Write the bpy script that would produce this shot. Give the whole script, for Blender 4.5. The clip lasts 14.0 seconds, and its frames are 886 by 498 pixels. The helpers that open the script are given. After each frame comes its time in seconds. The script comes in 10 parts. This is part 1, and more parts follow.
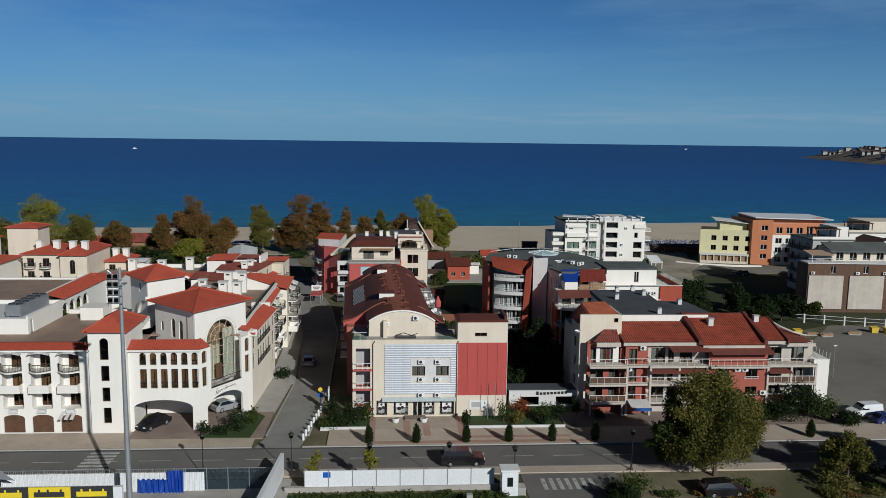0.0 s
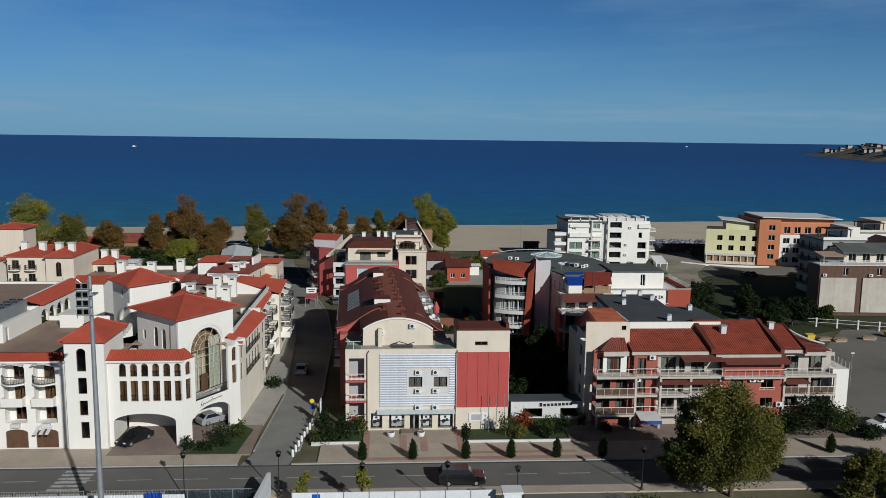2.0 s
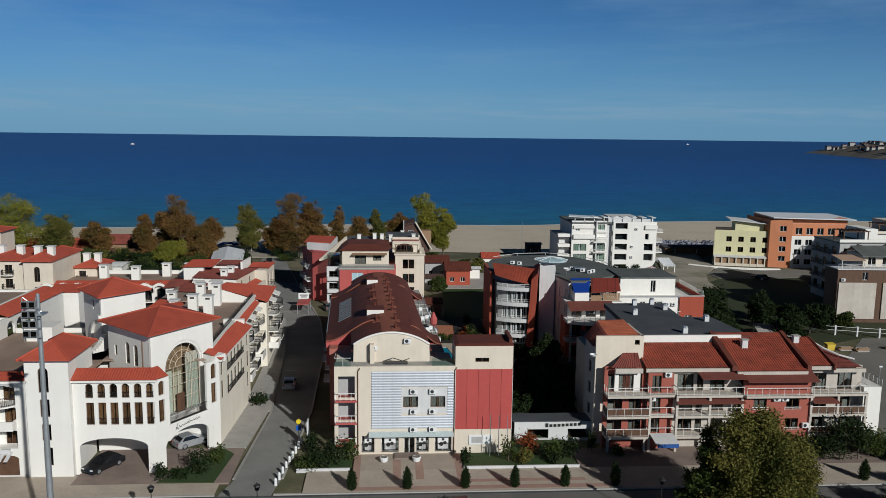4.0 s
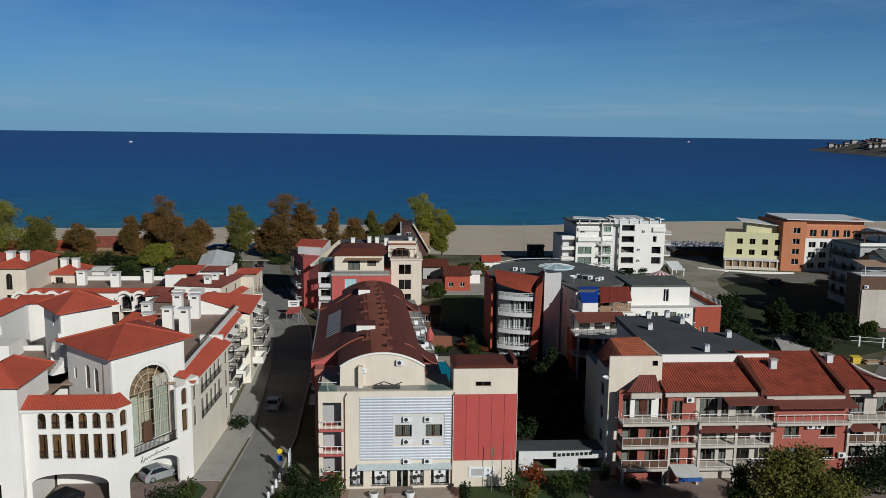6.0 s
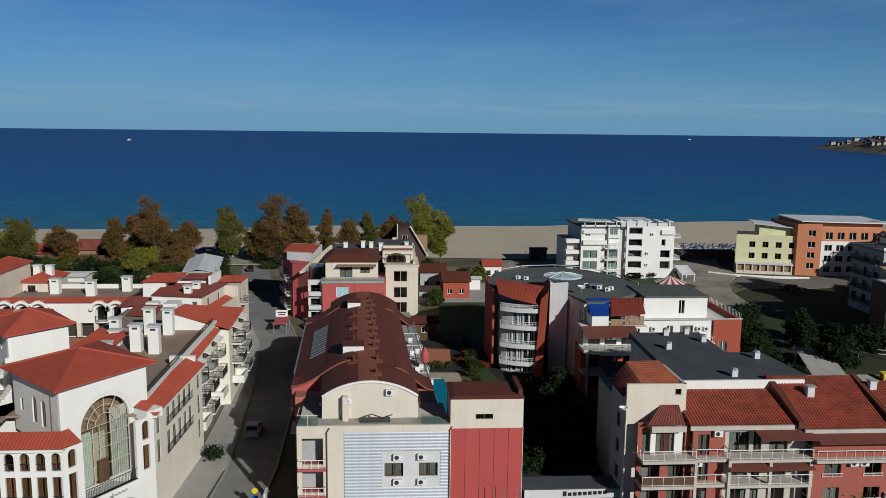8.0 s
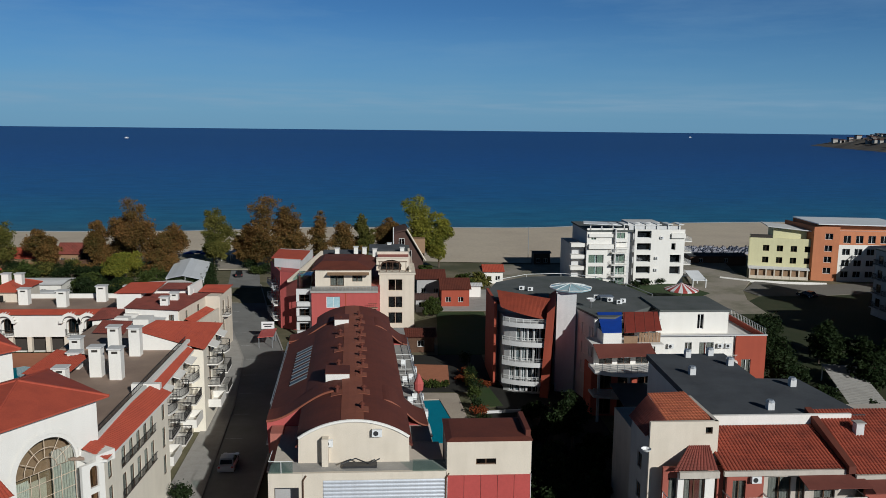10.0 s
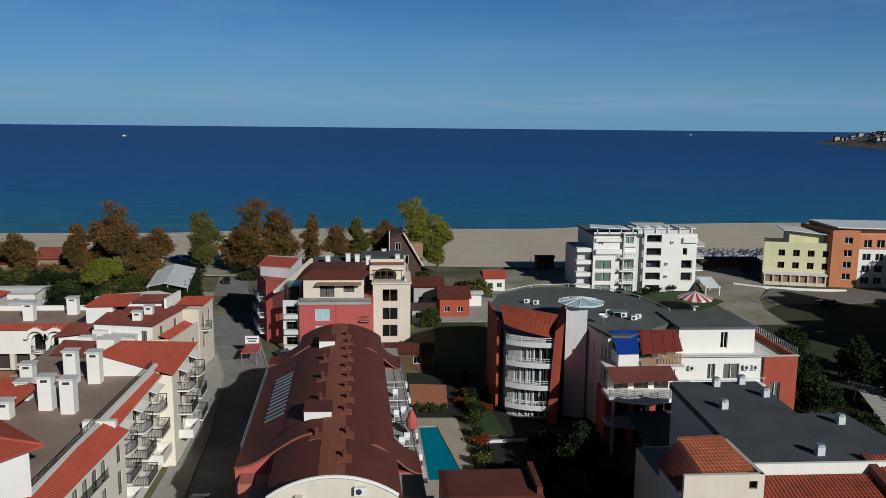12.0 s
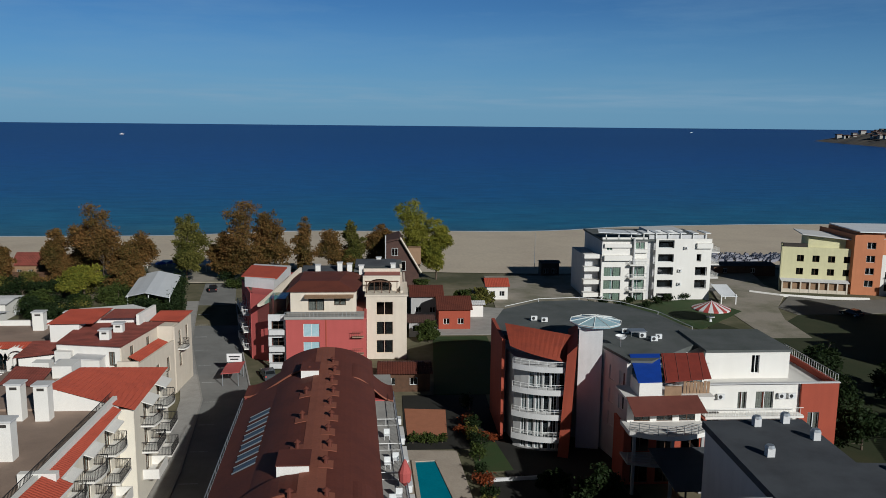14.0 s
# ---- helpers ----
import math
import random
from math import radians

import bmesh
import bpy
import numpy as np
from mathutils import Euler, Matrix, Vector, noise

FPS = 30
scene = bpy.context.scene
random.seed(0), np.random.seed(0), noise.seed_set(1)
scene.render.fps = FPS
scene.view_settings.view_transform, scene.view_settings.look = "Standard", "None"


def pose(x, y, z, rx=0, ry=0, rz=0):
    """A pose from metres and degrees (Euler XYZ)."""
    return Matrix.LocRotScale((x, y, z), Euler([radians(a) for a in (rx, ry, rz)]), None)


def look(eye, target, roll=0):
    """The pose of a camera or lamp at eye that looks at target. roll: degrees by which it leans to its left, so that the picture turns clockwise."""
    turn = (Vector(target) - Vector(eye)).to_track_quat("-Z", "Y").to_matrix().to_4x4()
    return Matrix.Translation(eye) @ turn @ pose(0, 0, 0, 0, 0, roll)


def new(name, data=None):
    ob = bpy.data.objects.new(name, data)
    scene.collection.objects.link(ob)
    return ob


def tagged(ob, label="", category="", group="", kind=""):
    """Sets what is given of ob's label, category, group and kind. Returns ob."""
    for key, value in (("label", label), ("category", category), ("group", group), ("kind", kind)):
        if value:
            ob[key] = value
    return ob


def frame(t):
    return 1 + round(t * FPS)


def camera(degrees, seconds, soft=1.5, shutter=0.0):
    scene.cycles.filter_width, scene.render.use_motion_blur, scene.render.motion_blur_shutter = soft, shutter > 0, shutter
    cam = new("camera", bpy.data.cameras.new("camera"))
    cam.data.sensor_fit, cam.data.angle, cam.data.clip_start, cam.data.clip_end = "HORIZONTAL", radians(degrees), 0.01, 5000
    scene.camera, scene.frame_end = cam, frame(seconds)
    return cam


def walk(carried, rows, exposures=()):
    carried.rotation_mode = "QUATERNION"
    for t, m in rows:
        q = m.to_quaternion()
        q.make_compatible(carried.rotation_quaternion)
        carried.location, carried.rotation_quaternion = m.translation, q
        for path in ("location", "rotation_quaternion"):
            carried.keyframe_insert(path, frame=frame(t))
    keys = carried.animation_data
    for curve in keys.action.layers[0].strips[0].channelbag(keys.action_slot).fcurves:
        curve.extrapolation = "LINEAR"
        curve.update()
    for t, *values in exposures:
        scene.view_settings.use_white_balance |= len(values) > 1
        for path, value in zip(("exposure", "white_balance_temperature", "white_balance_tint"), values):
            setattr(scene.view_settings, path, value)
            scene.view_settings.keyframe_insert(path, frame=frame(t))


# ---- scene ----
cam = camera(58.0, 14.0, soft=0.6)
# seconds, eye in metres, then pitch, roll and yaw in degrees
PATH = [
    (0.0, -1.521, -7.729, 37.388, -8.081, 0.750, -3.896),
    (0.5, -1.378, -6.617, 37.383, -8.124, 0.743, -3.888),
    (1.0, -1.219, -5.260, 37.380, -8.167, 0.737, -3.881),
    (1.5, -1.044, -3.692, 37.378, -8.209, 0.730, -3.874),
    (2.0, -0.856, -1.942, 37.377, -8.252, 0.723, -3.868),
    (2.5, -0.654, -0.039, 37.378, -8.294, 0.716, -3.862),
    (3.0, -0.442, 1.992, 37.380, -8.336, 0.710, -3.857),
    (3.5, -0.218, 4.131, 37.384, -8.378, 0.703, -3.852),
    (4.0, 0.014, 6.358, 37.388, -8.420, 0.696, -3.848),
    (4.5, 0.255, 8.656, 37.395, -8.461, 0.690, -3.845),
    (5.0, 0.503, 11.011, 37.402, -8.503, 0.683, -3.842),
    (5.5, 0.757, 13.411, 37.411, -8.544, 0.676, -3.840),
    (6.0, 1.015, 15.847, 37.422, -8.585, 0.669, -3.838),
    (6.5, 1.278, 18.309, 37.433, -8.626, 0.663, -3.837),
    (7.0, 1.542, 20.793, 37.446, -8.667, 0.656, -3.837),
    (7.5, 1.808, 23.291, 37.461, -8.707, 0.649, -3.837),
    (8.0, 2.074, 25.802, 37.477, -8.748, 0.643, -3.837),
    (8.5, 2.339, 28.323, 37.494, -8.788, 0.636, -3.838),
    (9.0, 2.602, 30.853, 37.512, -8.828, 0.629, -3.840),
    (9.5, 2.861, 33.391, 37.532, -8.868, 0.622, -3.843),
    (10.0, 3.117, 35.938, 37.554, -8.908, 0.616, -3.846),
    (10.5, 3.366, 38.494, 37.576, -8.947, 0.609, -3.849),
    (11.0, 3.609, 41.063, 37.600, -8.987, 0.602, -3.853),
    (11.5, 3.844, 43.644, 37.626, -9.026, 0.596, -3.858),
    (12.0, 4.070, 46.241, 37.653, -9.065, 0.589, -3.863),
    (12.5, 4.286, 48.855, 37.681, -9.104, 0.582, -3.869),
    (13.0, 4.490, 51.488, 37.710, -9.143, 0.575, -3.875),
    (13.5, 4.682, 54.140, 37.741, -9.182, 0.569, -3.882),
    (14.0, 4.860, 56.813, 37.774, -9.220, 0.562, -3.890),
]
walk(cam, [(t, pose(x, y, z, 90 + pitch, 0, yaw) @ pose(0, 0, 0, 0, 0, roll)) for t, x, y, z, pitch, roll, yaw in PATH],
     exposures=[(0.0, 0.0, 5500, 4), (14.0, 0.0, 5500, 4)])

# ---- world, sun, exposure ----
SUN_EL, SUN_AZ = radians(25), radians(152)          # height, and compass turn from +y towards +x
world = bpy.data.worlds.new("sky")
scene.world = world
world.use_nodes = True
wt = world.node_tree
wt.nodes.clear()
w_out = wt.nodes.new("ShaderNodeOutputWorld")
w_bg = wt.nodes.new("ShaderNodeBackground")
w_sky = wt.nodes.new("ShaderNodeTexSky")
w_sky.sky_type = "NISHITA"
w_sky.sun_disc = False
w_sky.sun_elevation = SUN_EL
w_sky.sun_rotation = SUN_AZ
w_sky.altitude = 1500
w_sky.air_density = 0.8
w_sky.dust_density = 0.0
w_sky.ozone_density = 6.0
w_bg.inputs["Strength"].default_value = 0.045
# thin veils of cloud, stretched along the horizon
w_co = wt.nodes.new("ShaderNodeTexCoord")
w_map = wt.nodes.new("ShaderNodeMapping")
w_map.inputs["Scale"].default_value = (1.6, 1.6, 11.0)
w_noi = wt.nodes.new("ShaderNodeTexNoise")
w_noi.inputs["Scale"].default_value = 1.7
w_noi.inputs["Detail"].default_value = 6.0
w_noi.inputs["Roughness"].default_value = 0.62
w_rmp = wt.nodes.new("ShaderNodeValToRGB")
w_rmp.color_ramp.elements[0].position, w_rmp.color_ramp.elements[1].position = 0.44, 0.84
w_rmp.color_ramp.elements[1].color = (0.42, 0.42, 0.42, 1)
w_mix = wt.nodes.new("ShaderNodeMixRGB")
w_mix.inputs["Color2"].default_value = (6.0, 7.6, 9.4, 1)
wt.links.new(w_co.outputs["Generated"], w_map.inputs["Vector"])
wt.links.new(w_map.outputs["Vector"], w_noi.inputs["Vector"])
wt.links.new(w_noi.outputs["Fac"], w_rmp.inputs["Fac"])
wt.links.new(w_rmp.outputs["Color"], w_mix.inputs["Fac"])
wt.links.new(w_sky.outputs["Color"], w_mix.inputs["Color1"])
# blue haze towards the horizon, a deep clear zenith
w_sep = wt.nodes.new("ShaderNodeSeparateXYZ")
w_hz = wt.nodes.new("ShaderNodeMapRange")
w_hz.inputs["From Min"].default_value, w_hz.inputs["From Max"].default_value = 0.0, 0.13
w_hz.inputs["To Min"].default_value, w_hz.inputs["To Max"].default_value = 0.8, 0.0
w_haze = wt.nodes.new("ShaderNodeMixRGB")
w_haze.inputs["Color2"].default_value = (3.3, 6.1, 8.6, 1)
w_ze = wt.nodes.new("ShaderNodeMapRange")
w_ze.inputs["From Min"].default_value, w_ze.inputs["From Max"].default_value = 0.17, 0.5
w_ze.inputs["To Min"].default_value, w_ze.inputs["To Max"].default_value = 1.0, 0.12
w_mul = wt.nodes.new("ShaderNodeMixRGB")
w_mul.blend_type = "MULTIPLY"
w_mul.inputs["Fac"].default_value = 1.0
w_tin = wt.nodes.new("ShaderNodeMixRGB")
w_tin.blend_type = "MULTIPLY"
w_tin.inputs["Fac"].default_value = 1.0
w_tin.inputs["Color2"].default_value = (0.90, 1.02, 1.03, 1)
wt.links.new(w_co.outputs["Generated"], w_sep.inputs[0])
wt.links.new(w_sep.outputs["Z"], w_hz.inputs["Value"])
wt.links.new(w_sep.outputs["Z"], w_ze.inputs["Value"])
wt.links.new(w_mix.outputs["Color"], w_tin.inputs["Color1"])
wt.links.new(w_tin.outputs["Color"], w_haze.inputs["Color1"])
wt.links.new(w_hz.outputs["Result"], w_haze.inputs["Fac"])
# a low broken bank of pale cloud far out over the sea
w_bk = wt.nodes.new("ShaderNodeValToRGB")
bke = w_bk.color_ramp.elements
bke[0].position, bke[0].color = 0.008, (0, 0, 0, 1)
bke[1].position, bke[1].color = 0.055, (0, 0, 0, 1)
bkm = bke.new(0.022)
bkm.color = (1, 1, 1, 1)
w_mp2 = wt.nodes.new("ShaderNodeMapping")
w_mp2.inputs["Scale"].default_value = (5.0, 5.0, 70.0)
w_no2 = wt.nodes.new("ShaderNodeTexNoise")
w_no2.inputs["Scale"].default_value = 2.0
w_no2.inputs["Detail"].default_value = 5.0
w_rm2 = wt.nodes.new("ShaderNodeMapRange")
w_rm2.inputs["From Min"].default_value, w_rm2.inputs["From Max"].default_value = 0.40, 0.75
w_rm2.inputs["To Min"].default_value, w_rm2.inputs["To Max"].default_value = 0.12, 0.75
w_bf = wt.nodes.new("ShaderNodeMath")
w_bf.operation = "MULTIPLY"
w_bm = wt.nodes.new("ShaderNodeMixRGB")
w_bm.inputs["Color2"].default_value = (5.6, 7.6, 9.2, 1)
wt.links.new(w_sep.outputs["Z"], w_bk.inputs["Fac"])
wt.links.new(w_co.outputs["Generated"], w_mp2.inputs["Vector"])
wt.links.new(w_mp2.outputs["Vector"], w_no2.inputs["Vector"])
wt.links.new(w_no2.outputs["Fac"], w_rm2.inputs["Value"])
wt.links.new(w_bk.outputs["Color"], w_bf.inputs[0])
wt.links.new(w_rm2.outputs["Result"], w_bf.inputs[1])
wt.links.new(w_bf.outputs[0], w_bm.inputs["Fac"])
wt.links.new(w_haze.outputs["Color"], w_bm.inputs["Color1"])
wt.links.new(w_bm.outputs["Color"], w_mul.inputs["Color1"])
wt.links.new(w_ze.outputs["Result"], w_mul.inputs["Color2"])
wt.links.new(w_mul.outputs["Color"], w_bg.inputs["Color"])
wt.links.new(w_bg.outputs["Background"], w_out.inputs["Surface"])

sun_data = bpy.data.lights.new("sun", "SUN")
sun_data.energy, sun_data.angle, sun_data.color = 4.15, radians(0.55), (1.0, 0.885, 0.755)
sun = new("sun", sun_data)
sun.matrix_world = look((0, 0, 60), (-math.sin(SUN_AZ) * math.cos(SUN_EL), -math.cos(SUN_AZ) * math.cos(SUN_EL), 60 - math.sin(SUN_EL)))

# ---- materials ----
def material(name, color, rough=0.8, spot=None, big=0.35, amount=0.5, grain=18.0, bump=0.15, metal=0.0, vary=0.0, streak=0.0, spec=0.35):
    """A worn surface: base colour, blotches of colour spot at size 1/big, grain, upright streaks, a value change from piece to piece."""
    m = bpy.data.materials.new(name)
    m.use_nodes = True
    nt = m.node_tree
    b = nt.nodes["Principled BSDF"]
    b.inputs["Roughness"].default_value = rough
    b.inputs["Metallic"].default_value = metal
    b.inputs["Specular IOR Level"].default_value = spec
    co = nt.nodes.new("ShaderNodeTexCoord")
    n1 = nt.nodes.new("ShaderNodeTexNoise")
    n1.inputs["Scale"].default_value = big
    n1.inputs["Detail"].default_value = 5.0
    n1.inputs["Roughness"].default_value = 0.65
    n2 = nt.nodes.new("ShaderNodeTexNoise")
    n2.inputs["Scale"].default_value = grain
    n2.inputs["Detail"].default_value = 3.0
    nt.links.new(co.outputs["Object"], n1.inputs["Vector"])
    nt.links.new(co.outputs["Object"], n2.inputs["Vector"])
    spot = spot or tuple(c * 0.72 for c in color)
    r1 = nt.nodes.new("ShaderNodeValToRGB")
    r1.color_ramp.elements[0].position, r1.color_ramp.elements[1].position = 0.42, 0.72
    r1.color_ramp.elements[0].color = (*color, 1)
    r1.color_ramp.elements[1].color = (*(color[i] + (spot[i] - color[i]) * amount for i in range(3)), 1)
    nt.links.new(n1.outputs["Fac"], r1.inputs["Fac"])
    last = r1.outputs["Color"]
    mul = nt.nodes.new("ShaderNodeMixRGB")
    mul.blend_type = "MULTIPLY"
    mul.inputs["Fac"].default_value = 0.3
    r2 = nt.nodes.new("ShaderNodeValToRGB")
    r2.color_ramp.elements[0].position, r2.color_ramp.elements[1].position = 0.3, 0.65
    r2.color_ramp.elements[0].color = (0.62, 0.62, 0.62, 1)
    nt.links.new(n2.outputs["Fac"], r2.inputs["Fac"])
    nt.links.new(last, mul.inputs["Color1"])
    nt.links.new(r2.outputs["Color"], mul.inputs["Color2"])
    last = mul.outputs["Color"]
    if streak:
        mp = nt.nodes.new("ShaderNodeMapping")
        mp.inputs["Scale"].default_value = (1.7, 1.7, 0.15)
        n3 = nt.nodes.new("ShaderNodeTexNoise")
        n3.inputs["Scale"].default_value = 1.0
        n3.inputs["Detail"].default_value = 4.0
        r3 = nt.nodes.new("ShaderNodeValToRGB")
        r3.color_ramp.elements[0].position, r3.color_ramp.elements[1].position = 0.3, 0.6
        r3.color_ramp.elements[0].color = (1 - streak, 1 - streak, 1 - streak * 1.05, 1)
        m3 = nt.nodes.new("ShaderNodeMixRGB")
        m3.blend_type = "MULTIPLY"
        m3.inputs["Fac"].default_value = 1.0
        nt.links.new(co.outputs["Object"], mp.inputs["Vector"])
        nt.links.new(mp.outputs["Vector"], n3.inputs["Vector"])
        nt.links.new(n3.outputs["Fac"], r3.inputs["Fac"])
        nt.links.new(last, m3.inputs["Color1"])
        nt.links.new(r3.outputs["Color"], m3.inputs["Color2"])
        last = m3.outputs["Color"]
    if vary:
        oi = nt.nodes.new("ShaderNodeObjectInfo")
        mr = nt.nodes.new("ShaderNodeMapRange")
        mr.inputs["To Min"].default_value, mr.inputs["To Max"].default_value = 1 - vary, 1 + vary
        m4 = nt.nodes.new("ShaderNodeMixRGB")
        m4.blend_type = "MULTIPLY"
        m4.inputs["Fac"].default_value = 1.0
        nt.links.new(oi.outputs["Random"], mr.inputs["Value"])
        nt.links.new(last, m4.inputs["Color1"])
        nt.links.new(mr.outputs["Result"], m4.inputs["Color2"])
        last = m4.outputs["Color"]
    nt.links.new(last, b.inputs["Base Color"])
    if bump:
        bp = nt.nodes.new("ShaderNodeBump")
        bp.inputs["Strength"].default_value = bump
        bp.inputs["Distance"].default_value = 0.04
        nt.links.new(n2.outputs["Fac"], bp.inputs["Height"])
        nt.links.new(bp.outputs["Normal"], b.inputs["Normal"])
    return m


def leaf_material(name, c1, c2):
    """Leaves whose colour changes from clump to clump, letting some light through."""
    m = bpy.data.materials.new(name)
    m.use_nodes = True
    nt = m.node_tree
    b = nt.nodes["Principled BSDF"]
    b.inputs["Roughness"].default_value = 0.6
    b.inputs["Specular IOR Level"].default_value = 0.08
    ge = nt.nodes.new("ShaderNodeNewGeometry")
    co = nt.nodes.new("ShaderNodeTexCoord")
    no = nt.nodes.new("ShaderNodeTexNoise")
    no.inputs["Scale"].default_value = 0.17
    no.inputs["Detail"].default_value = 5
    ad = nt.nodes.new("ShaderNodeMath")
    ad.operation = "MULTIPLY_ADD"
    ad.inputs[1].default_value = 0.55
    sc = nt.nodes.new("ShaderNodeMath")
    sc.operation = "MULTIPLY_ADD"
    sc.inputs[1].default_value, sc.inputs[2].default_value = 1.5, -0.45
    nt.links.new(co.outputs["Object"], no.inputs["Vector"])
    nt.links.new(ge.outputs["Random Per Island"], ad.inputs[0])
    nt.links.new(no.outputs["Fac"], sc.inputs[0])
    nt.links.new(sc.outputs[0], ad.inputs[2])
    rp = nt.nodes.new("ShaderNodeValToRGB")
    rp.color_ramp.elements[0].color, rp.color_ramp.elements[1].color = (*c1, 1), (*c2, 1)
    nt.links.new(ad.outputs[0], rp.inputs["Fac"])
    nt.links.new(rp.outputs["Color"], b.inputs["Base Color"])
    tr = nt.nodes.new("ShaderNodeBsdfTranslucent")
    mx = nt.nodes.new("ShaderNodeMixShader")
    mx.inputs["Fac"].default_value = 0.18
    nt.links.new(rp.outputs["Color"], tr.inputs["Color"])
    nt.links.new(b.outputs["BSDF"], mx.inputs[1])
    nt.links.new(tr.outputs["BSDF"], mx.inputs[2])
    nt.links.new(mx.outputs["Shader"], nt.nodes["Material Output"].inputs["Surface"])
    return m


def glass_material(name, tint=(0.55, 0.6, 0.62), gloss=0.04):
    m = bpy.data.materials.new(name)
    m.use_nodes = True
    nt = m.node_tree
    nt.nodes.remove(nt.nodes["Principled BSDF"])
    t = nt.nodes.new("ShaderNodeBsdfTransparent")
    t.inputs["Color"].default_value = (*tint, 1)
    g = nt.nodes.new("ShaderNodeBsdfGlossy")
    g.inputs["Roughness"].default_value = gloss
    f = nt.nodes.new("ShaderNodeLayerWeight")
    f.inputs["Blend"].default_value = 0.5
    p = nt.nodes.new("ShaderNodeMath")
    p.operation = "POWER"
    p.inputs[1].default_value = 5.0
    a = nt.nodes.new("ShaderNodeMath")
    a.operation = "MULTIPLY_ADD"
    a.inputs[1].default_value, a.inputs[2].default_value = 0.9, 0.05
    x = nt.nodes.new("ShaderNodeMixShader")
    nt.links.new(f.outputs["Facing"], p.inputs[0])
    nt.links.new(p.outputs[0], a.inputs[0])
    nt.links.new(a.outputs[0], x.inputs["Fac"])
    nt.links.new(t.outputs["BSDF"], x.inputs[1])
    nt.links.new(g.outputs["BSDF"], x.inputs[2])
    nt.links.new(x.outputs["Shader"], nt.nodes["Material Output"].inputs["Surface"])
    return m


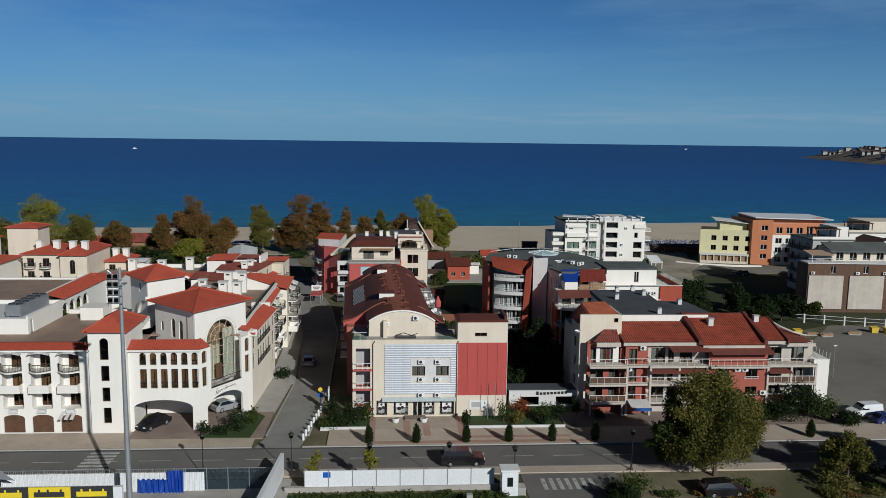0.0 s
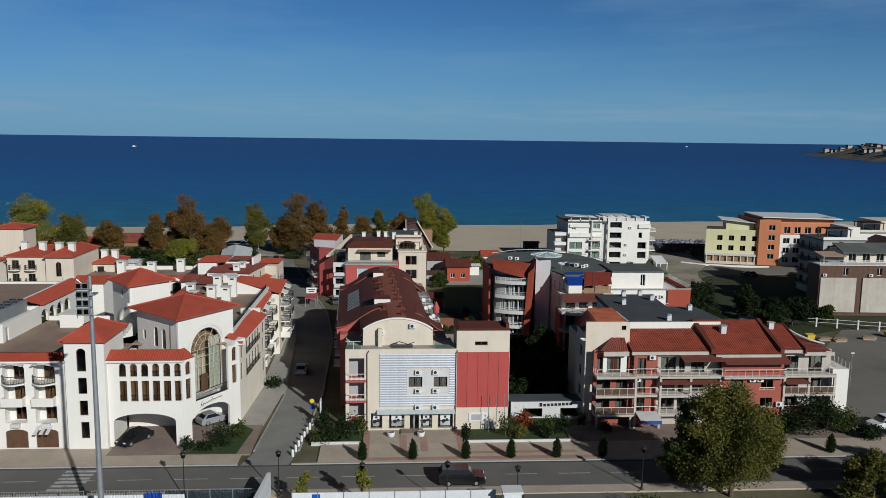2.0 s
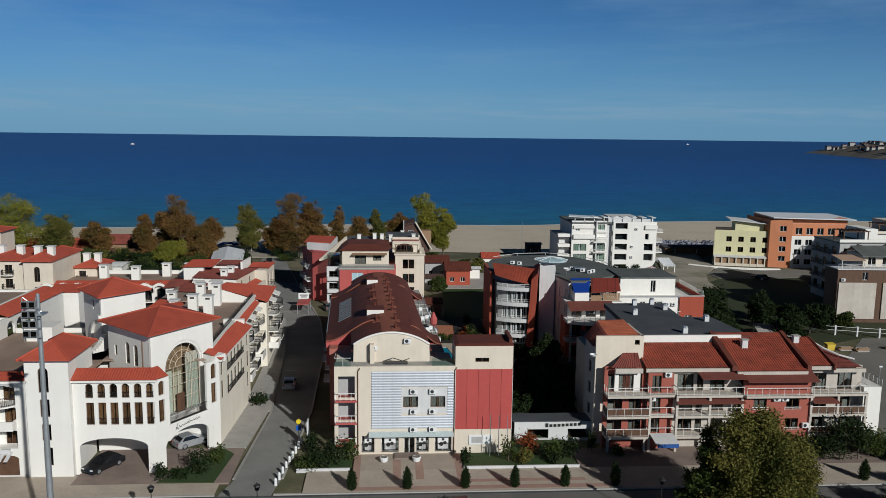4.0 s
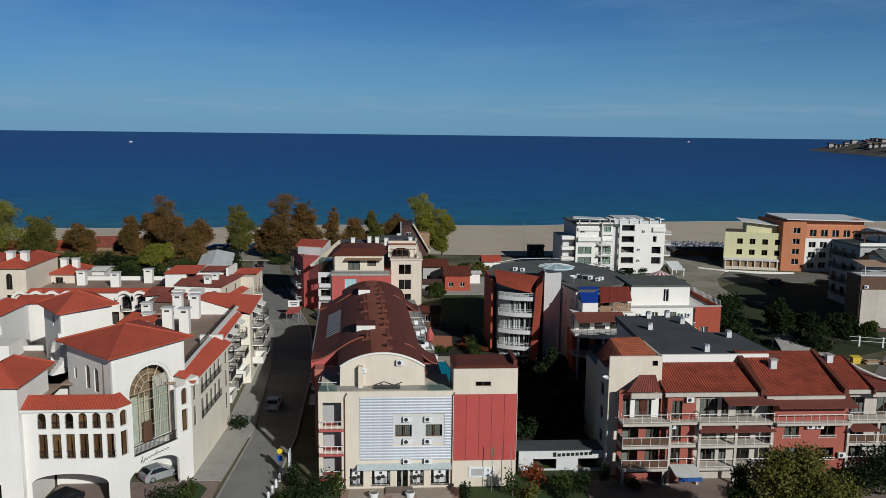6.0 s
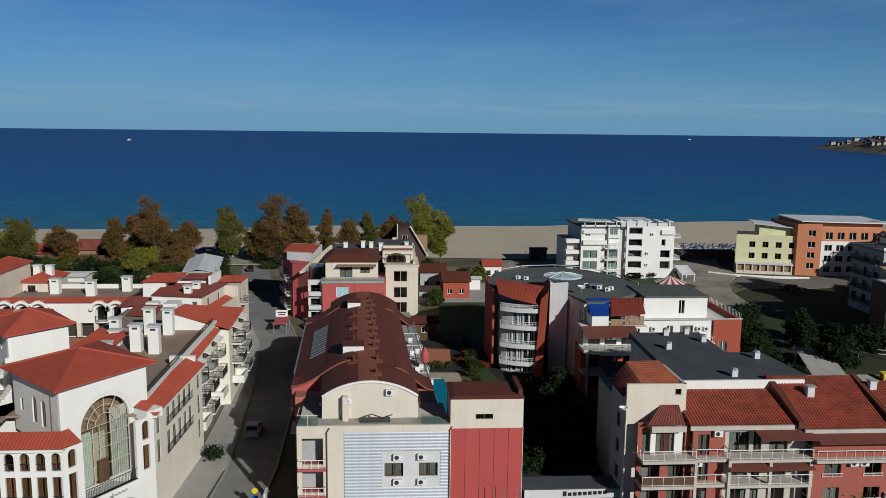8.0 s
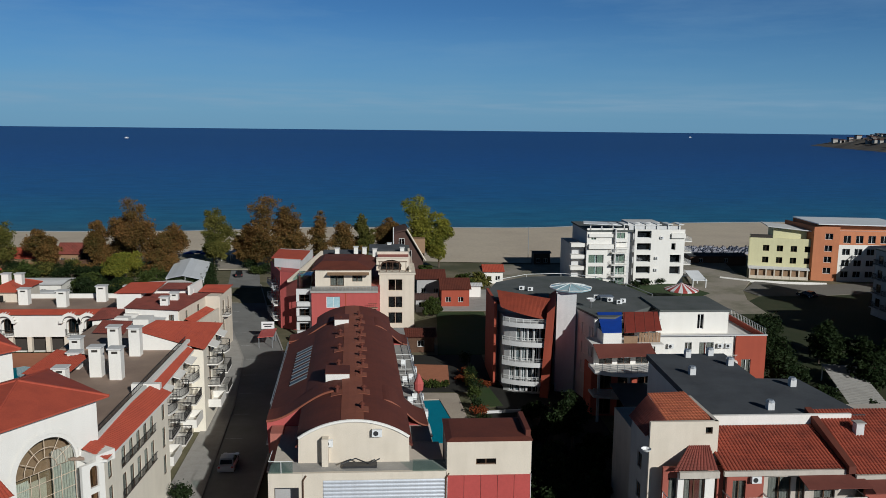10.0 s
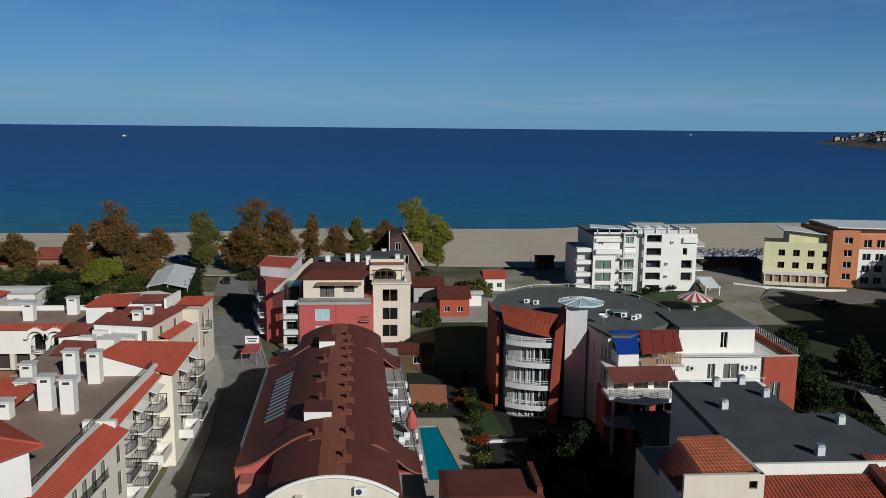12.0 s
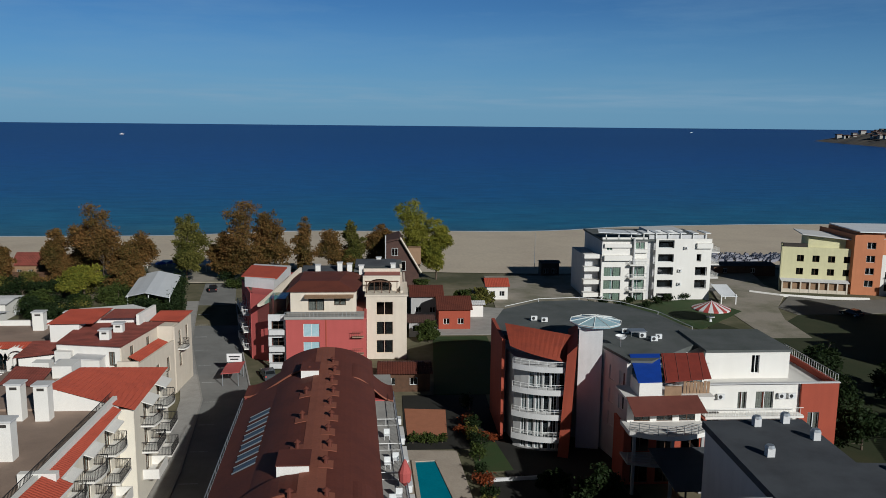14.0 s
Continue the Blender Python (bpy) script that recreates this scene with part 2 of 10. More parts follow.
M = {
    "white": material("white_stucco", (0.785, 0.755, 0.70), 0.85, (0.68, 0.645, 0.585), 0.22, 0.5, 14, 0.2, streak=0.03),
    "cream": material("cream_stucco", (0.68, 0.60, 0.49), 0.85, (0.55, 0.48, 0.38), 0.3, 0.5, 14, 0.2, streak=0.06),
    "cream_dull": material("dull_cream_render", (0.53, 0.475, 0.41), 0.88, (0.40, 0.35, 0.30), 0.35, 0.7, 14, 0.2, streak=0.1),
    "salmon": material("salmon_render", (0.34, 0.10, 0.07), 0.88, (0.28, 0.082, 0.06), 0.35, 0.7, 14, 0.2, streak=0.075),
    "pink": material("salmon_stucco", (0.40, 0.145, 0.11), 0.85, (0.34, 0.125, 0.095), 0.3, 0.6, 14, 0.2, streak=0.06),
    "red": material("red_stucco", (0.44, 0.095, 0.085), 0.8, (0.37, 0.08, 0.07), 0.3, 0.6, 14, 0.15, streak=0.05),
    "redpanel": material("red_metal_panel", (0.42, 0.075, 0.065), 0.5, (0.36, 0.065, 0.055), 0.5, 0.5, 6, 0.05, vary=0.08),
    "brick_red": material("brick_red_stucco", (0.36, 0.075, 0.04), 0.85, (0.28, 0.06, 0.035), 0.3, 0.6, 14, 0.2, streak=0.075),
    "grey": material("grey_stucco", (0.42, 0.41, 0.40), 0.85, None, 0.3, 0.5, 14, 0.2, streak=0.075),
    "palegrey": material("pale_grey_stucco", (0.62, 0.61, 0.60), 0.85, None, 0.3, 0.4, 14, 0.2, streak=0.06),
    "yellow": material("yellow_stucco", (0.66, 0.62, 0.37), 0.85, None, 0.3, 0.4, 14, 0.2, streak=0.05),
    "orange": material("orange_stucco", (0.56, 0.22, 0.105), 0.85, None, 0.3, 0.4, 14, 0.2, streak=0.05),
    "tile": material("red_roof_tile", (0.41, 0.078, 0.042), 0.8, (0.31, 0.060, 0.036), 0.6, 0.8, 9, 0.4, vary=0.06),
    "tile_orange": material("orange_roof_tile", (0.47, 0.145, 0.07), 0.8, (0.30, 0.09, 0.05), 0.8, 0.9, 7, 0.4),
    "tile_rb": material("weathered_orange_roll_tile", (0.35, 0.078, 0.042), 0.85, (0.18, 0.042, 0.027), 0.7, 0.9, 7, 0.4),
    "tile_worn": material("brown_worn_roof_tile", (0.23, 0.062, 0.045), 0.8, (0.13, 0.04, 0.03), 0.7, 0.9, 7, 0.4),
    "brownroof": material("brown_metal_roof", (0.125, 0.034, 0.020), 0.78, (0.085, 0.024, 0.016), 0.4, 0.8, 6, 0.1),
    "brownridge": material("lighter_brown_ridge_metal", (0.25, 0.085, 0.05), 0.78, None, 0.5, 0.6, 6, 0.1),
    "terrace": material("brown_terrace_screed", (0.31, 0.225, 0.17), 0.7, (0.21, 0.15, 0.115), 0.25, 0.8, 10, 0.2),
    "bitumen": material("dark_grey_bitumen", (0.075, 0.08, 0.088), 0.85, (0.05, 0.052, 0.058), 0.35, 0.9, 20, 0.3),
    "greyroof": material("mossy_grey_bitumen", (0.115, 0.12, 0.115), 0.85, (0.07, 0.08, 0.07), 0.25, 0.9, 20, 0.3),
    "metal": material("pale_corrugated_metal", (0.60, 0.62, 0.66), 0.45, (0.5, 0.51, 0.54), 0.6, 0.6, 8, 0.05, metal=0.35),
    "galv": material("galvanised_steel", (0.45, 0.47, 0.49), 0.45, None, 1.5, 0.6, 12, 0.05, metal=0.7),
    "iron": material("black_wrought_iron", (0.03, 0.028, 0.027), 0.5, None, 2, 0.4, 14, 0.05, metal=0.3),
    "rail": material("white_painted_rail", (0.75, 0.74, 0.71), 0.45, None, 2, 0.4, 14, 0.03),
    "wood": material("brown_wood", (0.12, 0.062, 0.035), 0.65, (0.07, 0.038, 0.022), 2, 0.8, 18, 0.2, streak=0.2),
    "wood_pale": material("pale_wood", (0.30, 0.19, 0.11), 0.65, None, 2, 0.8, 18, 0.2),
    "shingle": material("brown_shingles", (0.085, 0.045, 0.035), 0.85, (0.05, 0.03, 0.025), 1.0, 0.8, 10, 0.4),
    # dark brown of small things, also painted shade in the arcade and under a balcony
    "dark": material("dark_brown_and_shade", (0.05, 0.042, 0.036), 0.9, None, 0.5, 0.5, 6, 0.0),
    "curtain": material("pale_curtain", (0.50, 0.44, 0.36), 0.9, (0.35, 0.33, 0.3), 2.5, 0.9, 9, 0.1, vary=0.3),
    "frame_brown": material("brown_window_frame", (0.10, 0.055, 0.03), 0.5, None, 2, 0.4, 14, 0.03),
    "frame_white": material("white_window_frame", (0.75, 0.75, 0.73), 0.4, None, 2, 0.3, 14, 0.02),
    "frame_tan": material("tan_window_frame", (0.60, 0.48, 0.36), 0.5, None, 2, 0.3, 14, 0.02),
    "asphalt": material("asphalt", (0.135, 0.13, 0.122), 0.9, (0.185, 0.175, 0.16), 0.12, 0.8, 30, 0.25),
    "asphalt_old": material("faded_asphalt", (0.24, 0.235, 0.22), 0.9, (0.165, 0.16, 0.15), 0.2, 0.8, 30, 0.25),
    "paint": material("worn_road_paint", (0.46, 0.46, 0.44), 0.8, (0.16, 0.16, 0.16), 1.6, 0.9, 20, 0.05),
    "paving": material("sandy_paving", (0.42, 0.355, 0.285), 0.9, (0.33, 0.275, 0.22), 0.3, 0.8, 5, 0.2, vary=0.08),
    "paving_red": material("red_brick_paving", (0.24, 0.185, 0.155), 0.9, (0.17, 0.13, 0.11), 0.5, 0.8, 8, 0.2, vary=0.1),
    "paving_band": material("reddish_paving_band", (0.36, 0.235, 0.185), 0.9, (0.28, 0.18, 0.14), 0.4, 0.8, 6, 0.2),
    "kerb": material("concrete_kerb", (0.36, 0.34, 0.31), 0.9, None, 0.8, 0.6, 14, 0.2, vary=0.1),
    "concrete": material("concrete", (0.38, 0.36, 0.33), 0.9, None, 0.6, 0.7, 12, 0.2),
    "sand": material("beach_sand", (0.56, 0.475, 0.36), 0.95, (0.47, 0.39, 0.30), 0.05, 0.8, 1.2, 0.3),
    "earth": material("dry_earth_and_grass", (0.085, 0.085, 0.04), 0.95, (0.27, 0.225, 0.15), 0.05, 0.95, 1.5, 0.4),
    "lawn": material("mown_grass", (0.034, 0.062, 0.015), 0.95, (0.05, 0.06, 0.02), 0.3, 0.8, 12, 0.4),
    "grass_rough": material("rough_uncut_grass", (0.03, 0.04, 0.013), 0.95, (0.06, 0.055, 0.025), 0.09, 0.7, 5, 0.5),
    # near-black soil: the shade of the courts is put into its colour
    "soil": material("soil_darkened_for_shade", (0.02, 0.019, 0.015), 0.95, (0.032, 0.029, 0.022), 0.3, 0.8, 6, 0.3),
    "gravel_pale": material("pale_dusty_gravel", (0.33, 0.29, 0.235), 0.95, (0.13, 0.13, 0.07), 0.12, 0.9, 3, 0.3),
    "dirt": material("pale_gravel_lot", (0.20, 0.185, 0.16), 0.95, (0.135, 0.125, 0.105), 0.08, 0.9, 4, 0.3),
    "bark": material("bark", (0.12, 0.09, 0.065), 0.9, None, 2, 0.8, 14, 0.5),
    "poolwater": material("pool_water", (0.015, 0.20, 0.27), 0.06, (0.01, 0.16, 0.23), 0.4, 0.5, 3, 0.05, spec=0.6),
    "blue": material("blue_tarpaulin", (0.015, 0.055, 0.33), 0.5, (0.012, 0.04, 0.22), 1.0, 0.6, 6, 0.1),
    "blue_paint": material("blue_painted_metal", (0.03, 0.09, 0.30), 0.5, None, 0.8, 0.6, 8, 0.05),
    "awning_red": material("wine_red_roof_cloth", (0.22, 0.036, 0.022), 0.8, (0.15, 0.027, 0.018), 1.0, 0.7, 9, 0.15),
    "mansard_tile": material("dark_red_mansard_tile", (0.27, 0.052, 0.026), 0.75, (0.19, 0.038, 0.022), 0.7, 0.8, 9, 0.4),
    "cream_pale": material("pale_cream_stucco", (0.80, 0.74, 0.62), 0.85, (0.68, 0.62, 0.51), 0.25, 0.5, 14, 0.2, streak=0.05),
    "awning": material("dark_red_awning_cloth", (0.15, 0.045, 0.032), 0.85, None, 1.0, 0.6, 10, 0.1),
    "awning_tan": material("tan_awning_cloth", (0.40, 0.27, 0.19), 0.85, None, 1.0, 0.6, 10, 0.1),
    "sheet": material("white_steel_sheet", (0.70, 0.71, 0.72), 0.5, (0.6, 0.61, 0.62), 0.4, 0.6, 5, 0.03, vary=0.05),
    "plastic_white": material("white_plastic", (0.75, 0.75, 0.74), 0.4, None, 2, 0.3, 14, 0.02),
    "plastic_grey": material("grey_blue_plastic", (0.22, 0.22, 0.27), 0.6, (0.4, 0.4, 0.42), 0.7, 0.8, 3, 0.02),
    "plastic_dark": material("dark_plastic", (0.035, 0.035, 0.037), 0.5, None, 2, 0.3, 14, 0.02),
    "rubber": material("black_rubber", (0.02, 0.02, 0.02), 0.8, None, 2, 0.3, 14, 0.02),
    "car_black": material("black_car_paint", (0.012, 0.012, 0.014), 0.25, None, 0.8, 0.3, 3, 0.0, spec=0.6),
    "car_grey": material("grey_car_paint", (0.10, 0.11, 0.12), 0.25, None, 0.8, 0.3, 3, 0.0, metal=0.4, spec=0.6),
    "car_white": material("white_car_paint", (0.72, 0.73, 0.74), 0.25, None, 0.8, 0.3, 3, 0.0, spec=0.6),
    "car_silver": material("silver_car_paint", (0.5, 0.51, 0.53), 0.28, None, 0.8, 0.3, 3, 0.0, metal=0.5),
    "car_blue": material("dark_blue_car_paint", (0.015, 0.025, 0.12), 0.25, None, 0.8, 0.3, 3, 0.0, spec=0.6),
    "sign_blue": material("blue_sign_enamel", (0.02, 0.10, 0.45), 0.4, None, 2, 0.2, 10, 0.0),
    "sign_yellow": material("yellow_sign_enamel", (0.72, 0.55, 0.02), 0.5, None, 2, 0.2, 10, 0.0),
    "ochre": material("yellow_painted_steel", (0.62, 0.45, 0.05), 0.55, None, 1, 0.6, 8, 0.05),
    "terracotta": material("terracotta", (0.42, 0.17, 0.09), 0.85, None, 1, 0.5, 8, 0.1),
    "rock": material("dark_rock", (0.10, 0.085, 0.07), 0.9, (0.17, 0.15, 0.12), 0.02, 0.8, 0.6, 0.5),
    "glass": glass_material("window_glass"),
    "glass_brown": glass_material("brown_tinted_glass", (0.50, 0.40, 0.30)),
    "glass_green": glass_material("greenish_glass", (0.62, 0.76, 0.74)),
    "glass_dark": glass_material("tinted_glass", (0.16, 0.18, 0.2)),
    "mesh": glass_material("grey_blue_mesh", (0.5, 0.6, 0.66), 0.5),
    "clear_glass": glass_material("clear_terrace_glass", (0.8, 0.88, 0.87)),
    "canopy_glass": material("pale_canopy_glass", (0.52, 0.58, 0.57), 0.15, (0.42, 0.48, 0.48), 0.9, 0.8, 3, 0.0, spec=0.6),
    "skylight_glass": material("skylight_glazing", (0.05, 0.07, 0.09), 0.4, (0.08, 0.10, 0.12), 0.9, 0.8, 3, 0.0, spec=0.6),
    "dome_glass": material("pale_roof_glazing", (0.36, 0.52, 0.57), 0.12, (0.5, 0.62, 0.66), 0.9, 0.8, 3, 0.0, spec=0.6),
}
LEAF = {
    "green": leaf_material("green_leaves", (0.020, 0.038, 0.010), (0.075, 0.090, 0.022)),
    "olive": leaf_material("olive_yellow_leaves", (0.032, 0.048, 0.011), (0.19, 0.165, 0.040)),
    "yellow": leaf_material("yellowing_leaves", (0.06, 0.085, 0.014), (0.28, 0.25, 0.035)),
    "rust": leaf_material("rust_brown_leaves", (0.050, 0.054, 0.015), (0.23, 0.115, 0.038)),
    "dark": leaf_material("dark_evergreen_leaves", (0.008, 0.017, 0.006), (0.030, 0.044, 0.015)),
    "red": leaf_material("red_autumn_leaves", (0.10, 0.028, 0.015), (0.28, 0.07, 0.02)),
}

# ---- tools for building ----
class Shape:
    """Corners and faces of one mesh."""

    def __init__(self):
        self.v, self.f = [], []

    def add(self, vs, fs):
        k = len(self.v)
        self.v += [tuple(p) for p in vs]
        self.f += [tuple(i + k for i in q) for q in fs]
        return self

    def box(self, x0, x1, y0, y1, z0, z1):
        return self.add([(x0, y0, z0), (x1, y0, z0), (x1, y1, z0), (x0, y1, z0), (x0, y0, z1), (x1, y0, z1), (x1, y1, z1), (x0, y1, z1)],
                        [(3, 2, 1, 0), (4, 5, 6, 7), (0, 1, 5, 4), (1, 2, 6, 5), (2, 3, 7, 6), (3, 0, 4, 7)])

    def prism(self, poly, z0, z1):
        """An upright prism on a plan outline, given anticlockwise."""
        n = len(poly)
        return self.add([(x, y, z0) for x, y in poly] + [(x, y, z1) for x, y in poly],
                        [tuple(reversed(range(n))), tuple(range(n, 2 * n))] + [(i, (i + 1) % n, n + (i + 1) % n, n + i) for i in range(n)])

    def slab(self, tops, thick):
        """A sheet with its upper corners given, anticlockwise from above, and its thickness downwards."""
        n = len(tops)
        return self.add([(x, y, z - thick) for x, y, z in tops] + list(tops),
                        [tuple(reversed(range(n))), tuple(range(n, 2 * n))] + [(i, (i + 1) % n, n + (i + 1) % n, n + i) for i in range(n)])

    def bar(self, p, q, r=0.03, sides=4):
        """A thin bar from p to q."""
        p, q = Vector(p), Vector(q)
        d = (q - p).normalized()
        a = d.orthogonal().normalized()
        b = d.cross(a)
        ring = [(a * math.cos(2 * math.pi * (i + 0.5) / sides) + b * math.sin(2 * math.pi * (i + 0.5) / sides)) * r for i in range(sides)]
        return self.add([p + c for c in ring] + [q + c for c in ring],
                        [tuple(reversed(range(sides))), tuple(range(sides, 2 * sides))] + [(i, (i + 1) % sides, sides + (i + 1) % sides, sides + i) for i in range(sides)])

    def cone(self, x, y, z0, z1, r0, r1, sides=12):
        ring = [(math.cos(2 * math.pi * i / sides), math.sin(2 * math.pi * i / sides)) for i in range(sides)]
        return self.add([(x + r0 * c, y + r0 * s, z0) for c, s in ring] + [(x + r1 * c, y + r1 * s, z1) for c, s in ring],
                        [tuple(reversed(range(sides))), tuple(range(sides, 2 * sides))] + [(i, (i + 1) % sides, sides + (i + 1) % sides, sides + i) for i in range(sides)])

    def tube(self, pts, r, sides=6):
        for a, b in zip(pts, pts[1:]):
            self.bar(a, b, r, sides)
        return self

    def lathe(self, x, y, prof, sides=14):
        """A turned body: prof lists (radius, height) upwards."""
        for (r0, z0), (r1, z1) in zip(prof, prof[1:]):
            k = len(self.v)
            ring = [(math.cos(2 * math.pi * i / sides), math.sin(2 * math.pi * i / sides)) for i in range(sides)]
            self.v += [(x + r0 * c, y + r0 * s, z0) for c, s in ring] + [(x + r1 * c, y + r1 * s, z1) for c, s in ring]
            self.f += [(k + i, k + (i + 1) % sides, k + sides + (i + 1) % sides, k + sides + i) for i in range(sides)]
        return self

    def turned(self, m):
        self.v = [tuple(m @ Vector(p)) for p in self.v]
        return self

    def mesh(self, name, mat, weld=True):
        v, f = self.v, self.f
        if weld:
            seen, to, v = {}, [], []
            for p in self.v:
                k = (round(p[0], 4), round(p[1], 4), round(p[2], 4))
                if k not in seen:
                    seen[k] = len(v)
                    v.append(p)
                to.append(seen[k])
            f = []
            for q in self.f:
                r = [to[i] for i in q]
                r = [a for a, b in zip(r, r[1:] + r[:1]) if a != b]
                if len(r) > 2 and len(set(r)) == len(r):
                    f.append(r)
        me = bpy.data.meshes.new(name)
        me.from_pydata(v, [], f)
        me.materials.append(mat)
        me.validate()
        me.update()
        return me


def part(name, sh, mat, parent, label="", m=None):
    """One mesh object under a thing or under a part. sh: a Shape or a ready mesh."""
    me = sh if isinstance(sh, bpy.types.Mesh) else sh.mesh(name, M[mat] if isinstance(mat, str) else mat, name not in ("crown", "foliage"))
    ob = new(name, me)
    ob.parent = parent
    if m is not None:
        ob.matrix_basis = m
    if name == "pane":
        ob.visible_shadow = False
    if label:
        ob["label"] = label
    return ob


def thing(name, label, category, m=None, group="", kind=""):
    ob = new(name)
    ob.empty_display_size = 0.3
    if m is not None:
        ob.matrix_basis = m
    return tagged(ob, label, category, group, kind)


def solid(name, sh, mat, label="", category="", m=None, group="", kind=""):
    """A thing that is one mesh."""
    ob = new(name, sh if isinstance(sh, bpy.types.Mesh) else sh.mesh(name, M[mat] if isinstance(mat, str) else mat))
    if m is not None:
        ob.matrix_basis = m
    return tagged(ob, label, category, group, kind)


def along(a, b):
    """The pose of a wall that runs from a to b, seen from outside with a on the left: x along it, y inwards."""
    return Matrix.Translation((a[0], a[1], 0)) @ Matrix.Rotation(math.atan2(b[1] - a[1], b[0] - a[0]), 4, "Z")


def arch_fill(sh, s0, s1, h, rise, y0, y1, n=9):
    """The two corners left over above an arch that springs at h - rise and touches h."""
    c, w = (s0 + s1) / 2, (s1 - s0) / 2
    arc = [(c - w * math.cos(math.pi * i / (2 * n)), h - rise + rise * math.sin(math.pi * i / (2 * n))) for i in range(n + 1)]
    for sgn in (1, -1):
        pts = [(c + sgn * (s - c), z) for s, z in arc] + [(c + sgn * (s0 - c), h)]
        k = len(pts)
        vs = [(s, y0, z) for s, z in pts] + [(s, y1, z) for s, z in pts]
        fs = []
        last = k - 1
        for i in range(k - 2):
            fs += [(last, i, i + 1), (k + last, k + i + 1, k + i), (i, k + i, k + i + 1, i + 1)]
        sh.add(vs, fs)


def wall_shape(length, z0, z1, th, holes, sh=None):
    """A wall along x, outer face at y 0, with openings (s0, s1, h0, h1, rise): rise 0 for a straight head, else the arch's height."""
    sh = sh or Shape()
    xs = sorted({0.006, length - 0.006, *(v for h in holes for v in (h[0], h[1]))})
    zs = sorted({z0, z1, *(v for h in holes for v in (h[2], h[3]))})
    nx_, nz = len(xs) - 1, len(zs) - 1
    full = [[not any(h[0] < (xs[i] + xs[i + 1]) / 2 < h[1] and h[2] < (zs[j] + zs[j + 1]) / 2 < h[3] for h in holes) for j in range(nz)] for i in range(nx_)]
    k0 = len(sh.v)
    sh.v += [(x, y, z) for y in (0, th) for x in xs for z in zs]
    cnt = len(xs) * len(zs)

    def at(i, j, back=0):
        return k0 + back * cnt + i * (nz + 1) + j
    for i in range(nx_):
        for j in range(nz):
            if not full[i][j]:
                continue
            sh.f += [(at(i, j), at(i + 1, j), at(i + 1, j + 1), at(i, j + 1)), (at(i, j + 1, 1), at(i + 1, j + 1, 1), at(i + 1, j, 1), at(i, j, 1))]
            if i == 0 or not full[i - 1][j]:
                sh.f.append((at(i, j), at(i, j + 1), at(i, j + 1, 1), at(i, j, 1)))
            if i == nx_ - 1 or not full[i + 1][j]:
                sh.f.append((at(i + 1, j), at(i + 1, j, 1), at(i + 1, j + 1, 1), at(i + 1, j + 1)))
            if j == 0 or not full[i][j - 1]:
                sh.f.append((at(i, j), at(i, j, 1), at(i + 1, j, 1), at(i + 1, j)))
            if j == nz - 1 or not full[i][j + 1]:
                sh.f.append((at(i, j + 1), at(i + 1, j + 1), at(i + 1, j + 1, 1), at(i, j + 1, 1)))
    for h in holes:
        if len(h) > 4 and h[4] > 0:
            arch_fill(sh, h[0], h[1], h[3], h[4], 0, th)
    return sh


MESHES = {}


def window_meshes(w, h, rise, bars, frame, pane):
    key = (round(w, 2), round(h, 2), round(rise, 2), bars, frame, pane)
    if key not in MESHES:
        f, t = Shape(), 0.07
        if rise:
            n, c, r0, r1 = 8, w / 2, w / 2, w / 2 - t
            f.box(0, t, 0, 0.07, 0, h - rise)
            f.box(w - t, w, 0, 0.07, 0, h - rise)
            f.box(t, w - t, 0, 0.07, 0, t)
            k = [(math.cos(math.pi * i / n), math.sin(math.pi * i / n)) for i in range(n + 1)]
            for (c0, s0), (c1, s1) in zip(k, k[1:]):
                q = [(c + r0 * c0, h - rise + rise * s0), (c + r0 * c1, h - rise + rise * s1), (c + r1 * c1, h - rise + (rise - t) * s1), (c + r1 * c0, h - rise + (rise - t) * s0)]
                f.add([(x, 0, z) for x, z in q] + [(x, 0.07, z) for x, z in q], [(0, 1, 2, 3), (7, 6, 5, 4), (3, 2, 6, 7), (0, 4, 5, 1)])
        else:
            f.box(0, t, 0, 0.07, 0, h)
            f.box(w - t, w, 0, 0.07, 0, h)
            f.box(t, w - t, 0, 0.07, 0, t)
            f.box(t, w - t, 0, 0.07, h - t, h)
        for i in range(1, bars + 1):
            x = w * i / (bars + 1)
            f.box(x - t * 0.6, x + t * 0.6, 0.005, 0.065, t, h - t - rise * 0.3)
        g = Shape().box(t * 0.5, w - t * 0.5, 0.03, 0.045, t * 0.5, h - (rise or t * 0.5))
        if rise:
            n, c, r1 = 8, w / 2, w / 2 - t * 0.5
            arc = [(c + r1 * math.cos(math.pi * i / n), h - rise + (rise - t * 0.5) * math.sin(math.pi * i / n)) for i in range(n + 1)]
            g.add([(x, 0.03, z) for x, z in arc] + [(x, 0.045, z) for x, z in arc],
                  [tuple(range(n + 1)), tuple(reversed(range(n + 1, 2 * n + 2)))])
        cu = Shape()
        for side in (0, 1):
            wid = w * 0.4
            n = 6
            x0 = 0.02 if side == 0 else w - wid - 0.02
            pts = [(x0 + wid * i / n, 0.16 + (0.04 if i % 2 else 0)) for i in range(n + 1)]
            hh = h - rise * 0.7 - 0.03
            cu.add([(x, y, 0.03) for x, y in pts] + [(x, y, hh) for x, y in pts], [(i, i + 1, n + 2 + i, n + 1 + i) for i in range(n)])
        MESHES[key] = (f.mesh("window_frame", M[frame]), g.mesh("pane", M[pane]), cu.mesh("curtain", M["curtain"]))
    return MESHES[key]


RNG = random.Random(5)


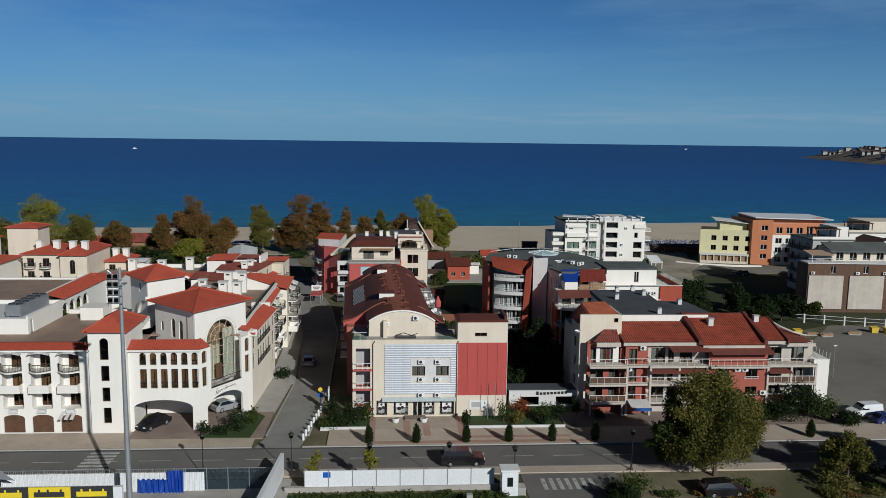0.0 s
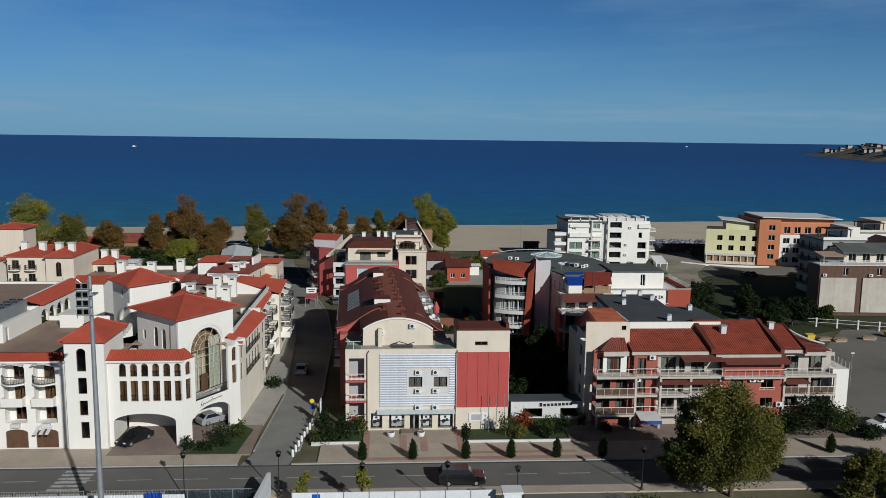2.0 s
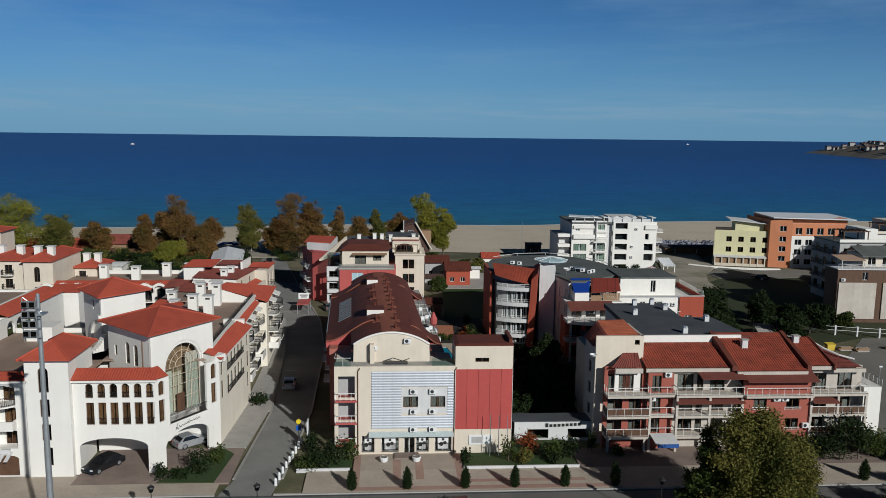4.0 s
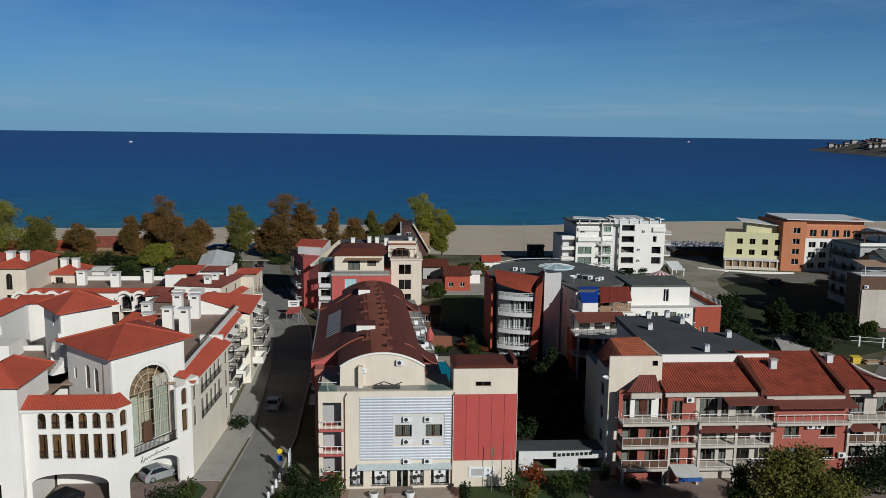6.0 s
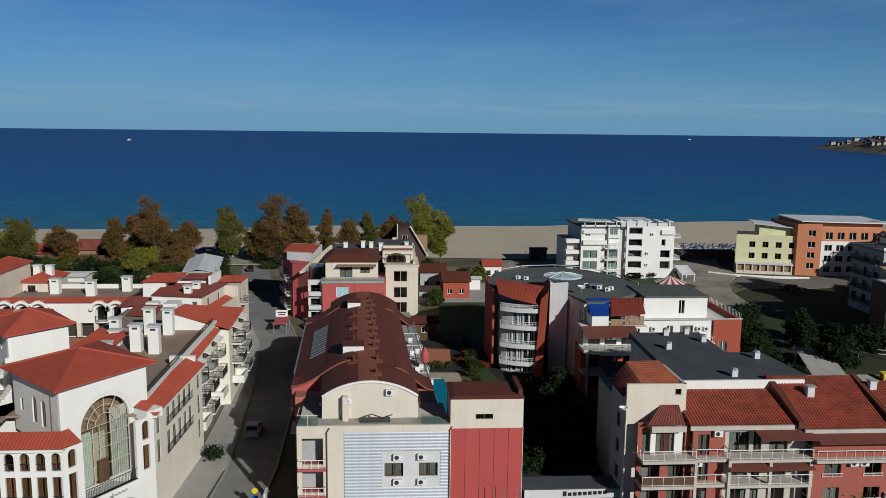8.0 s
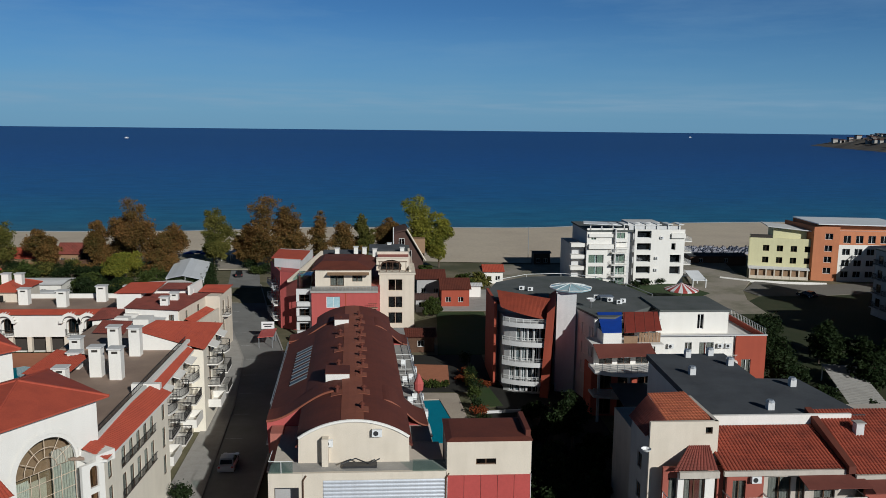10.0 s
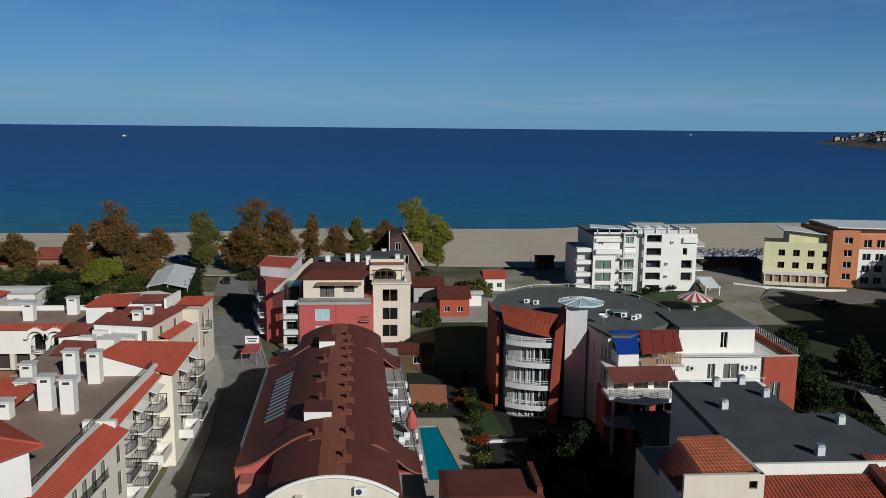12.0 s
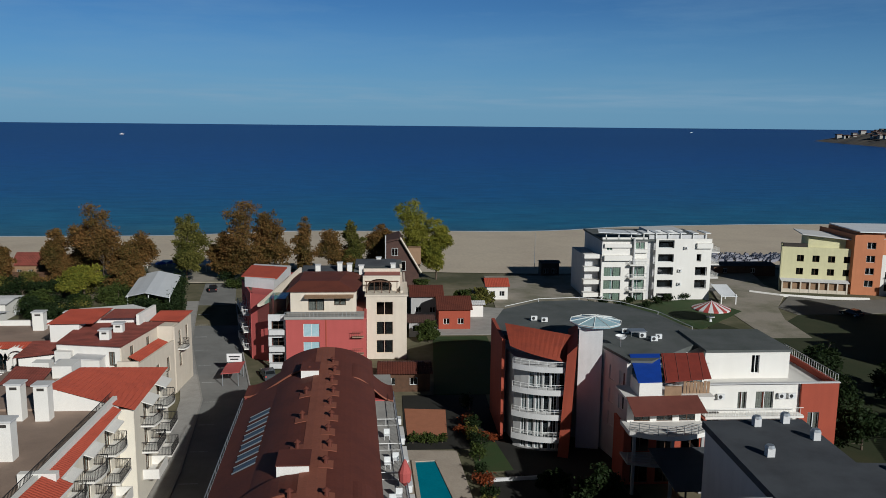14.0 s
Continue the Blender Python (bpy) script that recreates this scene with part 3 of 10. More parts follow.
def windows(parent, m, holes, frame="frame_brown", pane="glass", bars=1, inset=0.12, curtains=0.5, name="window"):
    """A window of frame and pane, some with curtains, in each opening of the wall whose pose is m."""
    for h in holes:
        rise = h[4] if len(h) > 4 else 0
        me = window_meshes(h[1] - h[0], h[3] - h[2], rise, bars, frame, pane)
        w = part(name, me[0], None, parent, m=m @ Matrix.Translation((h[0], inset, h[2])))
        part("pane", me[1], None, w)
        if RNG.random() < curtains:
            part("curtain", me[2], None, w)


def facade(parent, a, b, z0, z1, mat, holes=(), th=0.3, frame="frame_brown", pane="glass", bars=1, inset=0.12, curtains=0.5, name="wall", glazed=True, label=""):
    m = along(a, b)
    part(name, wall_shape(math.dist(a, b), z0, z1, th, list(holes)), mat, parent, label, m)
    if glazed and holes:
        windows(parent, m, holes, frame, pane, bars, inset, curtains)
    return m


def railing_mesh(w, h=0.95, step=0.14, mat="iron", d=0.0, curve=0.0):
    """A balcony rail along x; with d it returns to the wall on both sides; with curve it bows outwards by that much."""
    key = ("rail", round(w, 2), h, step, mat, d, curve)
    if key not in MESHES:
        s = Shape()
        if curve:
            n = 9
            line = [(w * i / n, -d - curve * math.sin(math.pi * i / n)) for i in range(n + 1)]
            line = [(0, 0)] + line + [(w, 0)]
        elif d:
            line = [(0, 0), (0, -d), (w, -d), (w, 0)]
        else:
            line = [(0, 0), (w, 0)]
        for (x0, y0), (x1, y1) in zip(line, line[1:]):
            s.bar((x0, y0, h), (x1, y1, h), 0.042)
            s.bar((x0, y0, 0.12), (x1, y1, 0.12), 0.025)
            k = max(1, int(math.hypot(x1 - x0, y1 - y0) / step))
            for i in range(k):
                u = i / k
                p = (x0 + (x1 - x0) * u, y0 + (y1 - y0) * u)
                s.bar((*p, 0.0), (*p, h), 0.02, 3)
        MESHES[key] = s.mesh("railing", M[mat])
    return MESHES[key]


def tile_slope(a, b, c, d, pitch=0.26, row=0.4, wave=0.05):
    """A slope of roll tiles: a to b is the eave, d to c the ridge; the rolls run up it, the rows step down it."""
    a, b, c, d = Vector(a), Vector(b), Vector(c), Vector(d)
    n = (b - a).cross(d - a).normalized()
    cols = max(2, int(round((b - a).length / pitch)))
    rows = max(2, int(round((d - a).length / row)))
    s = Shape()
    prof = (0.0, 0.8, 1.0, 0.8)
    cn = cols * 4
    for r in range(rows):
        for e, lift in ((0, 0.035), (1, 0.0)):
            v = (r + e) / rows
            p, q = a.lerp(d, v), b.lerp(c, v)
            s.v += [tuple(p.lerp(q, i / cn) + n * (wave * prof[i % 4] + lift)) for i in range(cn + 1)]
        k = 2 * r * (cn + 1)
        s.f += [(k + i, k + i + 1, k + cn + 2 + i, k + cn + 1 + i) for i in range(cn)]
        if r:
            s.f += [(k - cn - 1 + i, k - cn + i, k + i + 1, k + i) for i in range(cn)]
    return s


def hip_roof(s, poly, z, rise, over=0.5, inner=None):
    """A hipped roof over a four-sided plan (anticlockwise), ending in a short ridge or point."""
    c = Vector((sum(p[0] for p in poly) / 4, sum(p[1] for p in poly) / 4))
    out = [Vector(p) + (Vector(p) - c).normalized() * over * 1.4 for p in poly]
    e0, e1 = (out[1] - out[0]).length, (out[2] - out[1]).length
    if abs(e0 - e1) < 0.2 * max(e0, e1):
        r0 = r1 = c
    elif e0 > e1:
        d = (out[1] - out[0]).normalized() * (e0 - e1) / 2
        r0, r1 = c - d, c + d
    else:
        d = (out[2] - out[1]).normalized() * (e1 - e0) / 2
        r0, r1 = c - d, c + d
    lo = [(p.x, p.y, z - 0.12) for p in out]
    hi = [(p.x, p.y, z) for p in out]
    vs = lo + hi + [(r0.x, r0.y, z + rise), (r1.x, r1.y, z + rise)]
    if e0 > e1 * 1.01:
        top = [(4, 5, 9, 8), (5, 6, 9), (6, 7, 8, 9), (7, 4, 8)]
    else:
        top = [(5, 6, 9, 8), (6, 7, 9), (7, 4, 8, 9), (4, 5, 8)]
    s.add(vs, [(3, 2, 1, 0), (0, 1, 5, 4), (1, 2, 6, 5), (2, 3, 7, 6), (3, 0, 4, 7)] + top)
    for i in range(4):
        r = min((8, 9), key=lambda j: math.dist(vs[j], vs[4 + i]))
        s.bar(vs[4 + i], vs[r], 0.11, 6)
    s.bar(vs[8], vs[9], 0.11, 6) if math.dist(vs[8], vs[9]) > 0.1 else None
    return out, (r0, r1)

# ---- ground, roads, beach, sea ----
def strip(left, right, z0, z1):
    """A ribbon between two lines of plan points of equal count, with thickness."""
    s = Shape()
    n = len(left)
    s.v = [(x, y, z1) for x, y in left] + [(x, y, z1) for x, y in right] + [(x, y, z0) for x, y in left] + [(x, y, z0) for x, y in right]
    for i in range(n - 1):
        s.f += [(i, n + i, n + i + 1, i + 1), (i, i + 1, 2 * n + i + 1, 2 * n + i), (n + i + 1, n + i, 3 * n + i, 3 * n + i + 1)]
    s.f += [(0, 2 * n, 3 * n, n), (n - 1, 2 * n - 1, 4 * n - 1, 3 * n - 1)]
    return s


def ground_z(y):
    """Height of the land: level in the town, falling to the sea."""
    prof = ((-400, 0.0), (215, 0.0), (262, -0.9), (290, -2.2), (320, -4.5), (400, -6.0))
    for (a, za), (b, zb) in zip(prof, prof[1:]):
        if y <= b:
            return za + (zb - za) * (y - a) / (b - a)
    return -6.0


land = Shape()
ys = [-400, -100, 0, 60, 90, 120, 150, 180, 215, 230, 245, 262, 280, 300, 320, 345, 370, 400]
xs = [-2500, -900, -400, -200, -120, -60, 0, 60, 120, 200, 400, 900, 2500]
for y in ys:
    for x in xs:
        land.v.append((x, y, ground_z(y) - 0.05))
for j in range(len(ys) - 1):
    for i in range(len(xs) - 1):
        k = j * len(xs) + i
        land.f.append((k, k + 1, k + len(xs) + 1, k + len(xs)))
solid("ground", land, "earth", "flat ground of dry earth and thin grass", "ground", kind="structure")

SHORE_LINE = ((-900, 318), (-116, 331), (-75, 332), (-25, 344.5), (51, 343.5), (70, 346.5), (94, 356), (142, 363), (185, 365), (900, 372))


def shore_y(x):
    """Where the water's edge runs."""
    for (a, ya), (b, yb) in zip(SHORE_LINE, SHORE_LINE[1:]):
        if x <= b:
            return ya + (yb - ya) * (x - a) / (b - a)
    return 372.0


sand = Shape()
shore_l = [(-900, 262), (-300, 266), (-95, 266), (-58, 269), (-20, 262), (20, 256), (50, 253), (97, 262), (150, 264), (200, 264), (900, 264)]
inner_x = [-900, -300] + [-160 + 12 * i for i in range(35)] + [400, 900]
rows_y = [0, 0.15, 0.35, 0.55, 0.75, 0.9, 1.0, 1.4]
for x in inner_x:
    y = next(ya + (yb - ya) * (x - a) / (b - a) for (a, ya), (b, yb) in zip(shore_l, shore_l[1:]) if x <= b)
    z0 = ground_z(y) + 0.1
    for u in rows_y:
        yy = y + (shore_y(x) - y) * u
        dune = 0.12 * noise.noise((x * 0.05, yy * 0.07, 0)) * (0 < u < 0.95)
        sand.v.append((x, yy, z0 + (-2.4 - z0) * u ** 1.2 + dune))
m_ = len(rows_y)
for i in range(len(inner_x) - 1):
    for j in range(m_ - 1):
        k = i * m_ + j
        sand.f.append((k, k + m_, k + m_ + 1, k + 1))
solid("beach", sand, "sand", "wide beach of pale sand", "beach", kind="structure")

# the sea: deep blue, turquoise over the shallows, ruffled
sea_mat = bpy.data.materials.new("sea_water")
sea_mat.use_nodes = True
st = sea_mat.node_tree
sb = st.nodes["Principled BSDF"]
sb.inputs["Roughness"].default_value = 0.35
sb.inputs["Specular IOR Level"].default_value = 0.11
s_co = st.nodes.new("ShaderNodeTexCoord")
s_sep = st.nodes.new("ShaderNodeSeparateXYZ")
s_n1 = st.nodes.new("ShaderNodeTexNoise")
s_n1.inputs["Scale"].default_value = 0.012
s_n1.inputs["Detail"].default_value = 5
s_add = st.nodes.new("ShaderNodeMath")
s_add.operation = "MULTIPLY_ADD"
s_add.inputs[1].default_value = 60.0
s_map = st.nodes.new("ShaderNodeMapRange")
s_map.inputs["From Min"].default_value, s_map.inputs["From Max"].default_value = 340, 1500
s_rmp = st.nodes.new("ShaderNodeValToRGB")
els = s_rmp.color_ramp.elements
els[0].position, els[0].color = 0.0, (0.06, 0.15, 0.16, 1)
els[1].position, els[1].color = 1.0, (0.003, 0.043, 0.205, 1)
for p_, c_ in ((0.05, (0.024, 0.150, 0.258, 1)), (0.16, (0.013, 0.106, 0.292, 1)), (0.45, (0.006, 0.064, 0.270, 1))):
    e_ = els.new(p_)
    e_.color = c_
s_n2 = st.nodes.new("ShaderNodeTexNoise")
s_n2.inputs["Scale"].default_value = 0.35
s_n2.inputs["Detail"].default_value = 6
s_n2.inputs["Roughness"].default_value = 0.7
s_mp = st.nodes.new("ShaderNodeMapping")
s_mp.inputs["Scale"].default_value = (0.16, 0.34, 1.0)
s_bmp = st.nodes.new("ShaderNodeBump")
s_bmp.inputs["Strength"].default_value, s_bmp.inputs["Distance"].default_value = 0.5, 0.8
s_mul = st.nodes.new("ShaderNodeMixRGB")
s_mul.blend_type = "MULTIPLY"
s_mul.inputs["Fac"].default_value = 0.8
s_r2 = st.nodes.new("ShaderNodeValToRGB")
s_r2.color_ramp.elements[0].position, s_r2.color_ramp.elements[1].position = 0.35, 0.65
s_r2.color_ramp.elements[0].color = (0.30, 0.38, 0.48, 1)
lk = st.links.new
lk(s_co.outputs["Object"], s_sep.inputs[0])
lk(s_co.outputs["Object"], s_n1.inputs["Vector"])
lk(s_co.outputs["Object"], s_mp.inputs["Vector"])
lk(s_mp.outputs["Vector"], s_n2.inputs["Vector"])
lk(s_n1.outputs["Fac"], s_add.inputs[0])
lk(s_sep.outputs["Y"], s_add.inputs[2])
lk(s_add.outputs[0], s_map.inputs["Value"])
lk(s_map.outputs["Result"], s_rmp.inputs["Fac"])
lk(s_rmp.outputs["Color"], s_mul.inputs["Color1"])
lk(s_n2.outputs["Fac"], s_r2.inputs["Fac"])
lk(s_r2.outputs["Color"], s_mul.inputs["Color2"])
lk(s_mul.outputs["Color"], sb.inputs["Base Color"])
lk(s_n2.outputs["Fac"], s_bmp.inputs["Height"])
lk(s_bmp.outputs["Normal"], sb.inputs["Normal"])
M["sea"] = sea_mat
sea = Shape()
sea.add([(-4500, 315, -2.4), (4500, 315, -2.4), (4500, 4850, -2.4), (-4500, 4850, -2.4)], [(0, 1, 2, 3)])
solid("sea", sea, "sea", "deep blue sea, turquoise over the shallows", "sea", kind="structure")
foam = Shape()
fx = [-320 + 8 * i for i in range(90)]
for i, x in enumerate(fx):
    y0 = shore_y(x) - 0.4 + 1.2 * noise.noise((x * 0.03, 1, 0))
    w = 0.9 + 2.2 * abs(noise.noise((x * 0.11, 7, 0)))
    foam.v += [(x, y0, -2.385), (x, y0 + w, -2.385)]
    if i:
        k = 2 * i
        foam.f.append((k - 2, k, k + 1, k - 1))
solid("surf", foam, "plastic_white", "thin white line of surf at the water's edge", "surf", kind="structure")

# main road and the side street
solid("road", Shape().box(-260, 300, 78.4, 85.0, -0.3, 0.0), "asphalt", "grey asphalt two-lane road", "road", kind="structure")
W_KERB = [(-17.6, 85.0), (-16.6, 89), (-15.6, 110), (-17.6, 140), (-20.3, 162), (-28.4, 190), (-34.6, 222), (-39.0, 250), (-40.5, 258)]
E_KERB = [(-12.2, 85.0), (-11.6, 89), (-10.5, 110), (-11.2, 140), (-13.8, 162), (-20.4, 190), (-27.2, 222), (-32.0, 250), (-33.5, 258)]
street = strip(W_KERB, E_KERB, -0.3, 0.0)
street.v = [(x, y, z + ground_z(y)) for x, y, z in street.v]
solid("side_street", street, "asphalt_old", "grey asphalt side street running to the beach", "road", kind="structure")


def kerb_line(pts, side=0.22, z0=-0.3, z1=0.13):
    s = Shape()
    for (x0, y0), (x1, y1) in zip(pts, pts[1:]):
        d = Vector((x1 - x0, y1 - y0)).normalized()
        n = Vector((-d.y, d.x)) * side
        s.prism([(x0, y0), (x1, y1), (x1 + n.x, y1 + n.y), (x0 + n.x, y0 + n.y)] if side > 0 else [(x0, y0), (x0 + n.x, y0 + n.y), (x1 + n.x, y1 + n.y), (x1, y1)], z0, z1)
    return s


solid("kerb", kerb_line([(-260, 85.0), (-17.9, 85.0)]), "kerb", "pale concrete kerb", "kerb", kind="structure")
solid("kerb", kerb_line([(-11.9, 85.0), (300, 85.0)]), "kerb", "pale concrete kerb", "kerb", kind="structure")
solid("kerb", kerb_line([(-260, 78.4), (300, 78.4)], -0.22), "kerb", "pale concrete kerb", "kerb", kind="structure")
wk = kerb_line(W_KERB[1:7], 0.22)
wk.v = [(x, y, z + ground_z(y)) for x, y, z in wk.v]
solid("kerb", wk, "kerb", "pale concrete kerb along the side street", "kerb", kind="structure")
ek = kerb_line(E_KERB[1:7], -0.22)
ek.v = [(x, y, z + ground_z(y)) for x, y, z in ek.v]
solid("kerb", ek, "kerb", "pale concrete kerb along the side street", "kerb", kind="structure")
solid("pavement", Shape().box(-260, -18.0, 85.22, 90.4, -0.3, 0.12), "paving", "sandy concrete pavement before the white hotel", "pavement", kind="structure")
solid("pavement", Shape().box(-9.0, 120, 85.22, 90.5, -0.3, 0.12), "paving", "sandy slab pavement along the road", "pavement", kind="structure")
solid("pavement", Shape().box(-260, 300, 76.6, 78.18, -0.3, 0.12), "paving", "narrow pavement beside the road", "pavement", kind="structure")
solid("forecourt", Shape().box(-4.0, 8.2, 90.5, 95.0, -0.3, 0.124), "paving", "sandy slab forecourt with reddish bands", "forecourt", kind="structure")
solid("forecourt", Shape().box(21.5, 60, 90.5, 96.0, -0.3, 0.12), "paving_red", "reddish paved forecourt under the balconies", "forecourt", kind="structure")
# pavement west of the side street, following the kerb
wl = [(x - 0.22, y) for x, y in W_KERB[2:7]]
wr = [(-19.6, 110), (-20.2, 140), (-23.3, 162), (-30.5, 190), (-37, 222)]
pv = strip(wr, wl, -0.3, 0.12)
pv.v = [(x, y, z + ground_z(y)) for x, y, z in pv.v]
solid("pavement", pv, "concrete", "pale pavement beside the side street", "pavement", kind="structure")
solid("pavement", Shape().prism([(-20.1, 97.6), (-16.9, 97.6), (-16.1, 110), (-17.6, 140), (-20.4, 143), (-19.6, 140), (-19.1, 114.6)], -0.3, 0.118), "concrete", "pale concrete strip along the hotel wing", "pavement", kind="structure")
drive = Shape().box(-33.4, -17.0, 88.0, 97.5, -0.3, 0.128)
solid("driveway", drive, "paving_red", "worn reddish driveway under the hotel arches", "driveway", kind="structure")
# lane marks
for i in range(-14, 22):
    solid("lane_mark", Shape().box(i * 6.0, i * 6.0 + 3.6, 81.55, 81.67, 0.0, 0.006), "paint", "worn white dashed lane mark", "road marking", group="lane marks", kind="structure")
for i in range(6):
    solid("crossing_stripe", Shape().box(-36.5 + 0.04 * i, -33.2 + 0.04 * i, 79.2 + i * 0.92, 79.68 + i * 0.92, 0.0, 0.006), "paint", "worn white crossing stripe", "road marking", group="zebra crossing", kind="structure")
for i in range(7):
    solid("crossing_stripe", Shape().box(15.2 + i * 0.88, 15.66 + i * 0.88, 72.4, 75.2, 0.0, 0.012), "paint", "worn white crossing stripe", "road marking", group="zebra crossing at the side road", kind="structure")
solid("road", Shape().box(13.2, 24.0, 20, 78.2, -0.3, 0.004), "asphalt", "asphalt entry road beside the fenced lot", "road", kind="structure")
solid("stadium_yard", Shape().box(-80, -12, 40, 76.2, -0.3, 0.01), "concrete", "grey concrete yard behind fences", "yard", kind="structure")
solid("grass_verge", Shape().box(-12, 12.8, 60, 72.0, -0.3, 0.06), "lawn", "rough grass verge", "lawn", kind="structure")
solid("parking_lane", Shape().box(24, 70, 60, 72.5, -0.3, 0.02), "earth", "dry parking ground", "ground", kind="structure")
solid("gravel_lot", Shape().add([(58, 88, 0.0), (140, 88, 0.0), (150, 146, 0.0), (88, 146, 0.0), (60, 112, 0.0)], [(0, 1, 2, 3, 4)]), "dirt", "open pale gravel lot", "ground", kind="structure")
solid("beach_track", Shape().prism([(72, 190), (80, 190), (81.5, 203), (85, 213), (93, 226), (93, 236), (97, 252), (79, 256), (80.5, 239), (73.5, 214)], -0.3, 0.03), "gravel_pale", "pale dirt track between the houses", "track", kind="structure")
solid("parking_yard", Shape().prism([(85, 213), (86, 207), (100, 207), (140, 214), (140, 222), (100, 219), (93, 224)], -0.3, 0.02), "dirt", "bare grey yard before the yellow house", "ground", kind="structure")

# short parking lines across the side street
for i in range(13):
    y = 112 + i * 8.2
    k = max(j for j in range(len(W_KERB)) if W_KERB[j][1] <= y)
    (x0, y0), (x1, y1) = W_KERB[k], W_KERB[k + 1]
    x = x0 + (x1 - x0) * (y - y0) / (y1 - y0)
    solid("parking_line", Shape().box(x + 0.3, x + 2.3, y, y + 0.14, ground_z(y) - 0.02, ground_z(y) + 0.006), "paint", "short worn white parking line", "road marking", kind="structure")

# dark gutter along the hotel side of the road, reddish bands in the paving
solid("gutter", Shape().box(-260, 300, 84.62, 84.98, -0.05, 0.005), "bitumen", "dark gutter strip along the kerb", "gutter", kind="structure")
for x0, x1, y0, y1 in ((-4.0, 24.0, 85.5, 86.4), (-4.0, -3.2, 86.4, 94.9), (7.4, 8.2, 86.4, 94.9), (0.4, 1.3, 88.0, 93.3), (2.9, 3.8, 88.0, 93.3), (8.2, 21.3, 87.2, 87.9)):
    solid("paving_band", Shape().box(x0, x1, y0, y1, 0.05, 0.129), "paving_band", "band of reddish paving slabs", "pavement", kind="structure")

# ---- the white hotel with red tile roofs ----
HO = (-30.0, 92.0)
hotel = thing("hotel", "white stucco hotel with red tile roofs and balconies", "hotel", pose(*HO, 0))


def H(x, y):
    return (x - HO[0], y - HO[1])


def HS(s):
    """Moves a shape from world places into the hotel's frame."""
    s.v = [(x - HO[0], y - HO[1], z) for x, y, z in s.v]
    return s


def balcony(parent, m, s0, s1, z, depth=1.1, curve=0.0, rail="iron", slab="white", solid_front=False, h=0.95, step=0.14):
    """A slab with a rail, or with a solid parapet, before the wall whose pose is m."""
    w = s1 - s0
    key = ("slab", round(w, 2), depth, curve, slab, solid_front)
    if key not in MESHES:
        s = Shape()
        if curve:
            n = 9
            s.prism([(0, 0)] + [(w * i / n, -depth - curve * math.sin(math.pi * i / n)) for i in range(n + 1)] + [(w, 0)], -0.16, 0.0)
        else:
            s.box(0, w, -depth, 0, -0.16, 0)
        if solid_front:
            s.box(0, w, -depth, -depth + 0.1, 0, 0.85)
            s.box(0, 0.1, -depth + 0.1, 0, 0, 0.85)
            s.box(w - 0.1, w, -depth + 0.1, 0, 0, 0.85)
        MESHES[key] = s.mesh("balcony", M[slab])
    b = part("balcony", MESHES[key], None, parent, m=m @ Matrix.Translation((s0, 0, z)))
    if rail:
        part("railing", railing_mesh(w - 0.1, h, step, rail, depth - 0.05, curve), None, b, m=Matrix.Translation((0.05, 0, 0.85 if solid_front else 0)))
    return b


def tile_band(parent, a, b, z_out, z_in, depth, over=0.4, mat="tile"):
    """A lean-to strip of tiles on top of a wall from a to b."""
    m = along(a, b)
    L = math.dist(a, b)
    part("tile_band", tile_slope((-0.1, -over, z_out), (L + 0.1, -over, z_out), (L + 0.1, depth, z_in), (-0.1, depth, z_in), 0.3, 0.45, 0.05), mat, parent, m=m)
    part("eave", Shape().box(-0.1, L + 0.1, -over, 0.3, z_out - 0.22, z_out - 0.02), "white", parent, m=m)


# left wing: bays of balconies over garage doors
LW0, LW1 = (-78.0, 90.6), (-38.3, 90.6)
loggias, doors, inner = [], [], []
bays = [39.7 - 2.55 - 3.45 * i for i in range(11)]
for c in bays:
    loggias += [(c - 1.2, c + 1.25, 8.1, 10.4, 0.7), (c - 1.2, c + 1.25, 5.62, 7.75, 0), (c - 1.2, c + 1.25, 3.2, 5.2, 0)]
    inner += [(c - 0.55, c + 0.65, z, z + 1.95, 0) for z in (8.12, 5.64, 3.22)]
    doors.append((c - 1.3, c + 1.25, 0.15, 2.45, 0.45))
lw = facade(hotel, H(*LW0), H(*LW1), 0, 10.6, "white", loggias + doors, glazed=False)
# the rooms behind the loggias
lwi = lw @ Matrix.Translation((0, 1.35, 0))
part("loggia_wall", wall_shape(39.7, 0.0, 10.6, 0.25, inner), "white", hotel, m=lwi)
windows(hotel, lwi, inner, "frame_brown", "glass_brown", 1, 0.08, 0.75)
for c in bays:
    part("party_wall", Shape().box(c + 1.3, c + 2.2, 0.3, 1.35, 2.6, 10.5), "white", hotel, m=lw)
for z in (3.18, 5.6, 8.08, 10.55):
    part("floor_slab", Shape().box(0, 39.7, 0.3, 1.35, z - 0.2, z), "white", hotel, m=lw)
part("room_wall", Shape().box(0, 39.7, 3.6, 3.8, 0, 10.4), "wood_pale", hotel, m=lw)
for d in doors:
    part("garage_door", Shape().box(d[0], d[1], 0.16, 0.24, 0.15, 2.45), "wood", hotel, "brown wooden garage door", lw)
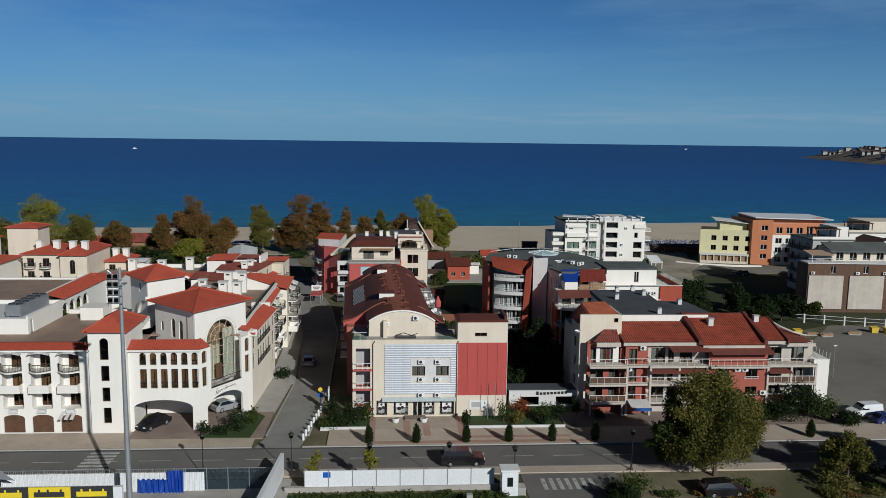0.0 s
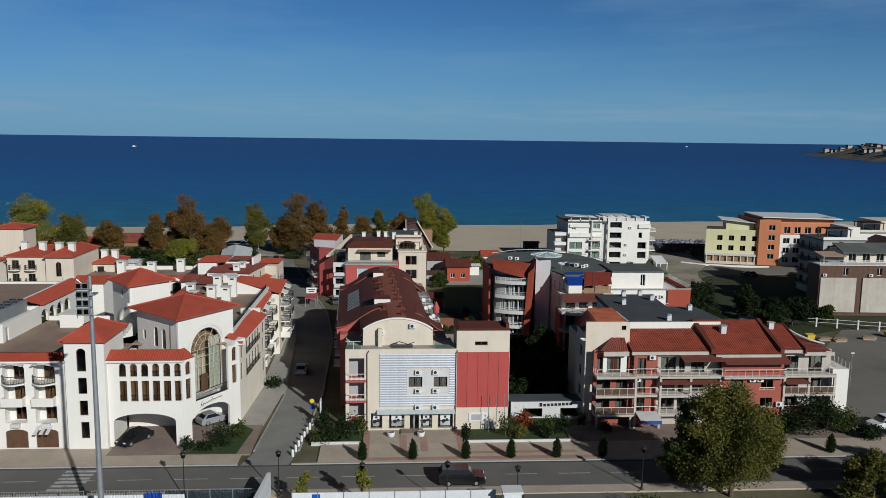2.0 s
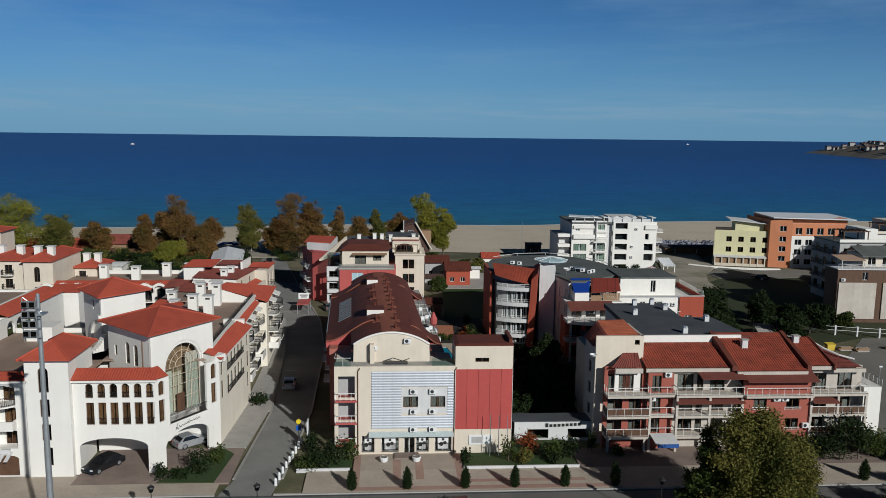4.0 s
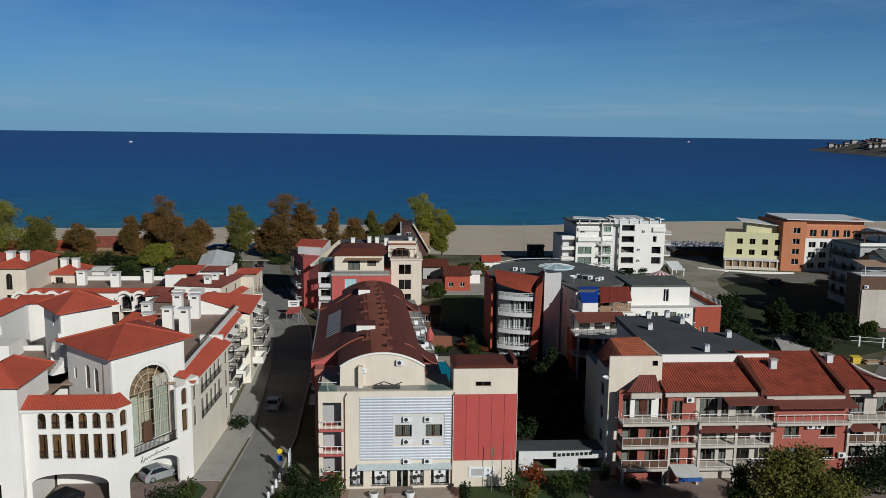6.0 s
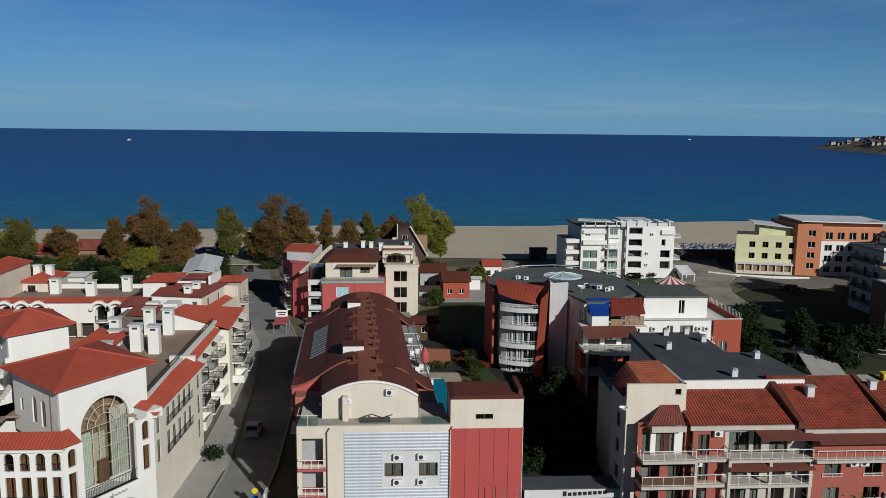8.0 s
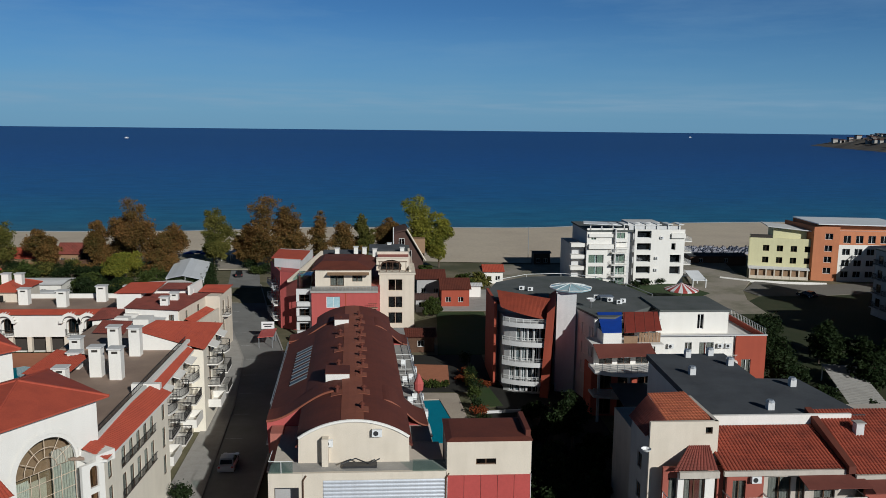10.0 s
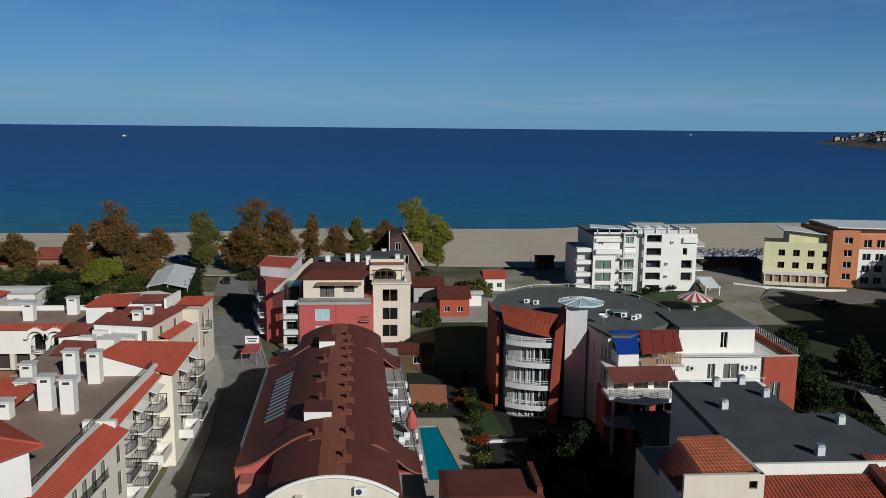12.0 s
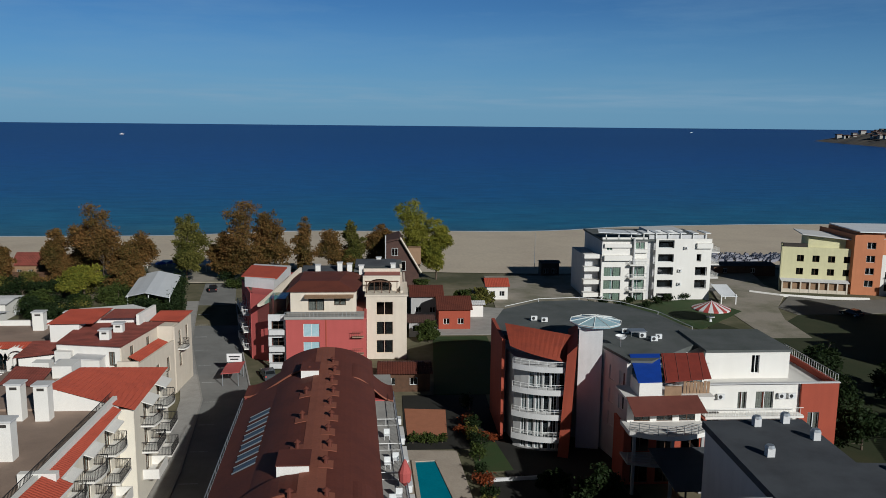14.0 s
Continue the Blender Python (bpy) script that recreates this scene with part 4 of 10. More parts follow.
for c in bays:
    balcony(hotel, lw, c - 1.25, c + 1.3, 8.1, 0.35, 0.75)
    balcony(hotel, lw, c - 1.2, c + 1.25, 5.62, 0.95, 0, solid_front=True, rail="")
    part("planter", Shape().box(c - 0.5, c + 0.5, -0.4, 0, 2.75, 3.2), "palegrey", hotel, m=lw)
    hood = Shape()
    n = 10
    hood.v = [(c - 1.25 + 2.55 * i / n, y, 10.28 + d * math.sin(math.pi * i / n)) for y, d in ((0.02, 0.28), (-0.75, 0.22)) for i in range(n + 1)]
    hood.v += [(x, y, z - 0.07) for x, y, z in hood.v]
    m_ = n + 1
    hood.f = [(i, i + 1, m_ + i + 1, m_ + i)[::-1] for i in range(n)] + [(2 * m_ + i, 2 * m_ + i + 1, 3 * m_ + i + 1, 3 * m_ + i) for i in range(n)] + [(m_ + i, m_ + i + 1, 3 * m_ + i + 1, 3 * m_ + i)[::-1] for i in range(n)]
    part("canopy", hood, "palegrey", hotel, m=lw)
tile_band(hotel, H(*LW0), H(*LW1), 10.75, 11.35, 1.2)
for k in range(3):
    s = Shape().slab([(38.0 - 1.9 + k * 0.68, -1.5, 2.35), (38.0 - 1.5 + k * 0.68, -1.5, 2.35), (38.0 - 1.5 + k * 0.68, 0, 2.95), (38.0 - 1.9 + k * 0.68, 0, 2.95)], 0.04)
    part("awning_stripe", s, "palegrey", hotel, m=lw)
# terrace, and the raised west block with its chillers, tile strip and arcade
part("flat_roof", HS(Shape().box(-78, -33.4, 91.8, 112, 10.2, 10.5)), "terrace", hotel, "brown screed terrace")
part("railing", railing_mesh(38, 0.8, 0.25), None, hotel, m=along(H(-77, 92.2), H(-39, 92.2)) @ Matrix.Translation((0, 0, 10.5)))
wa, wb = (-49.3, 99.4), (-48.7, 127.0)
WL = math.dist(wa, wb)
wah = [(10.6 + 2.5 * i, 12.6 + 2.5 * i, 10.5, 12.3, 0.9) for i in range(4)]
wm = facade(hotel, H(*wa), H(*wb), 0, 12.9, "white", wah + [(0.6, 1.4, 10.5, 12.3, 0)], glazed=False)
part("store_door", Shape().box(0.6, 1.4, 0.15, 0.22, 10.5, 12.3), "grey", hotel, m=wm)
part("wall", HS(Shape().box(-78, -50.6, 99.7, 127, 0, 12.2)), "white", hotel)
facade(hotel, H(-78, 99.3), H(-49.3, 99.3), 10.2, 12.6, "white")
part("flat_roof", HS(Shape().box(-78, -49.6, 99.7, 109.8, 12.2, 12.45)), "palegrey", hotel, "pale flat roof behind a low parapet")
part("flat_roof", HS(Shape().box(-78, -51.4, 110.2, 127, 12.6, 12.9)), "terrace", hotel, "brown screed roof")
part("parapet", HS(Shape().box(-78, -49.4, 109.8, 110.2, 12.2, 12.95)), "white", hotel)
part("parapet", HS(Shape().box(-78, -49.0, 126.8, 127.2, 12.2, 13.2)), "white", hotel)
part("tile_roof", HS(tile_slope((-48.75, 110.0, 13.0), (-48.4, 127.2, 13.0), (-51.5, 127.2, 13.75), (-51.5, 110.0, 13.75), 0.3, 0.45)), "tile", hotel, "strip of red roof tiles")
part("coping", HS(Shape().box(-51.9, -51.5, 110.0, 127, 12.9, 13.8)), "white", hotel)
for i, h_ in enumerate(wah):
    part("planter", Shape().box(h_[0] + 0.1, h_[1] - 0.1, 0.3, 0.9, 10.5, 11.0), LEAF["green"], hotel, "planted trough in the arch", wm)
part("wall", HS(Shape().box(-45.6, -42.4, 107.4, 111.0, 0, 12.3)), "white", hotel)
part("parapet", HS(Shape().box(-48.9, -38.0, 111.8, 112.1, 10.2, 11.1)), "white", hotel)
part("tile_roof", HS(tile_slope((-51.4, 127.6, 12.6), (-46.6, 127.6, 12.6), (-46.6, 131.0, 13.3), (-51.4, 131.0, 13.3), 0.3, 0.45)), "tile", hotel)
part("wall", HS(Shape().box(-51.3, -46.8, 127.8, 134, 0, 12.6)), "white", hotel)

# stair tower
T0, T1 = (-38.3, 90.2), (-33.8, 90.2)
th = [(1.35, 2.4, 9.5, 12.25, 0.5), (1.4, 2.4, 6.8, 8.75, 0), (1.45, 2.4, 4.2, 6.0, 0), (1.5, 2.45, 1.4, 3.4, 0)]
facade(hotel, H(*T0), H(*T1), 0, 13.2, "white", th, bars=0, pane="glass_dark", curtains=0.2)
facade(hotel, H(*T1), H(-33.8, 97), 0, 13.2, "white")
facade(hotel, H(-38.3, 97), H(*T0), 0, 13.2, "white")
facade(hotel, H(-33.8, 97), H(-38.3, 97), 9, 13.2, "white")
s = Shape()
hip_roof(s, [H(-38.3, 90.2), H(-33.8, 90.2), H(-33.8, 97), H(-38.3, 97)], 13.25, 1.5, 0.6)
part("tower_roof", s, "tile", hotel, "red tile hipped roof")
# arcade front between tower and glazed corner
A0, A1 = (-33.8, 90.9), (-25.2, 90.9)
ah = [(1.35 + 1.27 * i, 2.15 + 1.27 * i, 8.6, 10.2, 0.4) for i in range(6)] + [(1.35 + 1.27 * i, 2.2 + 1.27 * i, 5.6, 8.1, 0) for i in range(6)]
am = facade(hotel, H(*A0), H(*A1), 0, 10.5, "white", ah + [(0.5, 7.7, 0, 4.1, 1.0)], glazed=False)
windows(hotel, am, ah, "frame_brown", "glass_brown", 0, 0.2, 0.9)
for z in (5.75, 8.65):
    part("railing", railing_mesh(7.4, 0.6, 0.2), None, hotel, m=am @ Matrix.Translation((1.2, 0.05, z)))
tile_band(hotel, H(-34.0, 90.9), H(-25.0, 90.9), 10.65, 11.5, 1.5)
# deep porch behind the arch
part("porch_wall", HS(Shape().box(-33.7, -27.5, 97.4, 97.7, 0, 4.3)), "white", hotel)
part("porch_ceiling", HS(Shape().prism([(-33.7, 91.3), (-25.3, 91.3), (-21.2, 97.6), (-33.7, 97.6)], 4.3, 4.6)), "palegrey", hotel)
# chamfered corner with entrance arch
C0, C1 = (-25.2, 90.9), (-20.0, 98.9)
CL = math.dist(C0, C1)
ch = [(0.55, 1.35, 8.6, 10.2, 0.4), (0.55, 1.35, 5.6, 8.1, 0), (8.2, 9.0, 8.4, 10.2, 0.4), (8.2, 9.0, 5.5, 7.9, 0)]
cm = facade(hotel, H(*C0), H(*C1), 0, 10.5, "white", ch + [(2.0, 7.5, 5.0, 10.5, 0), (1.3, 7.6, 0, 3.9, 1.4)], glazed=False)
windows(hotel, cm, ch, "frame_brown", "glass_brown", 0, 0.2, 0.9)
part("railing", railing_mesh(5.5, 0.95, 0.16), None, hotel, m=cm @ Matrix.Translation((2.0, 0.1, 5.0)))
part("sill", Shape().box(1.8, 7.7, -0.15, 0.35, 4.8, 5.0), "white", hotel, m=cm)
lt = Shape()
pen = [(2.75 + 0.062 * i, -0.03, 4.18 + 0.0115 * i - 0.00012 * i * i + 0.1 * math.sin(i * 0.95) * (2.0 if i < 9 else 1.0)) for i in range(58)]
lt.tube(pen, 0.032, 4)
lt.bar((2.7, -0.03, 4.0), (3.0, -0.03, 4.75), 0.035).bar((4.55, -0.03, 4.3), (4.75, -0.03, 4.85), 0.03)
part("sign_lettering", lt, "iron", hotel, "dark lettering over the entrance arch", cm)
part("tile_band", tile_slope((-0.1, -0.4, 10.65), (1.7, -0.4, 10.65), (1.7, 1.3, 11.5), (0.6, 1.3, 11.5), 0.3, 0.45), "tile", hotel, m=cm)
# the glazed tower over the corner
d_, p_ = Vector((C1[0] - C0[0], C1[1] - C0[1])).normalized(), None
p_ = Vector((-0.72, 0.694))
q0 = Vector((-26.1, 93.2))
q1, q2, q3 = q0 + d_ * 9.2, q0 + d_ * 9.2 + p_ * 9.4, q0 + p_ * 9.4
TZ = 15.0
tm = facade(hotel, H(*q0), H(*q1), 4.8, TZ, "white", [(1.9, 7.1, 5.0, 13.0, 2.6)], glazed=False)
mul = Shape()
cx, r, zs = 4.5, 2.6, 10.4
for a in range(0, 181, 30):
    ca, sa = math.cos(radians(a)), math.sin(radians(a))
    mul.bar((cx + 1.0 * ca, 0.2, zs + 1.0 * sa), (cx + r * ca, 0.2, zs + r * sa), 0.03)
for rad in (1.0, 1.8):
    arc = [(cx + rad * math.cos(math.pi * i / 12), 0.2, zs + rad * math.sin(math.pi * i / 12)) for i in range(13)]
    mul.tube(arc, 0.03, 4)
for x in (1.95, 3.2, 3.9, 5.1, 5.8, 7.05):
    mul.bar((x, 0.2, 5.0), (x, 0.2, zs), 0.03)
for z in (6.6, 8.2, 9.4, zs):
    mul.bar((1.9, 0.2, z), (7.1, 0.2, z), 0.03)
gw = part("glazing_grid", mul, "frame_tan", hotel, "tan glazing bars of the arched window", tm)
gl = Shape().box(1.9, 7.1, 0.24, 0.26, 5.0, zs)
arc = [(cx + r * math.cos(math.pi * i / 14), zs + r * math.sin(math.pi * i / 14)) for i in range(15)]
gl.add([(x, 0.24, z) for x, z in arc], [tuple(range(15))])
part("pane", gl, "clear_glass", gw)
part("lobby_wall", Shape().box(0.3, 8.7, 1.6, 1.8, 4.8, 14), "wood_pale", hotel, m=tm)
part("screen", Shape().box(2.0, 4.8, 0.7, 0.75, 5.0, 9.6), "frame_tan", hotel, "tan wooden screen behind the glazing", tm)
for c0, c1, zt in ((1.95, 3.15, 10.0), (5.15, 7.05, 11.6)):
    dr = Shape()
    k = 16
    fold = [(c0 + (c1 - c0) * i / k, 0.42 + 0.07 * (i % 2)) for i in range(k + 1)]
    dr.add([(x, y, 5.0) for x, y in fold] + [(x, y, zt) for x, y in fold], [(i, i + 1, k + 2 + i, k + 1 + i) for i in range(k)])
    part("drape", dr, "curtain", hotel, "tall pale drape behind the arched window", tm)
part("door", Shape().box(3.5, 4.6, 0.05, 0.15, 5.0, 7.2), "wood", hotel, "brown wooden balcony door", tm)
trim = Shape()
for i in range(14):
    a0, a1 = math.pi * i / 14, math.pi * (i + 1) / 14
    q = [(cx + rr * math.cos(a), zs + 0.2 + rr * math.sin(a)) for rr, a in ((2.75, a0), (3.05, a0), (3.05, a1), (2.75, a1))]
    trim.add([(x, -0.12, z) for x, z in q] + [(x, 0.0, z) for x, z in q], [(3, 2, 1, 0), (0, 1, 5, 4), (2, 3, 7, 6)])
part("arch_moulding", trim, "white", hotel, m=tm)
sh = Shape().box(7.4, 9.2, -2.0, -0.05, 10.1, 10.95)
part("shoulder_wall", sh, "white", hotel, m=tm)
lm = facade(hotel, H(*q3), H(*q0), 9, TZ, "white", [(3.9, 4.8, 10.7, 13.2, 0.45), (5.7, 6.6, 10.7, 13.2, 0.45), (1.4, 2.0, 11.2, 12.4, 0)] , pane="glass_dark")
facade(hotel, H(*q1), H(*q2), 9, TZ, "white")
facade(hotel, H(*q2), H(*q3), 9, TZ, "white")
s = Shape()
hip_roof(s, [H(*q0), H(*q1), H(*q2), H(*q3)], TZ + 0.05, 1.6, 0.75)
part("tower_roof", s, "tile", hotel, "red tile hipped roof")
co = Shape()
for a, b in ((q0, q1), (q1, q2), (q2, q3), (q3, q0)):
    mm = along(H(*a), H(*b))
    t = Shape().box(-0.3, (b - a).length + 0.3, -0.3, 0, TZ - 0.25, TZ - 0.05).turned(mm)
    co.add(t.v, t.f)
part("cornice", co, "white", hotel)
# right wing along the side street
B0, B1, B2 = (-20.0, 98.9), (-19.2, 114.6), (-19.7, 143.5)
bh = []
for i in range(5):
    bh += [(3.6 + 1.75 * i, 4.5 + 1.75 * i, 8.1, 9.95, 0.4), (3.6 + 1.75 * i, 4.5 + 1.75 * i, 5.2, 7.4, 0)]
bh += [(13.9, 14.7, 8.3, 10.0, 0.4), (13.9, 14.7, 5.4, 7.5, 0), (13.9, 14.7, 2.6, 4.6, 0), (0.7, 1.5, 8.3, 10.0, 0.4), (0.7, 1.5, 5.4, 7.6, 0)]
bm_ = facade(hotel, H(*B0), H(*B1), 0, 10.4, "cream_pale", bh, bars=0, inset=0.04, curtains=0.2)
for z in (5.2, 8.1):
    part("railing", railing_mesh(8.6, 0.8, 0.18), None, hotel, m=bm_ @ Matrix.Translation((3.3, -0.12, z)))
tile_band(hotel, H(-20.0, 98.7), H(-19.2, 114.8), 10.5, 11.4, 1.6)
# recessed run of balconies, then the end block standing forward again
D0, D1 = (-20.6, 114.9), (-20.8, 130.7)
for p0, p1, cols in ((D0, D1, (0.5, 5.6, 10.9)), ((-19.3, 130.75), B2, (2.0, 7.2))):
    dh = [(c + 1.2, c + 2.5, z, z + 2.0, 0) for c in cols for z in (8.0, 5.3, 2.6)]
    dm = facade(hotel, H(*p0), H(*p1), 0, 10.4, "cream_pale", dh, bars=1, inset=0.08, curtains=0.4)
    for k, c in enumerate(cols):
        for z in (8.0, 5.3, 2.6):
            low = z == 2.6 and k % 2 == 0
            balcony(hotel, dm, c, c + 3.4, z - 0.03, 1.55 if z < 8 else 1.3, 0.35 if z > 5.5 else 0.0, solid_front=low, rail="" if low else "iron")
        part("canopy", Shape().slab([(c + 0.4, -1.15, 9.95), (c + 3.2, -1.15, 9.95), (c + 3.2, 0.1, 10.4), (c + 0.4, 0.1, 10.4)], 0.1), "white", hotel, m=dm)
facade(hotel, H(-20.78, 130.7), H(-19.32, 130.7), 0, 10.4, "cream_pale")
tile_band(hotel, H(-20.5, 115.0), H(-20.7, 130.3), 10.5, 11.1, 0.75)
part("wall", HS(Shape().prism([(-35.5, 101), (-20.2, 99.6), (-19.5, 114.5), (-20.95, 114.8), (-21.1, 131.05), (-19.62, 131.05), (-20.0, 143.4), (-36, 143.4)], 0, 10.1)), "white", hotel)
part("flat_roof", HS(Shape().prism([(-36, 99), (-21.6, 99), (-21.2, 131.4), (-36, 131.4)], 10.3, 10.5)), "terrace", hotel, "brown screed roof terrace")
part("parapet", HS(Shape().prism([(-21.5, 100.8), (-21.1, 100.8), (-21.0, 131.5), (-21.4, 131.5)], 10.4, 11.5)), "white", hotel)
part("railing", railing_mesh(30, 0.6, 0.2), None, hotel, m=along(H(-21.5, 101), H(-21.4, 131.2)) @ Matrix.Translation((0, 0, 11.4)))
part("parapet", HS(Shape().box(-22.6, -19.8, 114.3, 114.9, 10.4, 11.6)), "white", hotel)
# raised tile roof at the far end
gab = Shape()
gab.add([(-20.6, 130.3, 10.4), (-26.7, 130.3, 10.4), (-26.7, 130.3, 12.75), (-20.6, 130.3, 10.8), (-20.6, 130.7, 10.4), (-26.7, 130.7, 10.4), (-26.7, 130.7, 12.75), (-20.6, 130.7, 10.8)],
        [(0, 1, 2, 3), (7, 6, 5, 4), (3, 2, 6, 7), (1, 0, 4, 5), (0, 3, 7, 4), (2, 1, 5, 6)])
part("gable_wall", HS(gab), "white", hotel)
part("tile_roof", HS(tile_slope((-19.0, 130.1, 10.55), (-19.5, 143.6, 10.45), (-27.0, 138.6, 12.1), (-26.9, 130.1, 12.9), 0.3, 0.5)), "tile", hotel, "red tile roof slope")
part("ridge_wall", HS(Shape().add([(-27.3, 130.4, 10.4), (-26.9, 130.4, 10.4), (-26.9, 138.8, 10.4), (-27.3, 138.8, 10.4), (-27.3, 130.4, 12.75), (-26.9, 130.4, 12.75), (-26.9, 138.8, 12.0), (-27.3, 138.8, 12.0)],
     [(3, 2, 1, 0), (4, 5, 6, 7), (0, 1, 5, 4), (1, 2, 6, 5), (2, 3, 7, 6), (3, 0, 4, 7)])), "white", hotel)
part("tile_roof", HS(tile_slope((-34.6, 137.0, 10.85), (-30.4, 136.2, 10.85), (-30.2, 139.8, 11.7), (-34.4, 140.6, 11.7), 0.3, 0.5)), "tile_worn", hotel, "small dull red roof slope")
part("roof_box", HS(Shape().box(-30.2, -28.2, 139.4, 142.0, 10.7, 12.0)), "white", hotel)
part("roof_box", HS(Shape().box(-33.4, -31.6, 142.0, 143.3, 10.1, 11.6)), "white", hotel)
part("wall", HS(Shape().box(-36, -28.2, 130.5, 142, 10.1, 10.7)), "terrace", hotel)


def hotel_chimney(x, y, z, h, w=1.5, d=1.2):
    c = part("chimney", HS(Shape().box(x - w / 2, x + w / 2, y - d / 2, y + d / 2, z, z + h)), "white", hotel)
    part("cap", HS(Shape().box(x - w / 2 - 0.15, x + w / 2 + 0.15, y - d / 2 - 0.15, y + d / 2 + 0.15, z + h, z + h + 0.14)), "palegrey", c)
    part("vent", HS(Shape().box(x - w / 4, x + w / 4, y - d / 2 - 0.02, y - d / 2 + 0.02, z + h - 0.45, z + h - 0.2)), "dark", c)


for x, y, h in ((-25.7, 119.6, 3.3), (-28.1, 120.6, 3.2), (-26.4, 128.3, 3.3), (-28.8, 128.4, 3.4), (-31.5, 123.5, 1.8), (-31.0, 118.5, 1.6), (-33.0, 128.0, 2.2)):
    hotel_chimney(x, y, 10.5, h, 1.25, 1.1)
part("tile_roof", HS(tile_slope((-36, 120.5, 10.8), (-31, 118.0, 10.8), (-29.5, 122.5, 12.2), (-34, 125, 12.2), 0.3, 0.5)), "tile", hotel)
# back tower, the highest, with a half arch at its foot
r0, r1, r3 = Vector((-34.9, 103.6)), Vector((-31.0, 108.3)), Vector((-38.8, 108.7))
r2 = r1 + r3 - r0
RH = 17.0
for a, b, hh in ((r0, r1, []), (r1, r2, []), (r2, r3, []), (r3, r0, [(3.4, 3.95, 15.0, 16.3, 0.27)])):
    facade(hotel, H(*a), H(*b), 0, RH, "white", hh, pane="glass_dark", inset=0.2, curtains=0)
bw = along(H(*r3), H(*r0))
but = Shape()
BL = (r0 - r3).length
pts = [(BL, 14.4)] + [(BL - 3.4 * math.cos(math.pi / 2 * i / 10), 10.6 + 3.6 * math.sin(math.pi / 2 * i / 10)) for i in range(10, -1, -1)] + [(BL - 3.75, 10.6)] + [(BL - 3.75 * math.cos(math.pi / 2 * i / 10), 10.6 + 4.1 * math.sin(math.pi / 2 * i / 10)) for i in range(1, 11)]
n = len(pts)
but.add([(x, -0.35, z) for x, z in pts] + [(x, 0, z) for x, z in pts], [tuple(range(n)), tuple(reversed(range(n, 2 * n)))] + [(i, (i + 1) % n, n + (i + 1) % n, n + i)[::-1] for i in range(n)])
part("arch_moulding", but, "white", hotel, m=bw)
foot = Shape()
for i in range(8):
    u0, u1 = i / 8, (i + 1) / 8
    foot.box(-0.2 - 1.6 * (1 - u0) ** 2, 0.0, -0.9, 0.0, 10.5 + 2.0 * u0, 10.5 + 2.0 * u1)
part("buttress", foot, "white", hotel, "flared white buttress foot", along(H(*r0), H(*r1)))
s = Shape()
hip_roof(s, [H(*r0), H(*r1), H(*r2), H(*r3)], RH + 0.05, 1.5, 0.6)
part("tower_roof", s, "tile", hotel, "red tile hipped roof")
# courtyard, and the arcaded range beyond it
part("court_floor", HS(Shape().box(-64, -36.2, 112.2, 163.8, 0.1, 0.6)), "terracotta", hotel)
part("court_pool", HS(Shape().prism([(-58.5, 143), (-46.5, 147), (-46.5, 154), (-52, 156.5), (-58.5, 152)], 0.6, 0.66)), "poolwater", hotel, "turquoise courtyard pool")
ch2 = [(s - 1.0, s + 1.0, 3.3, 5.9, 1.0) for s in (1.4, 4.2, 7.0, 9.8, 20.0, 22.8)]
fm = facade(hotel, H(-68, 165), H(-43.4, 165), 2.9, 6.7, "white", ch2, glazed=False)
windows(hotel, fm, ch2, "frame_brown", "glass_dark", 1, 1.2, 0.6)
for i in range(10):
    part("pier", Shape().box(1.2 + 2.9 * i, 1.9 + 2.9 * i, 0.0, 0.7, 0.4, 2.9), "cream", hotel, m=fm)
for h in ch2:
    balcony(hotel, fm, h[0] - 0.1, h[1] + 0.1, 3.2, 0.2, 0.5)
    tr = Shape()
    for i in range(10):
        a0, a1 = math.pi * i / 10, math.pi * (i + 1) / 10
        q = [((h[0] + h[1]) / 2 + rr * math.cos(a), 5.35 + rr * math.sin(a)) for rr, a in ((1.2, a0), (1.7, a0), (1.7, a1), (1.2, a1))]
        tr.add([(x, -0.95, z) for x, z in q] + [(x, 0.3, z) for x, z in q], [(3, 2, 1, 0), (0, 1, 5, 4), (2, 3, 7, 6)])
    part("arch_hood", tr, "white", hotel, m=fm)
part("wall", HS(Shape().box(-68, -40, 166.6, 178, 0, 6.2)), "white", hotel)
# dark panel set behind the piers to stand in for the passage's shade
part("passage_wall", HS(Shape().box(-67.8, -43.6, 166.2, 166.5, 0.4, 2.9)), "dark", hotel, "arcade passage back panel, dark in place of shade")
part("arcade_ceiling", HS(Shape().box(-67.8, -43.6, 165.3, 166.5, 2.9, 3.1)), "palegrey", hotel)
part("flat_roof", HS(Shape().box(-68.2, -40, 165.4, 178, 6.2, 6.4)), "terrace", hotel)
part("parapet", HS(Shape().box(-62, -40, 178.0, 178.4, 6.0, 7.2)), "white", hotel)
part("tile_band", HS(tile_slope((-68, 164.5, 6.6), (-40, 164.5, 6.6), (-40, 166.2, 7.2), (-68, 166.2, 7.2), 0.3, 0.5)), "tile", hotel)
for x, y, z in ((-58.9, 173.4, 6.4), (-51.9, 171.6, 6.4), (-46.8, 175.6, 6.4)):
    hotel_chimney(x, y, z - 0.2, 2.9, 1.6, 1.3)
